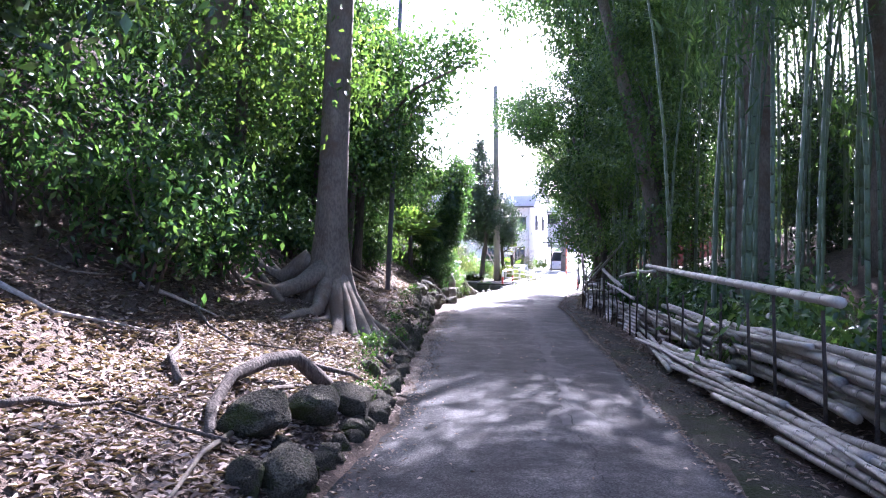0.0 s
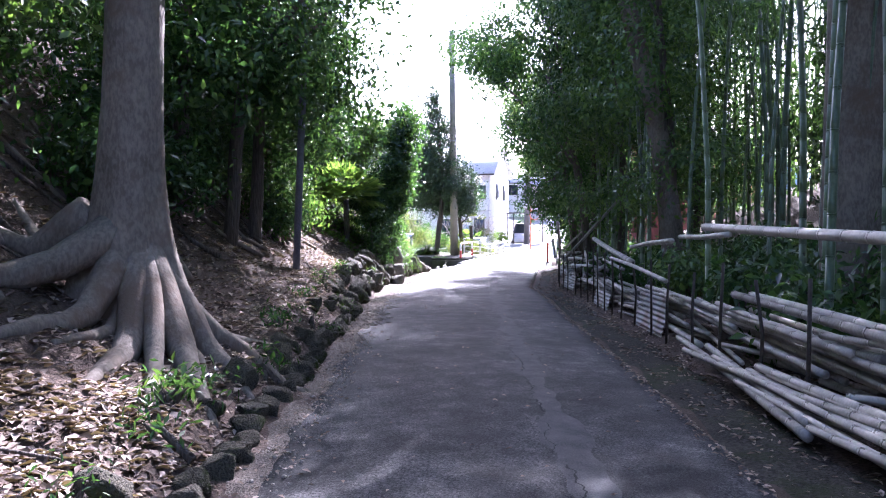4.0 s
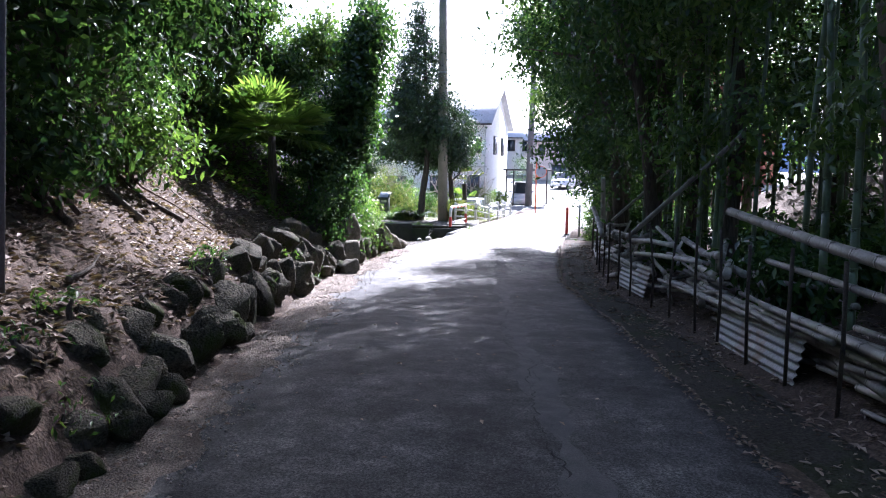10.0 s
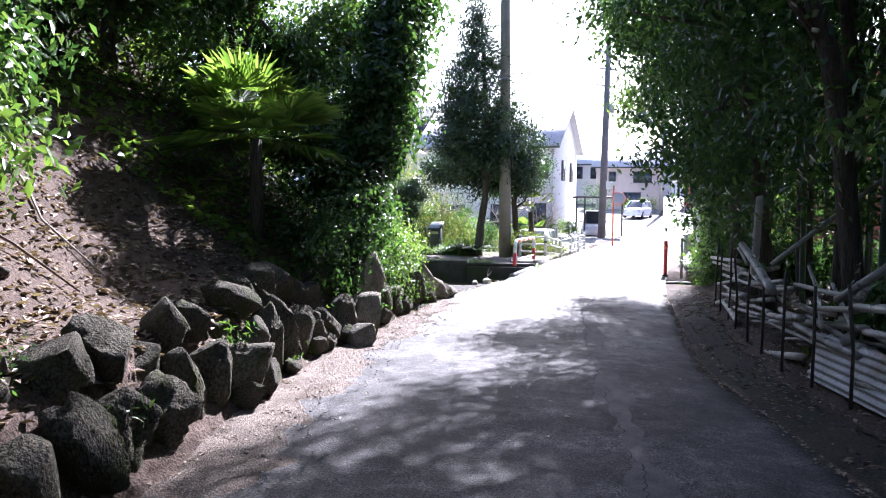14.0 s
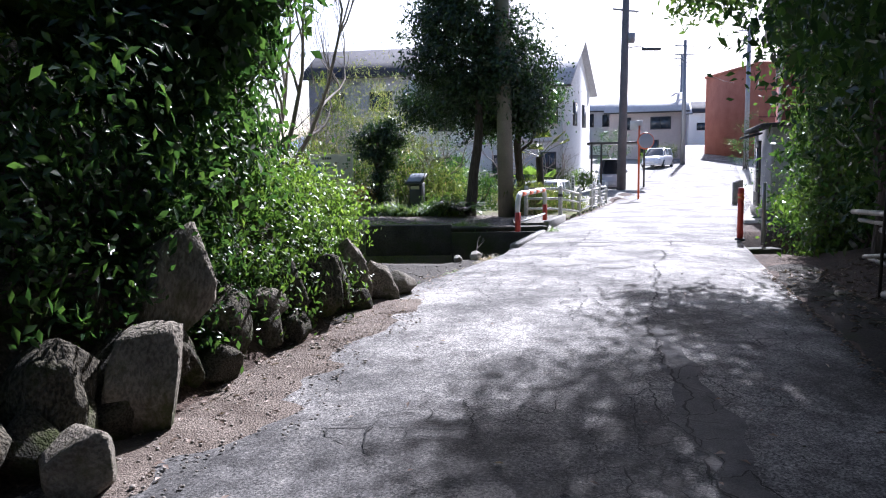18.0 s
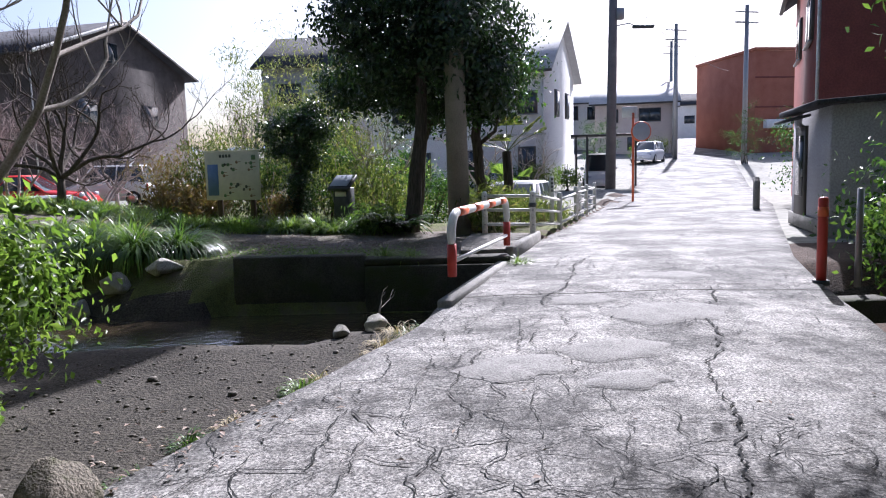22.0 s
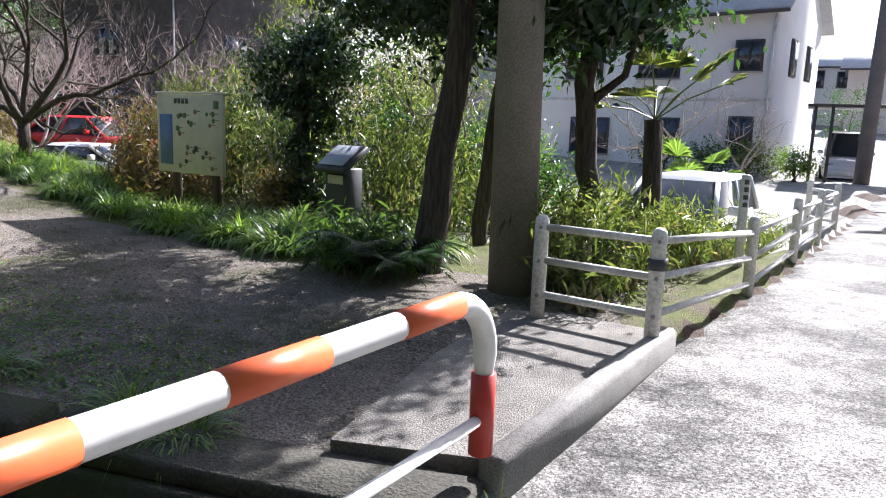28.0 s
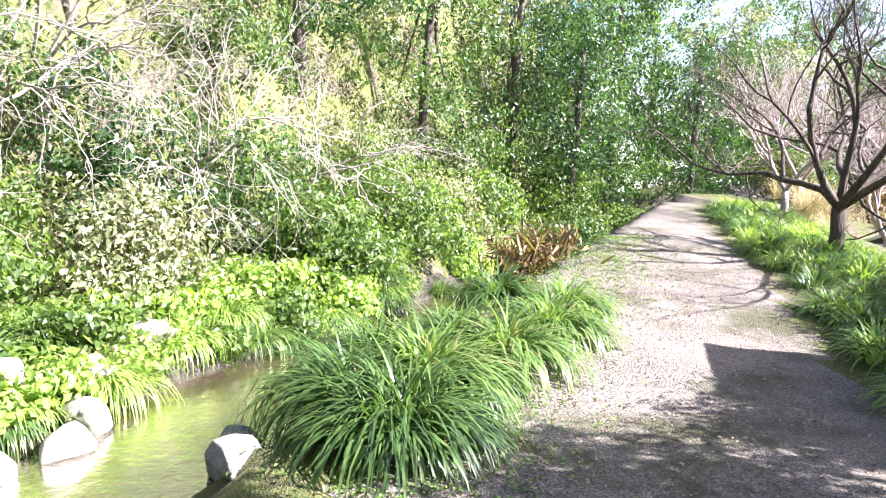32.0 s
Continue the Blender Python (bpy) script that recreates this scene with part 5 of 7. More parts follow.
def shrub(x, y, blobs, per, size, leaf, label, sigma=0.18, stems=5, z=None, name="shrub", bark=None, **kw):
    t = base(name, (x, y, gz1(x, y) if z is None else z), label, "shrub")
    for i in range(stems):
        b = blobs[i % len(blobs)]
        e = np.array(b[:3]) + rng.normal(size=3) * np.array(b[3:6]) * 0.35
        part("stem", Geo().add(*tube([(rng.normal() * 0.12, rng.normal() * 0.12, -0.1), (e[0] * 0.5, e[1] * 0.5, e[2] * 0.55), e], [0.03, 0.02, 0.008], 5)), bark or BARK_DARK, t)
    part("foliage", crown(blobs, per, size, sigma, **kw), leaf, t)
    return t


random.seed(11)
# the great tree with buttress roots
BX, BY = -1.8, 11.4
bz = gz1(BX, BY)
big = base("tree", (BX, BY, bz), "large smooth-barked tree with spreading buttress roots on the bank", "tree")
zz = np.array([-0.3, 0.0, 0.25, 0.5, 0.8, 1.2, 1.8, 3, 5, 8, 11])
rad = np.array([0.6, 0.5, 0.42, 0.36, 0.31, 0.27, 0.24, 0.225, 0.21, 0.18, 0.13])
a = np.arange(28) * 2 * np.pi / 28
flute = 1 + np.exp(-np.maximum(zz, 0) / 0.6)[:, None] * 0.35 * (np.cos(5 * a + 0.4) * 0.6 + np.cos(8 * a + 1) * 0.4)[None]
vx = np.stack([rad[:, None] * flute * np.cos(a), rad[:, None] * flute * np.sin(a), np.repeat(zz[:, None], 28, 1)], -1)
vx[..., 0] += 0.035 * zz[:, None]
part("trunk", Geo().add(vx, quads_grid(11, 28, True)), BARK, big, smooth=True)
for ang, ln, r0 in ((-75, 1.5, 0.17), (-50, 1.7, 0.16), (-25, 1.3, 0.14), (5, 1.4, 0.13), (-100, 1.5, 0.15), (-130, 1.6, 0.17), (-165, 1.5, 0.16), (35, 1.1, 0.12), (160, 1.2, 0.13), (-88, 1.0, 0.1), (-38, 1.0, 0.1), (-62, 2.0, 0.1)):
    c, s = math.cos(radians(ang)), math.sin(radians(ang))
    pt = []
    for u in np.linspace(0, 1, 9):
        dd = 0.16 + ln * u
        xx, yy = c * dd + 0.1 * math.sin(4 * u + ang), s * dd + 0.1 * math.cos(3 * u + ang)
        low = gz1(BX + xx, BY + yy) - bz
        pt.append((xx, yy, max(0.75 * (1 - u * 2.2), 0) ** 1.3 + low + 0.03 - 0.05 * u))
    part("root", Geo().add(*tube(pt, np.linspace(r0, 0.03, 9), 9, wobble=0.05)), BARK, big, smooth=True)
for s, e in (((0.3, 0, 7.5), (1.5, 1.5, 10)), ((0.3, 0, 8), (-1.6, 1, 10.5)), ((0.3, 0, 9), (0.8, -1.4, 11.5))):
    part("limb", Geo().add(*tube([s, (np.array(s) + e) / 2 + 0.1, e], [0.11, 0.08, 0.04], 8)), BARK, big, smooth=True)
part("crown", crown([(1.4, 1.6, 10.2, 2.2, 2.2, 1.3, 60), (-1.6, 1.0, 10.5, 2.2, 2.2, 1.4, 60), (0.8, -1.5, 11.5, 2, 2, 1.3, 50)], 55, 0.11, 0.35), LEAF_DARK, big)

# a leaning trunk higher up the bank
tree(-4.8, 11.9, [(0, 0, -0.3), (0.5, 0, 1.2), (1.0, 0, 2.3), (1.9, 0.05, 4.2), (3.2, 0.3, 7.2)], [0.26, 0.22, 0.2, 0.17, 0.1], [(3.2, 0.3, 8.0, 1.6, 1.6, 0.8, 50), (2.0, 0.8, 7.4, 1.2, 1.2, 0.7, 30)], 50, 0.12, LEAF_DARK, BARK, "smooth grey tree trunk leaning out from the bank", 2, 0.3, sides=14)
# evergreen trees up the bank: trunk, limbs, crowns of small leaves
for x, y, h, r, n, leaf in ((-4.7, 6.0, 6.2, 2.0, 80, LEAF_DEEP), (-6.5, 9.5, 7.5, 2.6, 90, LEAF_DEEP), (-3.6, 12.5, 6.5, 2.0, 90, LEAF_MID), (-5.5, 15.5, 8.0, 2.6, 100, LEAF_DARK), (-3.0, 16.8, 6.0, 1.9, 90, LEAF_DARK), (-4.5, 20.0, 7.5, 2.4, 100, LEAF_DARK),
                            (-2.6, 21.8, 5.2, 1.7, 90, LEAF_DARK), (-3.9, 24.6, 6.8, 2.2, 110, LEAF_MID), (-4.3, 26.8, 5.6, 1.8, 120, LEAF_DARK), (-3.9, 29.4, 5.2, 1.7, 120, LEAF_DARK), (-2.2, 18.8, 7.5, 1.8, 100, LEAF_DARK), (-6.5, 18.0, 5.0, 2.2, 100, LEAF_DARK), (-6.8, 12.0, 5.0, 2.2, 100, LEAF_DARK), (-6.0, 6.6, 4.0, 2.0, 90, LEAF_DARK), (-7.5, 22.5, 9, 3, 90, LEAF_MID), (-8.5, 14, 9, 3, 80, LEAF_DARK), (-8.5, 4.0, 8, 3, 80, LEAF_DARK), (-6.0, 28, 8, 2.6, 90, LEAF_MID)):
    k, n = h * 0.44, int(n * 0.7)
    blobs = [(0.2, 0, k + 0.6, r, r, r * 0.9, n), (0.5, -0.6, k - 0.8, r * 0.95, r * 0.95, 1.0, n // 2), (0.3, 0.3, k + r + 0.8, r * 0.7, r * 0.7, r * 0.7, n // 2), (0.9, 0.4, k - 0.1, r * 0.9, r * 0.8, 1.0, n // 2)]
    tree(x, y, [(0, 0, -0.2), (0.1, 0, h * 0.3), (0.2, 0.1, h * 0.65)], [0.13, 0.1, 0.06], blobs, 74, 0.125, leaf, BARK_DARK, "leafy dark evergreen tree on the wooded bank", 4, 0.3, wide=0.5)
tree(-2.3, 17.2, [(0, 0, -0.2), (0.2, 0, 2.5), (0.9, 0, 4.2)], [0.12, 0.1, 0.06], [(2.0, 0.0, 4.4, 0.8, 1.0, 0.6, 30), (1.0, -0.8, 4.9, 1.0, 1.0, 0.7, 36), (2.6, -1.2, 5.0, 0.8, 0.9, 0.5, 22), (0.3, 0.4, 3.6, 1.2, 1.2, 0.8, 40)], 56, 0.12, LEAF_DARK, BARK_DARK, "evergreen tree reaching a leafy branch over the lane", 4, 0.26)
# tall trees added for shade, their high crowns kept out of view
for x, y, h, dx, dy in ((-6.8, 3.0, 11.5, 5.0, 1.0), (-6.2, 7.8, 12, 5.0, 0.5), (7.2, 27.0, 13, -3.0, 0.3), (7.4, 30.0, 13.2, -3.6, 0), (7.8, 33.4, 13.6, -3.4, 0.5), (7.4, 5.2, 12, -5.0, 0.5), (8.2, 9.6, 12.5, -5.0, 1.5), (-4.2, -3, 11.5, 3, 0), (4.4, -1.5, 11.5, -2.5, 0)):
    tree(x, y, [(0, 0, -0.3), (dx * 0.05, 0, h * 0.4), (dx * 0.4, dy * 0.4, h * 0.85)], [0.14, 0.11, 0.07], [(dx, dy, h, 2.6, 2.6, 0.8, 70), (dx * 0.3, dy - 1.5, h - 0.4, 2.2, 2.2, 0.8, 50)], 50, 0.17, LEAF_DARK, BARK_DARK, "added tall thin tree with a high out-of-view canopy for shade", 2, 0.4, wide=0.5)
# dark evergreens added deep in the grove to darken the view behind the culms
for x, y, h in ((8.8, 4.0, 4.4), (10.2, 11.5, 4.8), (10.8, 20.0, 4.8)):
    tree(x, y, [(0, 0, -0.3), (0.1, 0, h * 0.4), (0.0, 0.1, h * 0.8)], [0.15, 0.12, 0.06], [(0, 0, h * 0.45, 1.2, 1.9, 1.2, 90), (0.2, 0.3, h * 0.8, 1.3, 1.9, 1.1, 90), (-0.1, -0.4, h * 0.2, 1.0, 1.8, 0.9, 60)], 60, 0.13, LEAF_DEEP, BARK_DARK, "dark evergreen tree added as backing deep in the bamboo grove", 4, 0.28, wide=0.5)
# trees leaning over the lane from the grove
for x, y, blobs in ((6.2, 26.2, [(-2.6, 0, 6.4, 1.5, 1.6, 1.1, 60), (-1.6, -1.6, 4.4, 1.0, 1.2, 0.9, 30), (-1.0, 0.5, 8.0, 1.6, 1.6, 1.1, 50)]), (6.6, 29.4, [(-3.0, 0, 7.4, 1.6, 1.7, 1.1, 80), (-1.9, 0.2, 4.7, 1.0, 1.2, 0.9, 40), (-1.2, 0, 2.6, 0.8, 1.2, 0.9, 36)]), (7.6, 33.0, [(-1.5, 0.2, 4.6, 0.8, 1.0, 0.8, 34), (-2.4, -0.6, 6.6, 1.2, 1.3, 1.0, 50), (-3.5, -1.4, 7.7, 1.1, 1.3, 0.8, 60), (-0.6, -0.2, 3.0, 0.7, 0.9, 0.7, 40)]), (8.3, 35.7, [(-1.9, -0.2, 5.3, 1.0, 1.1, 0.8, 44), (-2.2, -1.6, 6.7, 1.2, 1.2, 0.9, 54), (-1.0, 0.3, 6.3, 1.1, 1.1, 0.8, 60), (-2.5, -0.4, 7.2, 1.1, 1.1, 0.8, 60)])):
    tree(x, y, [(0, 0, -0.3), (-0.4, 0, 3), (-1.4, 0, 6)], [0.13, 0.11, 0.06], blobs, 60, 0.12, LEAF_DARK if y < 33 else LEAF_MID, BARK_DARK, "evergreen tree leaning over the lane", 3, 0.28)
tree(-0.6, 29.8, [(0, 0, -0.2), (0.3, -0.05, 1.4), (0.8, -0.1, 3.0)], [0.11, 0.09, 0.05], [(0.95, -0.2, 2.3, 0.45, 0.75, 0.6, 50), (1.05, -0.1, 3.1, 0.45, 0.85, 0.7, 64), (1.15, 0.1, 4.0, 0.45, 0.8, 0.8, 64), (1.3, 0.5, 4.9, 0.45, 0.6, 0.6, 40), (0.4, -0.4, 1.9, 0.4, 0.6, 0.45, 30)], 62, 0.125, LEAF_DARK, BARK_DARK, "dark camellia-like evergreen leaning over the boulder wall", 5, 0.2, z=0.35, wide=0.5)
tree(-2.3, 30.2, [(0, 0, -0.2), (0.1, 0, 2.0), (0.5, 0.1, 4.8)], [0.14, 0.11, 0.06], [(-0.1, -0.3, 3.0, 0.9, 0.9, 0.9, 60), (0.0, 0.2, 5.0, 0.9, 0.9, 0.9, 70), (-0.8, -1.2, 4.2, 1.0, 1.0, 1.0, 60), (0.9, 1.1, 3.4, 0.8, 0.7, 0.8, 60), (-0.6, 0.6, 6.0, 1.0, 0.9, 0.8, 60), (1.2, 1.8, 4.1, 0.9, 0.7, 0.8, 60), (2.0, 1.7, 4.4, 0.7, 0.6, 0.7, 50)], 60, 0.125, LEAF_MID, BARK_DARK, "dense dark evergreen above the fan palm", 5, 0.22, z=0.6, wide=0.5)
# extra tree put here to keep sun off the bank
tree(-2.7, 23.2, [(0, 0, -0.2), (0.1, 0, 1.8), (0.3, 0.1, 4.2)], [0.13, 0.1, 0.06], [(0.3, 0, 3.4, 1.3, 1.4, 0.9, 60), (1.1, 0.3, 4.2, 1.1, 1.2, 0.8, 60), (0.4, 0.2, 5.2, 1.2, 1.2, 0.9, 60)], 62, 0.12, LEAF_DARK, BARK_DARK, "dark evergreen tree added to shade the bank", 4, 0.25, wide=0.5)
# low shrubs and saplings over the bank
for x, y, r, leaf in ((-3.3, 8.2, 0.8, LEAF_DARK), (-3.0, 9.8, 0.6, LEAF_DARK), (-3.9, 8.8, 0.95, LEAF_DARK), (-4.4, 7.4, 1.0, LEAF_DARK), (-4.6, 10.2, 1.0, LEAF_DARK), (-3.9, 12.6, 0.9, LEAF_DARK), (-4.4, 14.2, 1.0, LEAF_DARK), (-3.8, 16.2, 0.95, LEAF_DARK), (-4.2, 18.0, 1.0, LEAF_DARK), (-3.4, 20.2, 0.9, LEAF_DARK), (-3.2, 22.2, 0.9, LEAF_DARK), (-2.9, 24.2, 0.9, LEAF_DARK), (-3.4, 10.4, 0.6, LEAF_DARK), (-3.6, 15.5, 0.6, LEAF_DARK), (-3.2, 19.5, 0.6, LEAF_MID), (-2.3, 23.4, 0.6, LEAF_MID), (-2.9, 13.4, 0.45, LEAF_DARK), (-2.8, 15.4, 0.5, LEAF_DARK), (-2.2, 20.4, 0.5, LEAF_DARK), (-3.8, 2.0, 0.9, LEAF_DARK)):
    r *= 1.15
    shrub(x, y, [(0, 0, r * 1.2, r, r, r, 34), (0.3, -0.2, r * 0.7, r * 0.8, r * 0.8, r * 0.5, 18)], 42, 0.11, leaf, "dark leafy shrub growing on the bank", 0.2)
# bright bush spilling over the boulders
shrub(-0.2, 31.9, [(0.1, 0, 0.72, 0.65, 1.0, 0.45, 76), (0.5, 0.5, 0.55, 0.45, 0.8, 0.42, 60), (0.45, -0.6, 0.4, 0.35, 0.6, 0.4, 46), (0.65, 1.0, 0.36, 0.32, 0.42, 0.34, 30)], 90, 0.064, LEAF_BRIGHT, "bright green bush spilling over the boulders by the stream", 0.16, 8)
shrub(-0.7, 29.9, [(0.0, 0, 1.3, 0.8, 1.2, 0.9, 80), (0.6, 0.0, 0.8, 0.5, 1.1, 0.8, 70), (0.85, -0.4, 0.2, 0.3, 1.0, 0.4, 50), (0.3, 1.0, 2.1, 0.8, 0.8, 0.6, 50)], 60, 0.1, LEAF_DARK, "dark evergreen bush hanging over the boulder wall", 0.18, 8)
# nearer creepers get the darker leaf to stand in for the wall's shade
shrub(-0.3, 28.4, [(0.1, 0, 0.9, 0.8, 1.3, 0.8, 50), (0.5, 0.5, 0.3, 0.35, 0.9, 0.5, 30)], 36, 0.08, LEAF_DARK, "trailing green creeper hanging over the boulder wall", 0.16, 6)
for x, y in ((0.0, 27.6), (0.25, 29.2), (0.1, 28.4), (0.5, 30.2)):
    shrub(x - 0.25, y, [(0.05, 0, 0.55, 0.35, 0.75, 0.4, 26), (0.3, 0, 0.05, 0.16, 0.6, 0.4, 18)], 44, 0.07, LEAF_MID if y > 29 else LEAF_DARK, "creeper trailing over the dark boulder wall", 0.13, 4)
for x, y, h in ((0.3, 28.9, 0.9), (0.45, 29.5, 0.9), (0.6, 30.1, 0.85), (0.75, 30.6, 0.7), (0.2, 29.9, 1.3), (0.1, 28.6, 1.2)):
    shrub(x, y, [(0, 0, h * 0.55, 0.26, 0.42, h * 0.45, 40), (0.12, 0, h * 0.2, 0.18, 0.4, h * 0.25, 20)], 56, 0.055, LEAF_DARK if y < 29.4 else LEAF_MID, "small-leaved creeper covering the boulder wall", 0.1, 5, z=float(road_z(y)) + 0.1)
shrub(-2.6, 30.6, [(-0.2, 0, 2.4, 1.2, 1.5, 1.0, 80), (0.8, 0.5, 1.4, 0.6, 0.8, 0.6, 50)], 60, 0.115, LEAF_DARK, "tall dark evergreen bush above the stream", 0.25, 6)


random.seed(15)
for i in range(26):
    y = random.uniform(7, 26)
    x = float(edge_l(y)) - random.uniform(0.25, 0.8)
    shrub(x, y, [(0, 0, 0.1, 0.16, 0.18, 0.08, 5)], 14, random.choice((0.05, 0.08)), random.choice((LEAF_MID, LEAF_DARK, LEAF_DARK)), "small fern and ivy tuft between the wall stones", 0.08, 2, wide=0.3)
# ---------- fan palms ----------
def fan_palm(x, y, h, n, label, r=0.6, z=None, leaf=None):
    t = base("palm", (x, y, gz1(x, y) if z is None else z), label, "palm")
    part("trunk", Geo().add(*tube([(0, 0, -0.1), (0.02, 0, h * 0.5), (0, 0.03, h)], [0.09, 0.1, 0.08], 9, wobble=0.12)), BARK_DARK, t)
    for i in range(n):
        az, el = i * 2.4 + rng.normal() * 0.2, rng.uniform(-0.25, 1.15)
        d = np.array([math.cos(az) * math.cos(el), math.sin(az) * math.cos(el), math.sin(el)])
        tip = np.array([0, 0, h]) + d * rng.uniform(0.45, 0.75)
        g = Geo()
        g.add(*tube([(0, 0, h), (np.array([0, 0, h]) + tip) / 2 + (0, 0, 0.04), tip], 0.008, 4, cap=False))
        side = unit(np.cross(d, (0, 0, 1.0)))
        up = np.cross(side, d)
        for s in np.linspace(-1.35, 1.35, 19):
            w = unit(d * math.cos(s) + side * math.sin(s) + up * 0.12)
            ln = r * (1 - 0.16 * abs(s)) * rng.uniform(0.9, 1.05)
            e = tip + w * ln - (0, 0, 0.3 * ln * rng.uniform(0.3, 1.0))
            m = tip + w * ln * 0.6
            q = np.cross(w, up) * 0.022
            g.add([tip, m - q, e, m + q], [(0, 1, 2), (0, 2, 3)])
        part("frond", g, leaf or LEAF_BRIGHT, t)
    return t


fan_palm(-1.2, 28.1, 1.9, 34, "fan palm with bright pleated leaves on the bank", 0.72, z=0.6)
fan_palm(4.35, 43.9, 1.5, 9, "small fan palm behind the white fence", 0.32, leaf=LEAF_PALE)
fan_palm(4.9, 50.5, 0.9, 10, "fan palm in front of the white house", 0.5)

# tall thin steel pole on the bank
thing("steel_pole", Geo().add(*tube([(-1.34, 18.0, gz1(-1.34, 18) - 0.2), (-1.2, 18.0, 4), (-1.0, 18.0, 9.5)], 0.062, 12)), BLUE_POLE, "thin blue-grey steel pole standing on the bank", "pole", smooth=True)

# arched dead log and fallen branches
thing("dead_log", Geo().add(*tube([(-1.5, 4.6, gz1(-1.5, 4.6) + 0.02), (-1.7, 5.3, 0.66), (-1.72, 5.9, 0.8), (-1.55, 6.4, 0.85), (-1.36, 6.7, 0.84), (-1.18, 6.78, 0.66), (-1.08, 6.9, gz1(-1.08, 6.9) + 0.02)], [0.035, 0.045, 0.055, 0.065, 0.075, 0.075, 0.07], 10, wobble=0.1)), BARK_DARK, "arched dead branch lying on the leaf litter", "log", smooth=True)
random.seed(5)
for i in range(26):
    y = random.uniform(9, 22)
    x = float(edge_l(y)) - random.uniform(1.5, 2.6)
    a, ln = random.uniform(2.2, 3.6), random.uniform(1.4, 3.2)
    pts = [(x + math.cos(a) * ln * s, y + math.sin(a) * ln * s + 0.15 * random.gauss(0, 1)) for s in (0, 0.25, 0.5, 0.75, 1)]
    thing("exposed_root", Geo().add(*tube([(p, q, gz1(p, q) + 0.03) for p, q in pts], np.linspace(random.uniform(0.025, 0.05), 0.015, 5), 7, wobble=0.06)), random.choice([BARK_DARK, BARK]), "long exposed root or dead limb running down the bank", "root", "exposed roots", smooth=True)
for i in range(46):
    x, y = random.uniform(-6.5, -0.9), random.uniform(3, 26)
    x = min(x, float(edge_l(y)) - 0.7)
    a, ln = random.uniform(0, 6.28), random.uniform(0.5, 2.2)
    pts = [(x + math.cos(a) * ln * s + 0.06 * random.gauss(0, 1), y + math.sin(a) * ln * s + 0.06 * random.gauss(0, 1), 0) for s in (0, 0.3, 0.6, 1)]
    pts = [(min(p, float(edge_l(q)) - 0.45), q) for p, q, _ in pts]
    pts = [(p, q, gz1(p, q) + 0.03 + 0.05 * random.random()) for p, q in pts]
    thing("fallen_branch", Geo().add(*tube(pts, np.linspace(random.uniform(0.012, 0.04), 0.008, 4), 6)), random.choice([BARK_DARK, BARK, TWIG]), "thin fallen branch lying on the leaf litter", "branch", "fallen branches")

# leaf litter
n = 30000
y = np.where(rng.random(n) < 0.55, rng.uniform(1.0, 9.5, n), rng.uniform(9.5, 29, n))
x = edge_l(y) - 0.25 - np.abs(rng.normal(0, 2.2, n))
g = Geo()
leaves(g, np.stack([x, y, ground_z(x, y) + 0.02], 1), 0.085, np.tile((0, 0, 3.0), (n, 1)), droop=0.0, wide=0.5, fold=0.25)
n = 9000
y = rng.uniform(2.0, 33, n)
x = edge_r(y) + 0.15 + np.abs(rng.normal(0, 1.6, n))
leaves(g, np.stack([x, y, ground_z(x, y) + 0.03], 1), 0.08, np.tile((0, 0, 3.0), (n, 1)), droop=0.0, wide=0.3, fold=0.25)
n = 5000
y = rng.uniform(2.0, 33, n)
side = rng.random(n) < 0.6
x = np.where(side, edge_l(y) + rng.normal(-0.05, 0.2, n), edge_r(y) - np.abs(rng.normal(0, 0.05, n)))
far = rng.random(n) < 0.05
x = np.where(far, edge_l(y) + (edge_r(y) - edge_l(y)) * rng.random(n), x)
leaves(g, np.stack([x, y, np.maximum(road_top(x, y), ground_z(x, y)) + 0.014], 1), 0.045, np.tile((0, 0, 3.0), (n, 1)), droop=0.0, wide=0.5, fold=0.2)
thing("leaf_litter", g, LEAF_DEAD, "brown and pale dry leaves scattered over bank and lane edges", "leaf litter", kind="stuff")


# ---------- bamboo ----------
def culm_tube(pts, r0, r1, gap, sides=8):
    """A bamboo culm with swollen nodes."""
    p = np.array(pts, float)
    ln = np.r_[0, np.cumsum(np.linalg.norm(np.diff(p, axis=0), axis=1))]
    s, off = [], []
    for c in np.arange(0, ln[-1], gap):
        for d, o in ((0.0, 1.0), (0.35, 1.0), (gap - 0.05, 1.0), (gap - 0.025, 1.1), (gap - 0.012, 0.95)):
            if c + min(d, gap) < ln[-1]:
                s.append(c + min(d, gap))
                off.append(o)
    s = np.array(s)
    q = np.stack([np.interp(s, ln, p[:, i]) for i in range(3)], 1)
    return tube(q, (r0 + (r1 - r0) * s / ln[-1]) * np.array(off), sides)


def culm_points(h, lean, az):
    s = np.linspace(0, 1, 7)
    return np.stack([math.cos(az) * lean * s**2.2, math.sin(az) * lean * s**2.2, h * s - 0.15 * (s == 0)], 1)


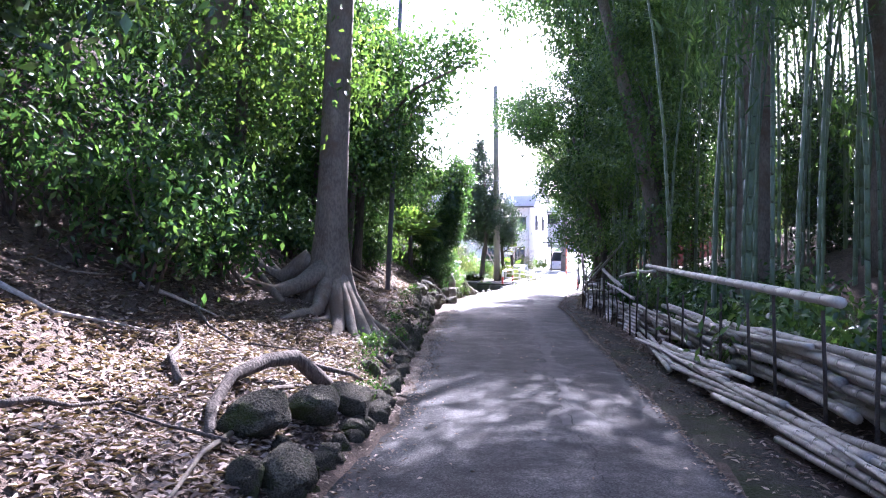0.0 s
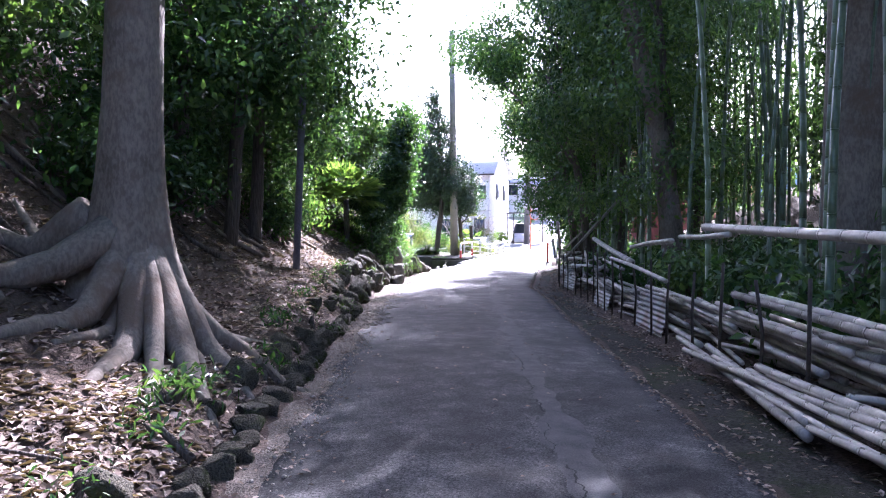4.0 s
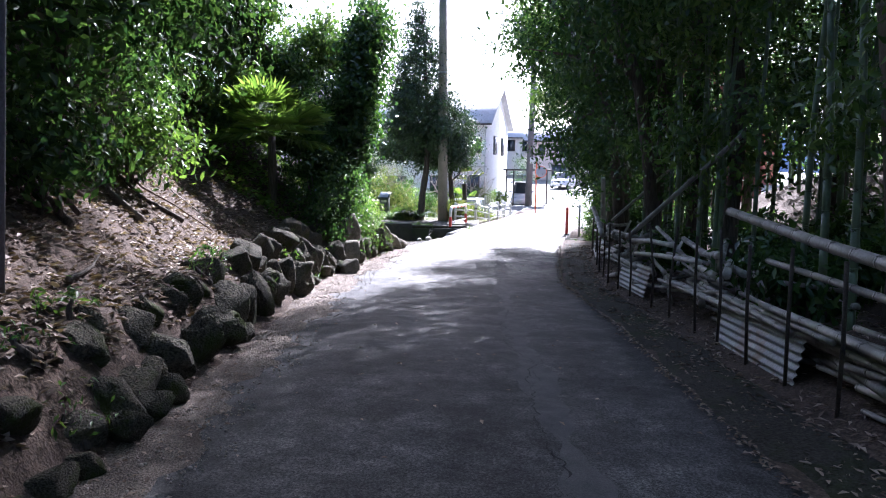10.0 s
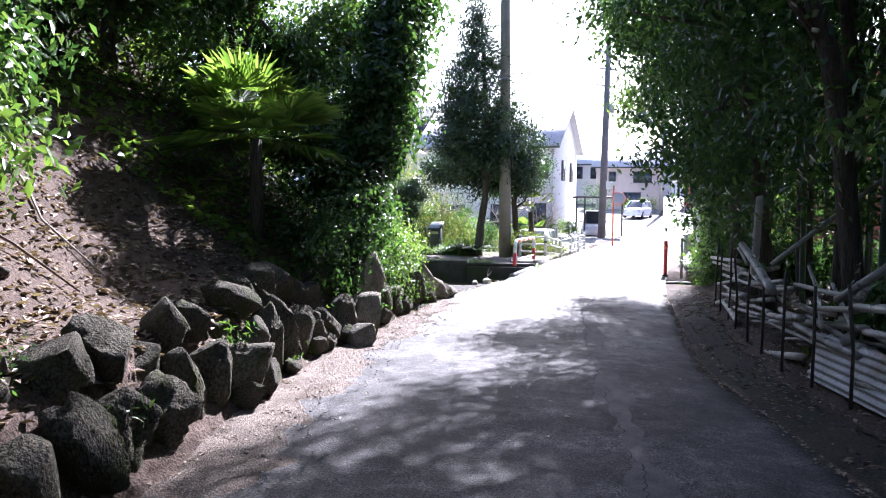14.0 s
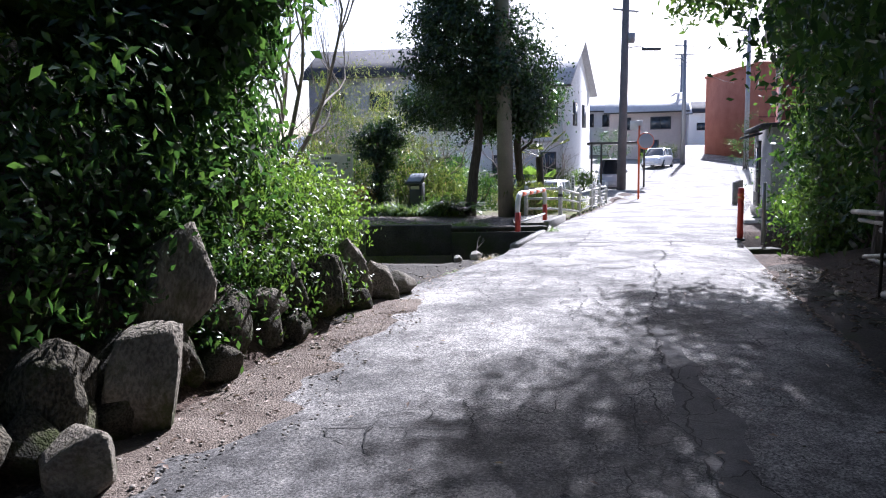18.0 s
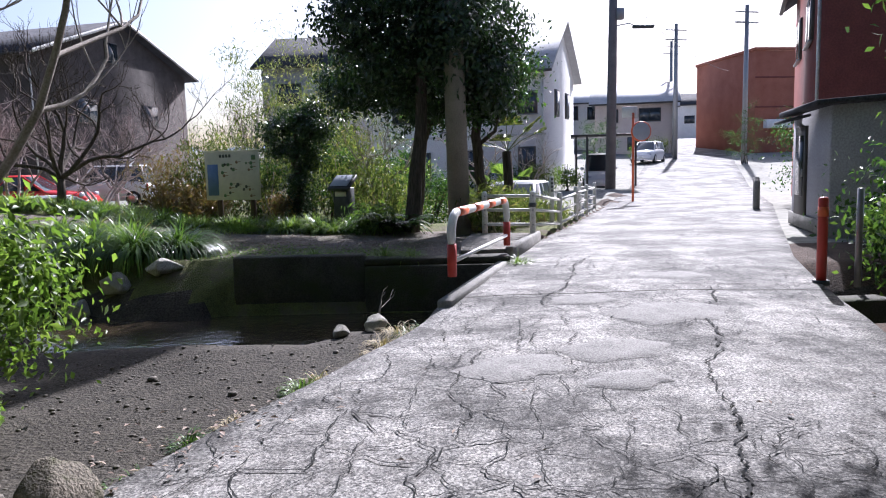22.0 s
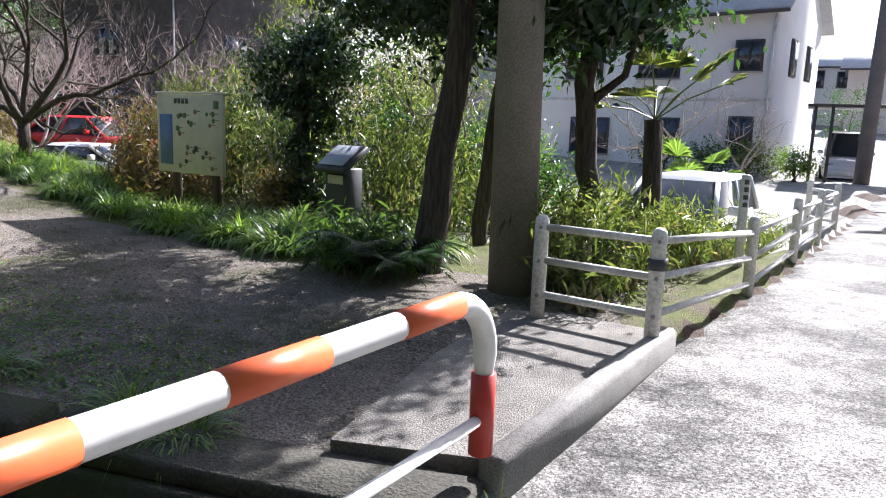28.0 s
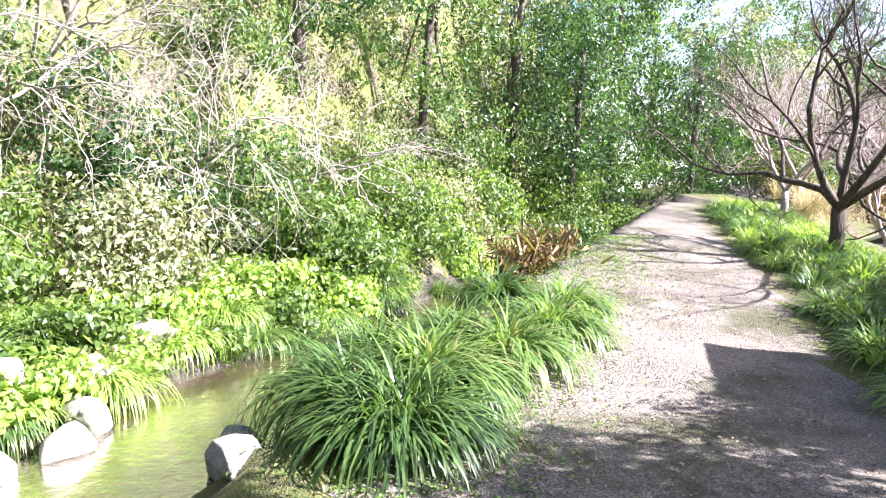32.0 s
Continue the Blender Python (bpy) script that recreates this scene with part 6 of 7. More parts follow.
CULMS = []
for k in range(6):
    h = 11 + 0.8 * k
    CULMS.append(Geo().add(*culm_tube(culm_points(h, 1.2 + 0.3 * k, 2.6 + k), 0.03 + 0.005 * k, 0.012, 0.36)).mesh("culm", CULM_GREEN, True))
SPRAYS = []
for k in range(4):
    g = crown([(0, 0, 0, 0.9, 0.9, 0.8, 34)], 26, 0.16, 0.26, wide=0.16, droop=1.0, fold=0.1)
    SPRAYS.append(g.mesh("foliage", LEAF_BAMBOO))
random.seed(21)
count = 0
for i in range(120):
    y = random.uniform(3.0, 34.0)
    d = 1.6 + abs(random.gauss(0, 3.6))
    x = float(edge_r(y)) + d
    if d > 9:
        continue
    k = random.randrange(6)
    cu = base("bamboo", pose(x, y, gz1(x, y), 0, 0, random.uniform(100, 260)) @ Matrix.Scale(random.uniform(0.85, 1.15), 4), "tall green bamboo culm in the grove", "bamboo", "bamboo grove")
    part("culm", CULMS[k], CULM_GREEN, cu)
    h = 11 + 0.8 * k
    for j in range(random.choice((1, 2, 2, 3))):
        zf = random.uniform(0.4, 1.0)
        pp = culm_points(h, 1.2 + 0.3 * k, 2.6 + k)
        c = [float(np.interp(zf, np.linspace(0, 1, 7), pp[:, q])) for q in range(3)]
        part("foliage", random.choice(SPRAYS), LEAF_BAMBOO, cu, at=pose(*c, 0, 0, random.uniform(0, 360)) @ Matrix.Scale(random.uniform(0.8, 1.4), 4))
# thick back of the grove
g = Geo()
for i in range(330):
    y = random.uniform(0, 36)
    x = float(edge_r(y)) + random.uniform(6, 22)
    p = culm_points(random.uniform(10, 14), random.uniform(0, 2.5), random.uniform(0, 6.28)) + (x, y, gz1(x, y))
    g.add(*tube(p, np.linspace(0.05, 0.015, 7), 5, cap=False))
thing("bamboo_thicket", g, CULM_GREEN, "dense far bamboo culms up the slope", "bamboo", kind="stuff")
g = crown([(float(edge_r(y)) + 9 + 3 * math.sin(y), y, 6.5 + 2.5 * math.sin(2.1 * y), 4, 3, 4, 60) for y in range(2, 36, 4)] + [(float(edge_r(y)) + 15, y, 6, 3, 3, 6, 50) for y in range(0, 36, 5)], 34, 0.22, 0.5, wide=0.18, droop=0.9)
# high bamboo tops added, mostly unseen, to shade the lane; lower leaves fill the grove
g2 = crown([b for y in np.arange(6, 37, 2.6) for b in ((float(edge_r(y)) + 1.6 + math.sin(y), y, 10.6 + math.sin(1.7 * y), 2.6, 1.8, 1.4, 64), (float(edge_r(y)) + 6.0, y + 1, 11.5, 3.0, 2.0, 2.0, 60), (float(edge_r(y)) + 7.5, y, 4.5, 2.2, 2.0, 2.6, 34))], 40, 0.24, 0.45, wide=0.3, droop=0.9)
thing("bamboo_canopy", g2, LEAF_BAMBOO, "bamboo foliage of the grove, its high canopy added to shade the lane", "bamboo", kind="stuff")
thing("bamboo_leaves", g, LEAF_BAMBOO, "feathery bamboo foliage filling the grove", "bamboo", kind="stuff")
# broadleaf masses that lean over the lane at the end of the grove
for x, y, h, r, n, leaf in ((6.5, 27.3, 8.6, 1.9, 120, LEAF_DARK), (7.0, 30.8, 8.2, 1.9, 120, LEAF_DARK), (6.2, 23.5, 8.2, 1.7, 100, LEAF_MID), (7.2, 32.6, 7.4, 1.5, 100, LEAF_DARK), (8.2, 34.8, 6.2, 1.05, 90, LEAF_MID), (5.9, 19.5, 8.4, 1.4, 60, LEAF_MID), (9.5, 29.5, 9, 2.2, 100, LEAF_DARK), (8.8, 25, 9, 2.2, 100, LEAF_DARK)):
    tree(x, y, [(0, 0, -0.2), (0.1, 0, h * 0.3), (-0.2, 0.1, h * 0.7)], [0.12, 0.1, 0.06], [(-0.2, 0, h * 0.55, r, r, r * 0.9, n), (-0.4, 0.2, h * 0.85, r * 0.9, r * 0.9, r, n), (0.2, -0.2, h * 0.27, r * 0.85, r * 0.85, 1.1, n // 2)], 66, 0.125, leaf, BARK_DARK, "leafy evergreen tree at the edge of the bamboo grove", 4, 0.3)
# stout trunks in the grove
for x, y, r, h, ln in ((5.9, 13.4, 0.33, 12, -0.1), (8.5, 13.5, 0.25, 12, -0.6), (6.2, 19.5, 0.2, 10, -2.2)):
    tree(x, y, [(0, 0, -0.3), (ln * 0.2, 0, h * 0.3), (ln, 0.2, h)], [r * 1.25, r, r * 0.6], [(ln, 0, h, 2.4, 2.4, 1.2, 60)], 50, 0.11, LEAF_DARK, BARK, "stout brown tree trunk among the bamboo", 2, 0.35, sides=14)

# ---------- the bamboo fence ----------
def fence_x(y):
    return float(edge_r(y)) + np.interp(y, [4, 12, 20, 30], [0.98, 0.85, 0.82, 0.8])


random.seed(8)
fy = 3.0
while fy < 32:
    x = fence_x(fy)
    z = gz1(x, fy)
    thing("fence_stake", Geo().add(*tube([(x, fy, z - 0.2), (x + random.uniform(-0.03, 0.03), fy, z + 0.5), (x + random.uniform(-0.05, 0.05), fy + random.uniform(-0.04, 0.04), z + random.uniform(0.95, 1.25))], 0.016, 7)), IRON, "thin dark rusty iron stake holding the bamboo fence", "stake", "stakes of the bamboo fence")
    fy += random.uniform(0.75, 1.15)


def dry_bamboo(a, b, r, label="dry pale bamboo pole piled along the fence", group="piled bamboo poles"):
    m = (np.array(a) + b) / 2 + (0, 0, random.uniform(-0.03, 0.03))
    return thing("bamboo_pole", Geo().add(*culm_tube([a, m, b], r, r * 0.85, 0.3, 8)), CULM_DRY, label, "bamboo pole", group, smooth=True)


for y_lo, y_hi, count, top, r_lo, r_hi in ((2.0, 8.5, 46, 0.75, 0.028, 0.05), (8.0, 14.0, 34, 0.6, 0.022, 0.04), (14.0, 20.5, 34, 0.5, 0.02, 0.038)):
    for i in range(count):
        y0, ln, lay = random.uniform(y_lo, y_hi), random.uniform(2.4, 4.6), random.random()
        lay2 = min(1.0, max(0.0, lay + random.uniform(-0.35, 0.2)))
        x0 = fence_x(y0) + 0.05 + random.uniform(0, 0.75) * (1.05 - lay)
        x1 = fence_x(y0 + ln) + 0.05 + random.uniform(0, 0.75) * (1.05 - lay2)
        dry_bamboo((x0, y0, gz1(x0, y0) + 0.04 + top * lay * random.uniform(0.7, 1)), (x1, y0 + ln, gz1(x1, y0 + ln) + 0.04 + top * lay2), random.uniform(r_lo, r_hi))
for i in range(26):
    y0, ln, lay = random.uniform(1.0, 10.5), random.uniform(2.4, 4.6), random.random()
    x0, x1 = fence_x(y0) - 0.04 - 0.3 * (1 - lay), fence_x(y0 + ln) - 0.04 - 0.3 * random.random()
    dry_bamboo((x0, y0, float(road_z(y0)) + 0.05 + 0.3 * lay), (x1, y0 + ln, float(road_z(y0 + ln)) + 0.05 + 0.25 * random.random()), random.uniform(0.022, 0.042), "dry bamboo pole lying at the foot of the fence")
for i in range(96):
    y0 = random.uniform(20.5, 30.2)
    ln = random.uniform(0.9, 3.0)
    lay = random.random()
    x0 = fence_x(y0) + 0.03 + random.uniform(0.0, 0.9) * (1.1 - lay)
    a = random.gauss(0.22, 0.22)
    za = gz1(x0, y0) + 0.06 + 0.85 * lay
    dry_bamboo((x0, y0, za), (max(x0 + ln * math.sin(a), fence_x(y0 + ln) + 0.02), y0 + ln * math.cos(a), za + random.uniform(-0.3, 0.22) * ln * 0.5), random.uniform(0.02, 0.05), "broken dry bamboo stick heaped on the fence", "heaped bamboo sticks")
for i in range(26):
    y0, d = random.uniform(5, 30), random.uniform(1.6, 4.5)
    x0, a, ln = float(edge_r(y0)) + d, random.uniform(0, 6.28), random.uniform(1.2, 3.2)
    x1, y1 = x0 + ln * math.cos(a) * 0.5, y0 + ln * math.sin(a)
    dry_bamboo((x0, y0, gz1(x0, y0) + 0.06), (x1, y1, gz1(x1, y1) + random.uniform(0.05, 0.5)), random.uniform(0.02, 0.04), "fallen dry bamboo lying in the grove", "fallen bamboo")
for a, b, r in (((2.98, 5.2, 1.5), (3.62, 12.6, 1.62), 0.045), ((3.5, 11.6, 1.55), (3.75, 13.4, 1.5), 0.03), ((3.7, 13.5, 1.45), (4.1, 16.3, 1.28), 0.035), ((3.75, 13.8, 0.95), (3.95, 16.8, 1.1), 0.03), ((4.15, 16.3, 1.05), (4.6, 20.2, 1.35), 0.05), ((4.2, 16.9, 0.9), (4.55, 19.4, 0.95), 0.03), ((5.05, 24.6, 0.75), (5.9, 22.6, 2.3), 0.04), ((5.55, 27.6, 0.75), (5.3, 26.9, 1.8), 0.05), ((5.6, 27.2, 0.9), (7.4, 25.2, 3.2), 0.03), ((5.0, 25.8, 0.7), (5.25, 27.4, 1.2), 0.05)):
    dry_bamboo(a, b, r, "pale dry bamboo rail tied along the fence top" if r > 0.04 else "slanting dry bamboo pole on the fence", "fence rails of bamboo")
# corrugated sheets leaning in the fence
for y0, ln, z0, h in ((14.6, 1.6, 0.0, 0.5), (18.6, 2.0, 0.0, 0.42), (23.6, 1.6, 0.05, 0.45)):
    u, w = np.linspace(0, ln, 9), np.linspace(0, h, 60)
    fx = np.array([fence_x(y0 + q) for q in u])
    zb = np.array([gz1(a + 0.05, y0 + q) for a, q in zip(fx, u)]) + z0
    front = np.stack([np.stack([fx + 0.03 + 0.25 * t + 0.012 * math.sin(t * 2 * math.pi / 0.07), y0 + u, zb + t], 1) for t in w], 0)
    rows = np.concatenate([front, front[::-1] + (0.004, 0, 0)], 0)
    thing("corrugated_sheet", Geo().add(rows, quads_grid(120, 9)), CORRUGATED, "weathered corrugated sheet leaning against the fence", "metal sheet", "corrugated sheets")
# undergrowth behind the fence
for i in range(44):
    y = random.uniform(4, 34)
    x = float(edge_r(y)) + random.uniform(1.4, 4.0)
    r = random.uniform(0.3, 0.6)
    shrub(x, y, [(0, 0, r * 0.8, r, r, r * 0.7, 20)], 34, 0.14, LEAF_DARK if i % 3 else LEAF_MID, "low dark undergrowth behind the bamboo fence", 0.2, 3, wide=0.42)
# unseen tree copies behind the start of the walk, added to block sky light
random.seed(77)
kinds = [o for o in bpy.data.objects if o.parent is None and o.name.startswith("tree")][1:9]
for i in range(16):
    o = random.choice(kinds)
    yy = random.uniform(-22, 0.5)
    xx = (float(edge_l(yy)) - random.uniform(2.5, 7)) if i % 2 else (float(edge_r(yy)) + random.uniform(3.0, 8))
    copy_thing(o, pose(xx, yy, gz1(xx, yy), 0, 0, random.uniform(0, 360)))

# ---------- the garden by the stream ----------
# the evergreen beside the concrete pole
tree(2.4, 42.5, [(0, 0, -0.2), (0.1, 0, 1.0), (0.26, 0.05, 2.4), (0.25, 0.1, 4.8), (0.0, 0.1, 8.2)], [0.175, 0.13, 0.11, 0.08, 0.03], [(0.6, 0.2, 3.3, 1.0, 1.1, 0.8, 70), (-0.4, 0.2, 3.3, 0.75, 0.9, 0.7, 54), (-1.25, 2.2, 3.0, 0.8, 0.8, 0.55, 50), (-0.7, 1.5, 2.9, 0.6, 0.6, 0.5, 34), (1.35, 0.2, 2.75, 0.65, 0.9, 0.65, 56), (1.2, 0.9, 3.4, 0.7, 0.8, 0.7, 44), (0.4, 0.8, 2.4, 0.8, 0.5, 0.35, 30), (0.0, 0.2, 4.6, 1.35, 1.3, 0.9, 110), (-0.8, 0.0, 4.9, 0.6, 0.8, 0.6, 40), (1.0, 0.1, 4.5, 0.75, 0.9, 0.6, 44), (1.7, 0.8, 3.9, 0.6, 0.7, 0.6, 36),
     (-0.1, 0.1, 5.7, 1.25, 1.2, 0.8, 84), (-0.1, 0.1, 6.7, 0.95, 0.9, 0.7, 54), (-0.15, 0.1, 7.6, 0.55, 0.55, 0.6, 30), (-0.1, 0.1, 8.3, 0.25, 0.25, 0.5, 12), (-0.9, -0.3, 3.9, 0.7, 0.8, 0.6, 44), (0.9, -0.4, 3.6, 0.7, 0.7, 0.6, 44)], 60, 0.115, LEAF_DEEP, BARK_DARK, "tall dark evergreen tree with a pointed crown beside the concrete pole", 10, 0.2, z=0.05)
tree(2.45, 44.3, [(0, 0, -0.2), (0.1, 0, 1.2), (0.35, 0.05, 3)], [0.1, 0.09, 0.06], [(0.3, 0, 3.3, 0.8, 0.8, 0.7, 44), (0.6, 0.2, 2.4, 0.5, 0.6, 0.4, 20)], 50, 0.1, LEAF_DARK, BARK_DARK, "slim dark evergreen tree behind the concrete pole", 3, 0.22, z=0.05)
tree(3.75, 43.3, [(0, 0, -0.4), (0.03, 0.02, 0.8), (-0.06, 0.0, 1.8), (0.1, 0.05, 3.0)], [0.13, 0.11, 0.1, 0.06], [(0.2, -0.2, 2.5, 0.6, 0.6, 0.4, 36), (0.6, 0.2, 3.1, 0.55, 0.55, 0.45, 30)], 52, 0.1, LEAF_DARK, BARK_DARK, "dark-trunked evergreen tree behind the concrete pole and fence", 4, 0.2)
# dark clipped tree behind the map board
tree(-0.25, 45.0, [(0, 0, -0.2), (0.08, 0, 0.9), (-0.02, 0.05, 1.6), (0.05, 0.05, 2.4)], [0.1, 0.085, 0.07, 0.03], [(0.1, 0, 2.35, 0.45, 0.45, 0.22, 34), (-0.35, 0, 2.1, 0.35, 0.35, 0.25, 24), (0.5, 0.0, 2.1, 0.45, 0.45, 0.3, 44), (0.0, 0, 1.7, 0.3, 0.3, 0.3, 24), (0.05, 0, 0.95, 0.2, 0.2, 0.7, 44), (-0.5, 0.1, 1.75, 0.25, 0.25, 0.2, 14), (0.2, 0.1, 1.5, 0.35, 0.3, 0.35, 34), (0.35, -0.1, 2.5, 0.3, 0.3, 0.25, 16), (0.1, 0.1, 0.35, 0.3, 0.3, 0.3, 24)], 44, 0.085, LEAF_DEEP, BARK_DARK, "small ragged dark evergreen tree with an ivy-clad trunk", 5, 0.12, z=0.05)
# willow-like pale shrubs and bamboo grass behind the boards
for x, y, r, h, leaf, n in ((-2.6, 46.5, 1.0, 1.3, LEAF_PALE, 60), (-1.2, 46.2, 0.9, 1.0, LEAF_PALE, 50), (0.6, 46.0, 1.0, 1.3, LEAF_PALE, 60), (1.6, 45.2, 0.8, 1.0, LEAF_PALE, 46), (-3.4, 47.0, 1.1, 1.0, LEAF_RUST, 50), (-2.2, 48.5, 1.3, 2.6, LEAF_PALE, 80), (0.2, 49.0, 1.4, 2.2, LEAF_PALE, 80), (-1.0, 51, 1.6, 3.2, LEAF_GREY, 90), (3.6, 46.6, 0.8, 0.8, LEAF_PALE, 40), (2.2, 47.0, 1.0, 1.1, LEAF_BRIGHT, 40)):
    shrub(x, y, [(0, 0, h, r, r, h * 0.75, n), (0.2, 0.1, h * 0.5, r * 0.9, r * 0.9, h * 0.5, n // 2)], 40, 0.12, leaf, "pale yellow-green shrub with thin leaves behind the boards", 0.22, 9, wide=0.2, droop=0.8, bark=TWIG)
for x, y, r, h, leaf in ((7.3, 62.2, 0.9, 0.7, LEAF_PALE), (6.0, 62.5, 0.8, 0.6, LEAF_MID), (4.4, 63.2, 0.9, 0.7, LEAF_DARK), (8.6, 61.8, 0.7, 0.6, LEAF_BRIGHT), (13.6, 50.3, 0.8, 1.5, LEAF_DARK), (22.9, 77.0, 1.5, 1.9, LEAF_DARK), (20.0, 86.5, 1.0, 0.8, LEAF_PALE), (18.0, 84.5, 0.9, 0.7, LEAF_BRIGHT), (12.5, 74, 1.2, 2.0, LEAF_DARK)):
    shrub(x, y, [(0, 0, h, r, r, h * 0.9, 40)], 40, 0.1, leaf, "rounded garden shrub in front of a house", 0.2, 4)
for x, y, r, h in ((-3.0, 47.6, 0.8, 0.9), (-1.6, 47.2, 0.7, 0.8), (0.2, 46.9, 0.8, 0.9), (1.4, 46.6, 0.7, 0.8), (2.6, 46.0, 0.6, 0.8), (-0.6, 48.6, 1.0, 1.4), (1.6, 48.4, 1.0, 1.3)):
    shrub(x, y, [(0, 0, h * 0.8, r, r, h * 0.8, 40), (0.3, -0.2, h * 1.5, r * 0.6, r * 0.6, h * 0.5, 20)], 44, 0.085, LEAF_DARK, "dark evergreen undergrowth filling the garden edge", 0.18, 6)
for x, y, r, h in ((-2.55, 44.9, 0.32, 0.42), (-3.1, 45.3, 0.4, 0.5), (-2.3, 45.5, 0.35, 0.55), (-3.7, 45.9, 0.4, 0.45), (-0.55, 44.9, 0.25, 0.35)):
    shrub(x, y, [(0, 0, h, r, r, h * 0.85, 34)], 34, 0.12, LEAF_RUST, "reddish brown and green twiggy bush beside the map board", 0.13, 8, wide=0.25, droop=0.3, bark=TWIG)
# bamboo grass along the white fence
random.seed(77)
for i in range(34):
    u = random.random() ** 1.3
    x, y = 3.9 + 2.2 * u + random.uniform(-0.45, 0.1), 41.6 + 5.6 * u + random.uniform(-0.1, 0.9)
    h = random.uniform(0.22, 0.4) if y > 42.6 else random.uniform(0.3, 0.5)
    shrub(x, y, [(0, 0, h, 0.28, 0.28, h * 0.8, 15)], 24, 0.15, LEAF_PALE, "bamboo grass growing against the white fence", 0.13, 6, wide=0.13, droop=0.6, bark=REED)


def grass_clump(x, y, r, n, length, mat, label, width=0.024, tall=0.9, z=None, name="grass_clump", group="grass clumps"):
    """A mound of arching blades."""
    c = base(name, (x, y, gz1(x, y) if z is None else z), label, "grass clump", group)
    g = Geo()
    a, q = rng.uniform(0, 2 * np.pi, n), r * 0.6 * np.sqrt(rng.random(n))
    foot = np.stack([q * np.cos(a), q * np.sin(a), 0 * q], 1)
    foot[:, 2] = np.maximum(0, 0.22 * r * (1 - (q / r) ** 2)) - 0.03
    lean = np.stack([np.cos(a), np.sin(a), 0 * a], 1) * (0.2 + tall * q / (r * 0.6))[:, None]
    groups = (a * (4 if n > 300 else 1) / (2 * np.pi)).astype(int)
    for k in range(groups.max() + 1):
        g = Geo()
        blades(g, foot[groups == k], length, width, lean[groups == k], 6, 2.3)
        part("tuft", g, mat, c)
    return c


for x, y, r, n, ln, mat in ((-0.98, 39.7, 0.66, 660, 0.6, BLADE_DARK), (-1.48, 39.4, 0.6, 560, 0.58, BLADE_DARK), (-1.75, 39.95, 0.66, 640, 0.6, BLADE), (-2.25, 39.6, 0.55, 440, 0.56, BLADE_DARK), (-2.3, 40.6, 0.6, 520, 0.5, BLADE), (-2.95, 41.15, 0.6, 500, 0.48, BLADE), (-3.7, 41.5, 0.5, 400, 0.45, BLADE), (-2.7, 40.3, 0.45, 340, 0.5, BLADE_DARK), (-2.75, 39.55, 0.55, 460, 0.52, BLADE), (-3.45, 40.2, 0.55, 460, 0.5, BLADE), (-4.2, 40.9, 0.45, 340, 0.48, BLADE_DARK), (-7.2, 42.2, 0.45, 420, 0.6, BLADE_DARK), (-6.3, 42.1, 0.45, 400, 0.6, REED)):
    grass_clump(x, y, r, n, ln, mat, "arching lily-turf clump of long green blades by the path" if mat is not REED else "withered brown leafy clump beside the path")
shrub(-6.9, 42.0, [(0, 0, 0.6, 0.8, 0.6, 0.5, 34), (0.5, 0.1, 0.4, 0.5, 0.5, 0.35, 18)], 34, 0.3, LEAF_RUST, "withered clump of long brown and green leaves", 0.2, 4, wide=0.16, droop=0.8)
# beds of upright leaves along the path
random.seed(3)
for i in range(175):
    u = random.random() ** 1.3
    x = 2.2 - 14.5 * u
    y0 = np.interp(x, [-13, -8, -5, -2, 0, 2.2], [47.6, 45.75, 44.85, 43.9, 43.0, 42.3])
    y = float(y0) + random.uniform(-0.15, 1.3)
    if (abs(x + 1.42) < 0.75 and y > 44.1) or abs(x - 0.85) < 0.3 and abs(y - 43.75) < 0.35:
        continue
    grass_clump(x, y, random.uniform(0.25, 0.4), 150, random.uniform(0.3, 0.42), random.choice((BLADE_LIME, BLADE, BLADE_DARK)), "clump of upright bright green leaves edging the path", 0.022, 0.5, name="leaf_clump", group="leaf clumps edging the path")
# dark fern with arching fronds at the foot of the tree
for fx, fy, size in ((2.0, 42.15, 1.15), (1.75, 42.35, 1.0), (2.3, 41.95, 0.9)):
    fern = base("fern", (fx, fy, gz1(fx, fy)), "dark green fern with arching fronds at the foot of the tree", "fern", "ferns")
    for i in range(18):
        az, ln = i * 2.4 + fx, rng.uniform(0.5, 0.75) * size
        d = np.array([math.cos(az), math.sin(az), 0])
        side = np.array([-d[1], d[0], 0])
        g = Geo()
        rise = rng.uniform(0.7, 1.3)
        line = [d * ln * u + (0, 0, 0.1 + rise * u * ln - 0.85 * u * u * ln) for u in np.linspace(0, 1, 9)]
        g.add(*tube(line, np.linspace(0.006, 0.002, 9), 4, cap=False))
        for u in np.linspace(0.12, 0.98, 24):
            c = d * ln * u + (0, 0, 0.1 + rise * u * ln - 0.85 * u * u * ln)
            w = 0.17 * size * math.sin(math.pi * min(1, u * 0.85 + 0.15))
            for q in (-1, 1):
                e = c + side * q * w + d * 0.04 - (0, 0, 0.03)
                g.add([c - d * 0.012, e, c + d * 0.014], [(0, 1, 2)])
        part("frond", g, LEAF_DARK, fern)
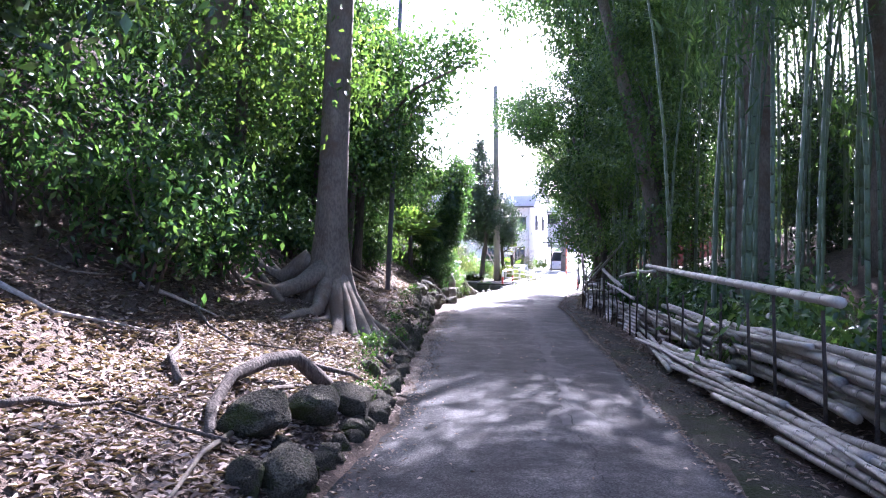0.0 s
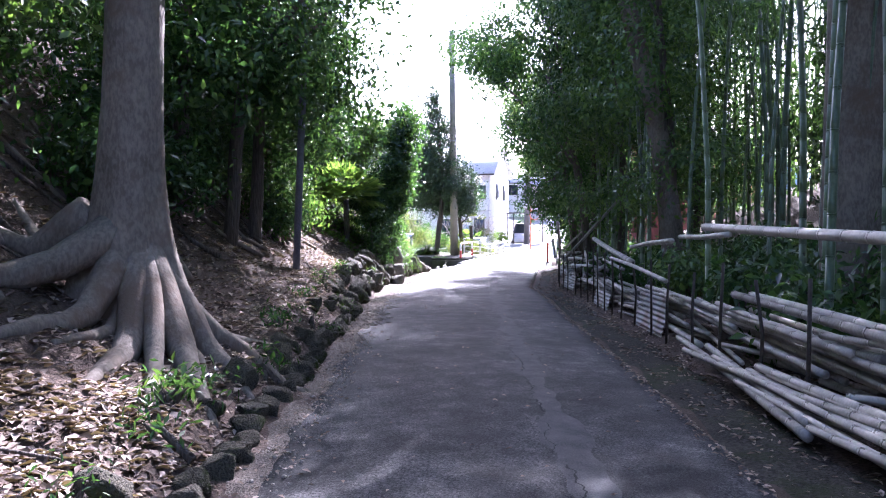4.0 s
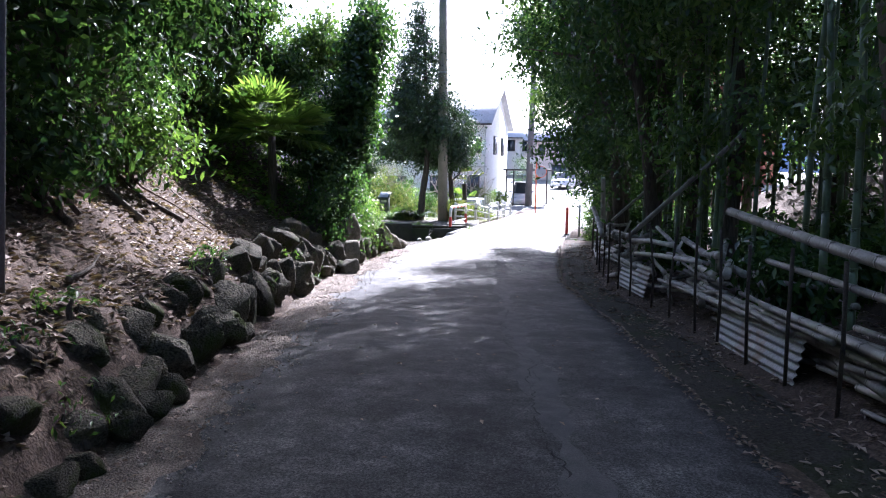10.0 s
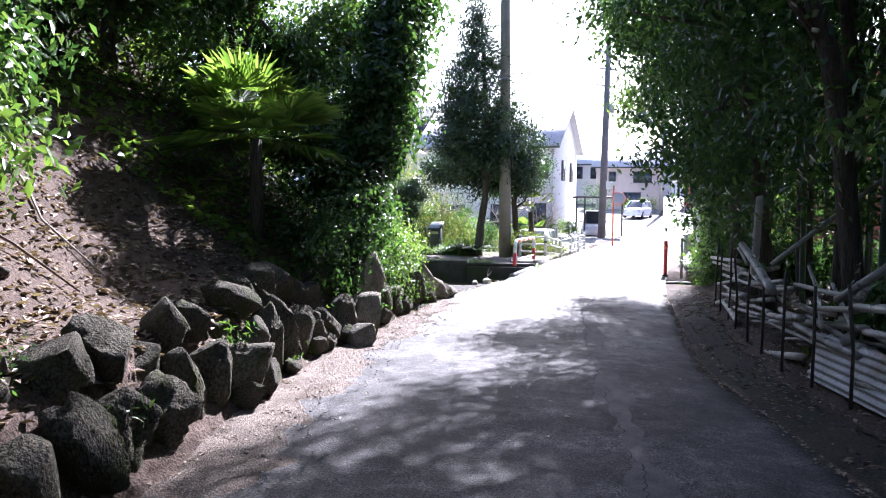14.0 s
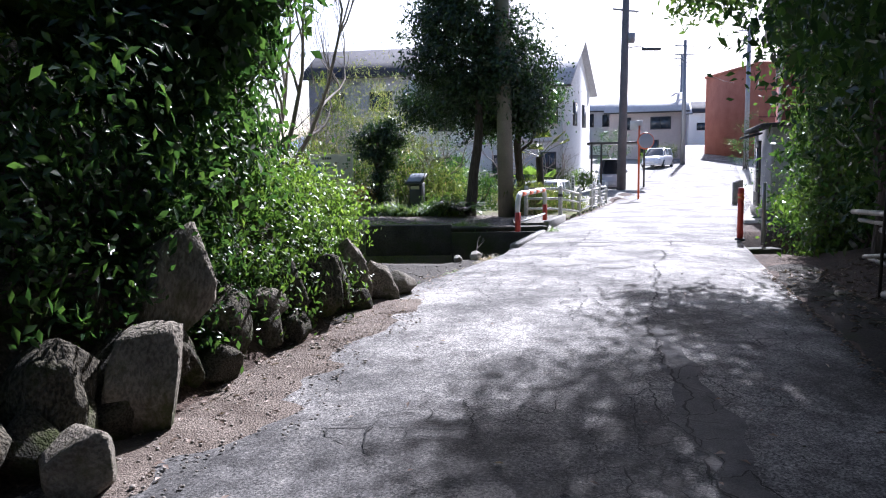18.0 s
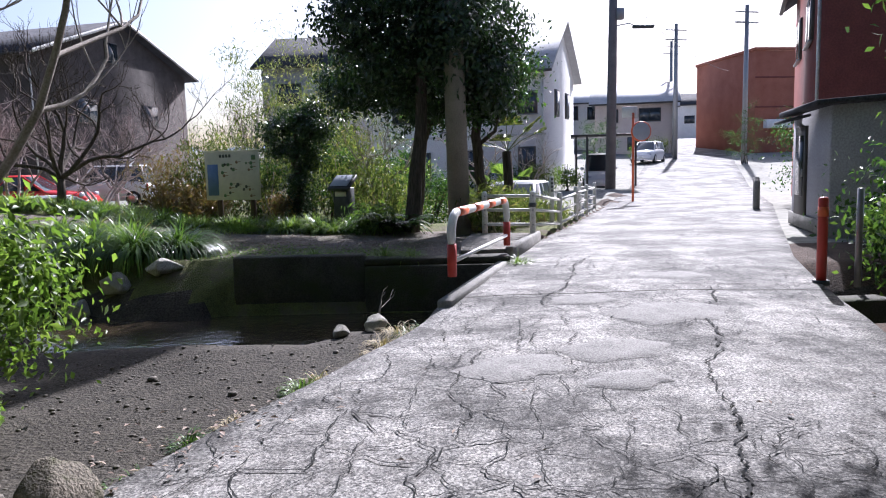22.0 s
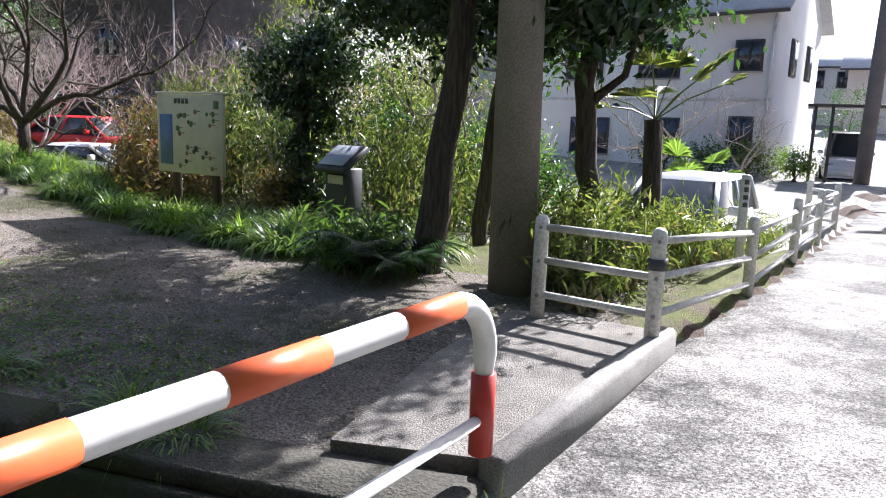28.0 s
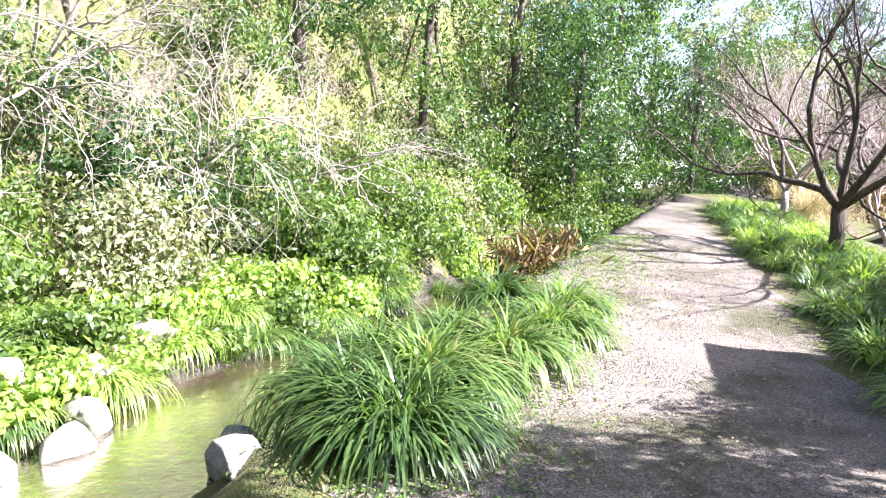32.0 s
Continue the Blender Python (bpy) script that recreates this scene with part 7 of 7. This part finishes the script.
# low green plants by the trunk
shrub(1.75, 42.5, [(0, 0, 0.25, 0.5, 0.5, 0.25, 20)], 30, 0.16, LEAF_MID, "low green fern at the foot of the tree", 0.12, 3, wide=0.2)
for x, y in ((1.2, 38.85), (2.2, 38.75), (2.6, 38.6), (4.02, 38.35)):
    grass_clump(x, y, 0.22, 110, 0.24, BLADE, "small tuft of grass on the wall top", 0.012, 0.7, name="grass_tuft", group="grass tufts")
random.seed(77)
for i in range(26):
    y = random.uniform(31.4, 36.0)
    x = float(edge_l(y)) - random.uniform(0.0, 0.32)
    mat = random.choice((BLADE, BLADE_DARK, BLADE_LIME, REED))
    grass_clump(x, y, random.uniform(0.12, 0.24), 70, random.uniform(0.1, 0.2), mat, "dry straw tuft of grass at the crumbling road edge" if mat is REED else "small green tuft of grass at the crumbling road edge", 0.009, 1.0, name="grass_tuft", group="grass tufts")
# low plants across the stream
for i in range(110):
    x = -1.2 - 10.5 * random.random()
    y = float(np.interp(x, STREAM[::-1, 0], STREAM[::-1, 1])) - random.choice((1.25, 1.45, 1.7, 2.1, 2.6, 3.0)) + random.uniform(-0.12, 0.12)
    if x > -2.6 and y > 35.0:
        continue
    if random.random() < 0.45:
        r = random.uniform(0.25, 0.5)
        shrub(x, y, [(0, 0, r * 0.55, r, r, r * 0.45, 22)], 30, random.choice((0.06, 0.09)), random.choice((BLADE_LIME, BLADE_LIME, LEAF_BRIGHT)), "low mound of lime green leaves on the far stream bank", 0.1, 2, wide=0.7)
    else:
        grass_clump(x, y, random.uniform(0.3, 0.5), 260, random.uniform(0.3, 0.5), random.choice((BLADE_LIME, BLADE_LIME, BLADE, BLADE_DARK)), "lush bright green plants on the far stream bank", 0.02, 0.9, name="bank_plant", group="plants on the stream bank")
for i in range(9):
    grass_clump(random.uniform(-2.9, -1.9), random.uniform(34.0, 35.4), 0.3, 110, 0.8, REED, "dry straw reeds standing on the stream bank", 0.014, 0.3, name="dry_reeds", group="dry reeds")
random.seed(31)
for x, y, r, h, leaf in ((-2.6, 34.6, 0.9, 0.7, LEAF_GREY), (-4.4, 35.0, 1.0, 0.8, LEAF_BRIGHT), (-6.2, 36.2, 1.1, 0.9, LEAF_GREY), (-3.2, 33.4, 1.2, 1.2, LEAF_DARK), (-5.4, 34.2, 1.3, 1.3, LEAF_MID), (-7.6, 35.6, 1.4, 1.4, LEAF_DARK), (-9.5, 37.5, 1.4, 1.3, LEAF_MID), (-11.5, 39.5, 1.4, 1.2, LEAF_BRIGHT), (-8.2, 38.9, 0.8, 0.6, LEAF_BRIGHT),
                         (-2.4, 32.4, 1.2, 1.4, LEAF_MID), (-4.2, 32.4, 1.4, 1.6, LEAF_DARK), (-6.4, 33.2, 1.5, 1.7, LEAF_MID), (-8.8, 34.4, 1.6, 1.8, LEAF_DARK), (-10.8, 36.6, 1.6, 1.7, LEAF_MID), (-13, 39.0, 1.6, 1.6, LEAF_GREY), (-15, 41.5, 1.6, 1.5, LEAF_MID), (-13.5, 42.0, 1.1, 0.8, LEAF_BRIGHT), (-17.5, 45.0, 1.4, 1.2, LEAF_BRIGHT), (-7.5, 32.0, 1.8, 2.2, LEAF_DARK), (-10.5, 33.6, 2.0, 2.4, LEAF_DARK), (-5.0, 30.8, 1.6, 2.0, LEAF_DARK), (-10.0, 40.2, 0.9, 0.7, LEAF_BRIGHT), (-12.2, 41.0, 0.9, 0.8, LEAF_GREY), (-17.0, 51.8, 0.9, 0.7, LEAF_PALE), (-19.5, 53.6, 1.1, 0.8, LEAF_MID), (-22.5, 55.5, 1.3, 1.0, LEAF_DARK), (-14.8, 44.8, 0.9, 0.7, LEAF_MID), (-18.5, 47.8, 1.0, 0.8, LEAF_BRIGHT), (-27, 58, 1.5, 1.2, LEAF_DARK), (-16, 54.5, 1.2, 0.8, LEAF_RUST), (-24.5, 52.4, 1.2, 0.8, LEAF_PALE)):
    shrub(x, y, [(0, 0, h, r, r, h * 0.8, 80), (0.2, 0.3, h * 0.4, r, r, h * 0.45, 40)], 50, 0.1, leaf, "leafy sunlit shrub on the slope above the stream", 0.2, 5, wide=0.55)
n = 34000
x, y = rng.uniform(-16, 0.4, n), rng.uniform(27, 42, n)
y = np.minimum(y, np.interp(x, [-16, -7, -4, -1.5, 0.4], [43.5, 38.6, 36.8, 35.8, 33]) - np.abs(rng.normal(0, 0.3, n)))
g = Geo()
leaves(g, np.stack([x, y, ground_z(x, y) + rng.uniform(0.02, 0.2, n)], 1), 0.12, np.tile((0, 0.3, 1.0), (n, 1)), droop=0.1, wide=0.7, fold=0.2)
thing("ground_cover", g, LEAF_BRIGHT, "ivy and low leafy plants covering the slope", "ground cover", kind="stuff")
# woodland behind
for x, y, h, r, leaf in ((-8.5, 33.5, 7, 2.0, LEAF_DARK), (-11.0, 35.5, 8, 2.3, LEAF_GREY), (-13.5, 38.0, 9, 2.5, LEAF_DARK), (-16, 41.0, 9.5, 2.6, LEAF_MID), (-19, 44.0, 10, 2.8, LEAF_DARK), (-23, 48.5, 10, 3.0, LEAF_MID), (-28, 55, 10, 3.4, LEAF_GREY), (-34, 62, 11, 4, LEAF_MID), (-33, 50, 12, 4, LEAF_DARK), (-30, 59, 6, 3, LEAF_GREY), (-36, 66, 8, 4, LEAF_DARK), (-27, 63, 7, 3.5, LEAF_MID), (-26, 41, 12, 4, LEAF_MID), (-18, 34, 11, 3.6, LEAF_DARK), (-11, 29, 10, 3.2, LEAF_DARK), (-6.5, 31.5, 7.5, 2.0, LEAF_DARK), (-14, 33.5, 10, 2.8, LEAF_GREY), (-20.5, 39.5, 11, 3.2, LEAF_MID), (-25, 45, 11, 3.2, LEAF_GREY), (-29, 48, 12, 3.6, LEAF_MID), (-40, 70, 12, 5, LEAF_DARK), (-38, 56, 12, 5, LEAF_MID), (-21.5, 51.0, 7.5, 2.2, LEAF_DARK), (-25.5, 54.5, 8, 2.4, LEAF_DARK), (-20.5, 58.0, 6, 2.2, LEAF_DARK), (-30, 57.5, 8, 2.8, LEAF_DARK), (-17.5, 45.5, 7.5, 2.0, LEAF_DARK), (-24, 60, 6, 2.6, LEAF_MID)):
    tree(x, y, [(0, 0, -0.3), (0.2, 0, h * 0.35), (0.1, 0.2, h * 0.75)], [0.17, 0.13, 0.07], [(0, 0, h * 0.5, r, r, h * 0.22, 60), (0.2, 0.2, h * 0.78, r * 0.9, r * 0.9, h * 0.2, 50), (0.4, 0.3, h * 0.24, r * 0.95, r * 0.95, h * 0.16, 50)], 64, 0.13 if r < 3 else 0.19, leaf, BARK_DARK, "sunlit evergreen tree in the woodland behind the stream", 4, 0.27)


def bare_tree(x, y, ways, label, r=0.09, ln=1.3, depth=4, fork=3, trunk=0.9, bark=None, z=None, fine=None, rise=0.1, bend=0.35):
    t = base("bare_tree", (x, y, gz1(x, y) if z is None else z), label, "tree")
    top = np.array([0.05, 0, trunk])
    part("trunk", Geo().add(*tube([(0, 0, -0.15), (0.04, 0.02, trunk * 0.5), top], [r * 1.3, r, r * 0.95], 9, wobble=0.05)), bark or BARK_DARK, t, smooth=True)
    for w in ways:
        g = Geo()
        branches(top, w, ln, r * 0.62, depth, g, [], bend, fork, 6, rise, 0.7)
        part("limb", g, bark or BARK_DARK, t)
    return t


bare_tree(-6.1, 46.0, [(0.85, 0.3, 0.6), (-0.8, -0.2, 0.65), (0.1, -0.7, 0.75), (-0.3, 0.8, 0.6), (0.9, -0.3, 0.5), (-0.6, 0.5, 0.7), (0.1, 0.0, 1.0)], "bare spreading plum tree with dark branches beside the path", 0.1, 1.5, 5, 3, 0.75, rise=0.12, bend=0.42)
BARK_PINK = rough_mat("pinkish_twig_bark", (0.24, 0.185, 0.18), (0.44, 0.36, 0.35), 5, 50, 0.9, 0.4)
for x, y, s in ((-9.2, 49.2, 1.2), (-10.5, 47.9, 1.1), (-13.0, 49.8, 1.2), (-7.4, 50.6, 1.2), (-16.5, 52, 1.3), (-3.2, 52.5, 1.2), (-2.0, 57, 1.3), (-12.5, 52.5, 1.3), (-8.0, 53.0, 1.3), (-15.5, 55, 1.4), (-5.0, 55.5, 1.3), (-19, 57, 1.5), (-12, 62, 1.5)):
    bare_tree(x, y, [(0.6, 0.2, 0.8), (-0.6, -0.2, 0.8), (0.0, -0.6, 0.9), (0.1, 0.6, 0.9)], "bare many-branched fruit tree with pinkish grey twigs", 0.075, 1.05 * s, 5, 3, 0.6, BARK_PINK)
# bare tree leaning from behind the bright bush, pale twigs across the sky
bare_tree(-0.9, 34.3, [(0.75, -0.1, 0.9), (0.45, 0.1, 1.0), (0.95, 0.3, 0.75), (0.1, -0.2, 1.0)], "bare leaning tree with pale thin branches above the stream", 0.075, 1.75, 4, 3, 1.0, TWIG, rise=0.3, bend=0.18)
# tangle of pale bare branches on the slope
for x, y, k in ((-5.2, 33.6, 1.3), (-7.2, 35.2, 1.3), (-3.6, 32.8, 1.2), (-9.2, 36.8, 1.2), (-4.4, 34.4, 1.0), (-6.2, 35.0, 1.1), (-8.4, 36.4, 1.1), (-2.6, 33.6, 1.1), (-10.8, 38.4, 1.1), (-6.0, 33.4, 1.5), (-8.6, 35.0, 1.5)):
    bare_tree(x, y, [(0.8, 0.5, 0.45), (0.6, 0.8, 0.5), (-0.2, 0.9, 0.5), (0.9, 0.0, 0.5), (0.4, 0.4, 0.8)], "tangled bare bush with pale grey branches on the slope", 0.045, 1.2 * k, 4, 3, 1.1 * k, TWIG, rise=-0.02, bend=0.45)
# bare twiggy shrubs behind the pole and by the house
bare_tree(1.3, 46.4, [(0.5, -0.1, 0.8), (-0.6, -0.1, 0.8), (-0.1, -0.5, 0.9)], "thin bare tree with curving pale branches behind the stand", 0.07, 1.0, 3, 3, 0.8, TWIG, bend=0.45)
bare_tree(4.2, 55.0, [(0.6, -0.1, 0.7), (-0.6, -0.1, 0.7), (0.2, -0.5, 0.9)], "bare white-twigged tree in front of the house", 0.07, 1.2, 4, 3, 1.0, TWIG)
bare_tree(6.6, 58.5, [(0.6, -0.1, 0.7), (-0.6, -0.1, 0.7), (0.2, -0.5, 0.9)], "bare white-twigged shrub in front of the house", 0.05, 0.9, 3, 3, 0.6, TWIG)
# dry reeds
for i in range(52):
    x = random.uniform(-19, -7.5)
    y = 47.2 + max(0, -9 - x) * 0.55 + random.uniform(0, 5)
    if math.atan2(3.6 - x, y - 31.4) < 0.67:
        continue
    grass_clump(x, y, 0.35, 130, 0.95, REED, "tall dry straw-coloured grass behind the path", 0.012, 0.25, name="dry_grass", group="dry grass")
# little dead twig at the bridge corner
g = Geo()
branches((2.4, 35.6, -0.2), (0.1, 0, 1), 0.22, 0.012, 2, g, [], 0.3, 2, 4, 0.2, 0.7)
thing("twig", g, TWIG, "small bare forked twig growing at the bridge corner", "twig")
# small pebbles and leaves on the garden path
n = 4000
x = rng.uniform(-7, 4.2, n)
y = np.interp(x, [-12, -6, -2, 2, 4], [46.5, 43.6, 41.6, 40.6, 40.3]) + rng.normal(0, 1.1, n)
g = Geo()
leaves(g, np.stack([x, y, ground_z(x, y) + 0.012], 1), 0.032, np.tile((0, 0, 3.0), (n, 1)), droop=0.0, wide=0.6, fold=0.3)
thing("path_litter", g, LEAF_DEAD, "small dry leaves and chips strewn on the garden path", "leaf litter", kind="stuff")
# weeds and moss by the path edge
n = 9000
x = rng.uniform(-8, 2.6, n)
y = np.interp(x, [-12, -6, -2, 2, 4], [45.0, 42.6, 40.3, 39.1, 38.9]) + rng.normal(0, 0.45, n)
g = Geo()
leaves(g, np.stack([x, y, ground_z(x, y) + 0.015], 1), 0.036, np.tile((0, 0, 2.0), (n, 1)), droop=0.0, wide=0.6, fold=0.3)
thing("low_weeds", g, BLADE, "low yellow-green weeds along the path edge", "weeds", kind="stuff")
shrub(7.7, 34.9, [(0.1, 0, 1.6, 0.5, 0.6, 1.5, 90), (0.3, -0.4, 3.4, 0.7, 0.8, 1.2, 80), (0.5, 1.2, 1.8, 0.5, 0.6, 1.4, 70), (-0.3, -0.3, 0.5, 0.4, 0.5, 0.5, 24)], 30, 0.1, LEAF_MID, "climbing yellow-green vine on poles at the bridge end", 0.16, 8)
for x, y, r, leaf in ((8.0, 34.9, 0.6, LEAF_MID), (8.6, 37.6, 0.6, LEAF_MID), (9.4, 36.2, 0.9, LEAF_DARK), (9.4, 38.6, 0.8, LEAF_DARK), (7.7, 33.6, 0.5, LEAF_DARK)):
    shrub(x, y, [(0, 0, r * 0.9, r, r, r * 0.9, 34)], 40, 0.1, leaf, "leafy shrub at the road's edge by the bridge", 0.18, 4)
thing("plant_pot", Geo().add(*tube([(7.75, 35.2, -0.25), (7.75, 35.2, -0.1), (7.75, 35.2, 0.22), (7.75, 35.2, 0.26)], [0.17, 0.2, 0.25, 0.27], 16)), CONCRETE, "weathered pale round planter at the lane edge", "planter", smooth=True)
for i in range(5):
    dry_bamboo((7.6 + 0.1 * i, 33.9, 0.1 + 0.09 * i), (8.6, 36.4 + 0.3 * i, 0.25 + 0.1 * i), 0.035, "pale dry bamboo stacked at the bridge end", "stacked bamboo")
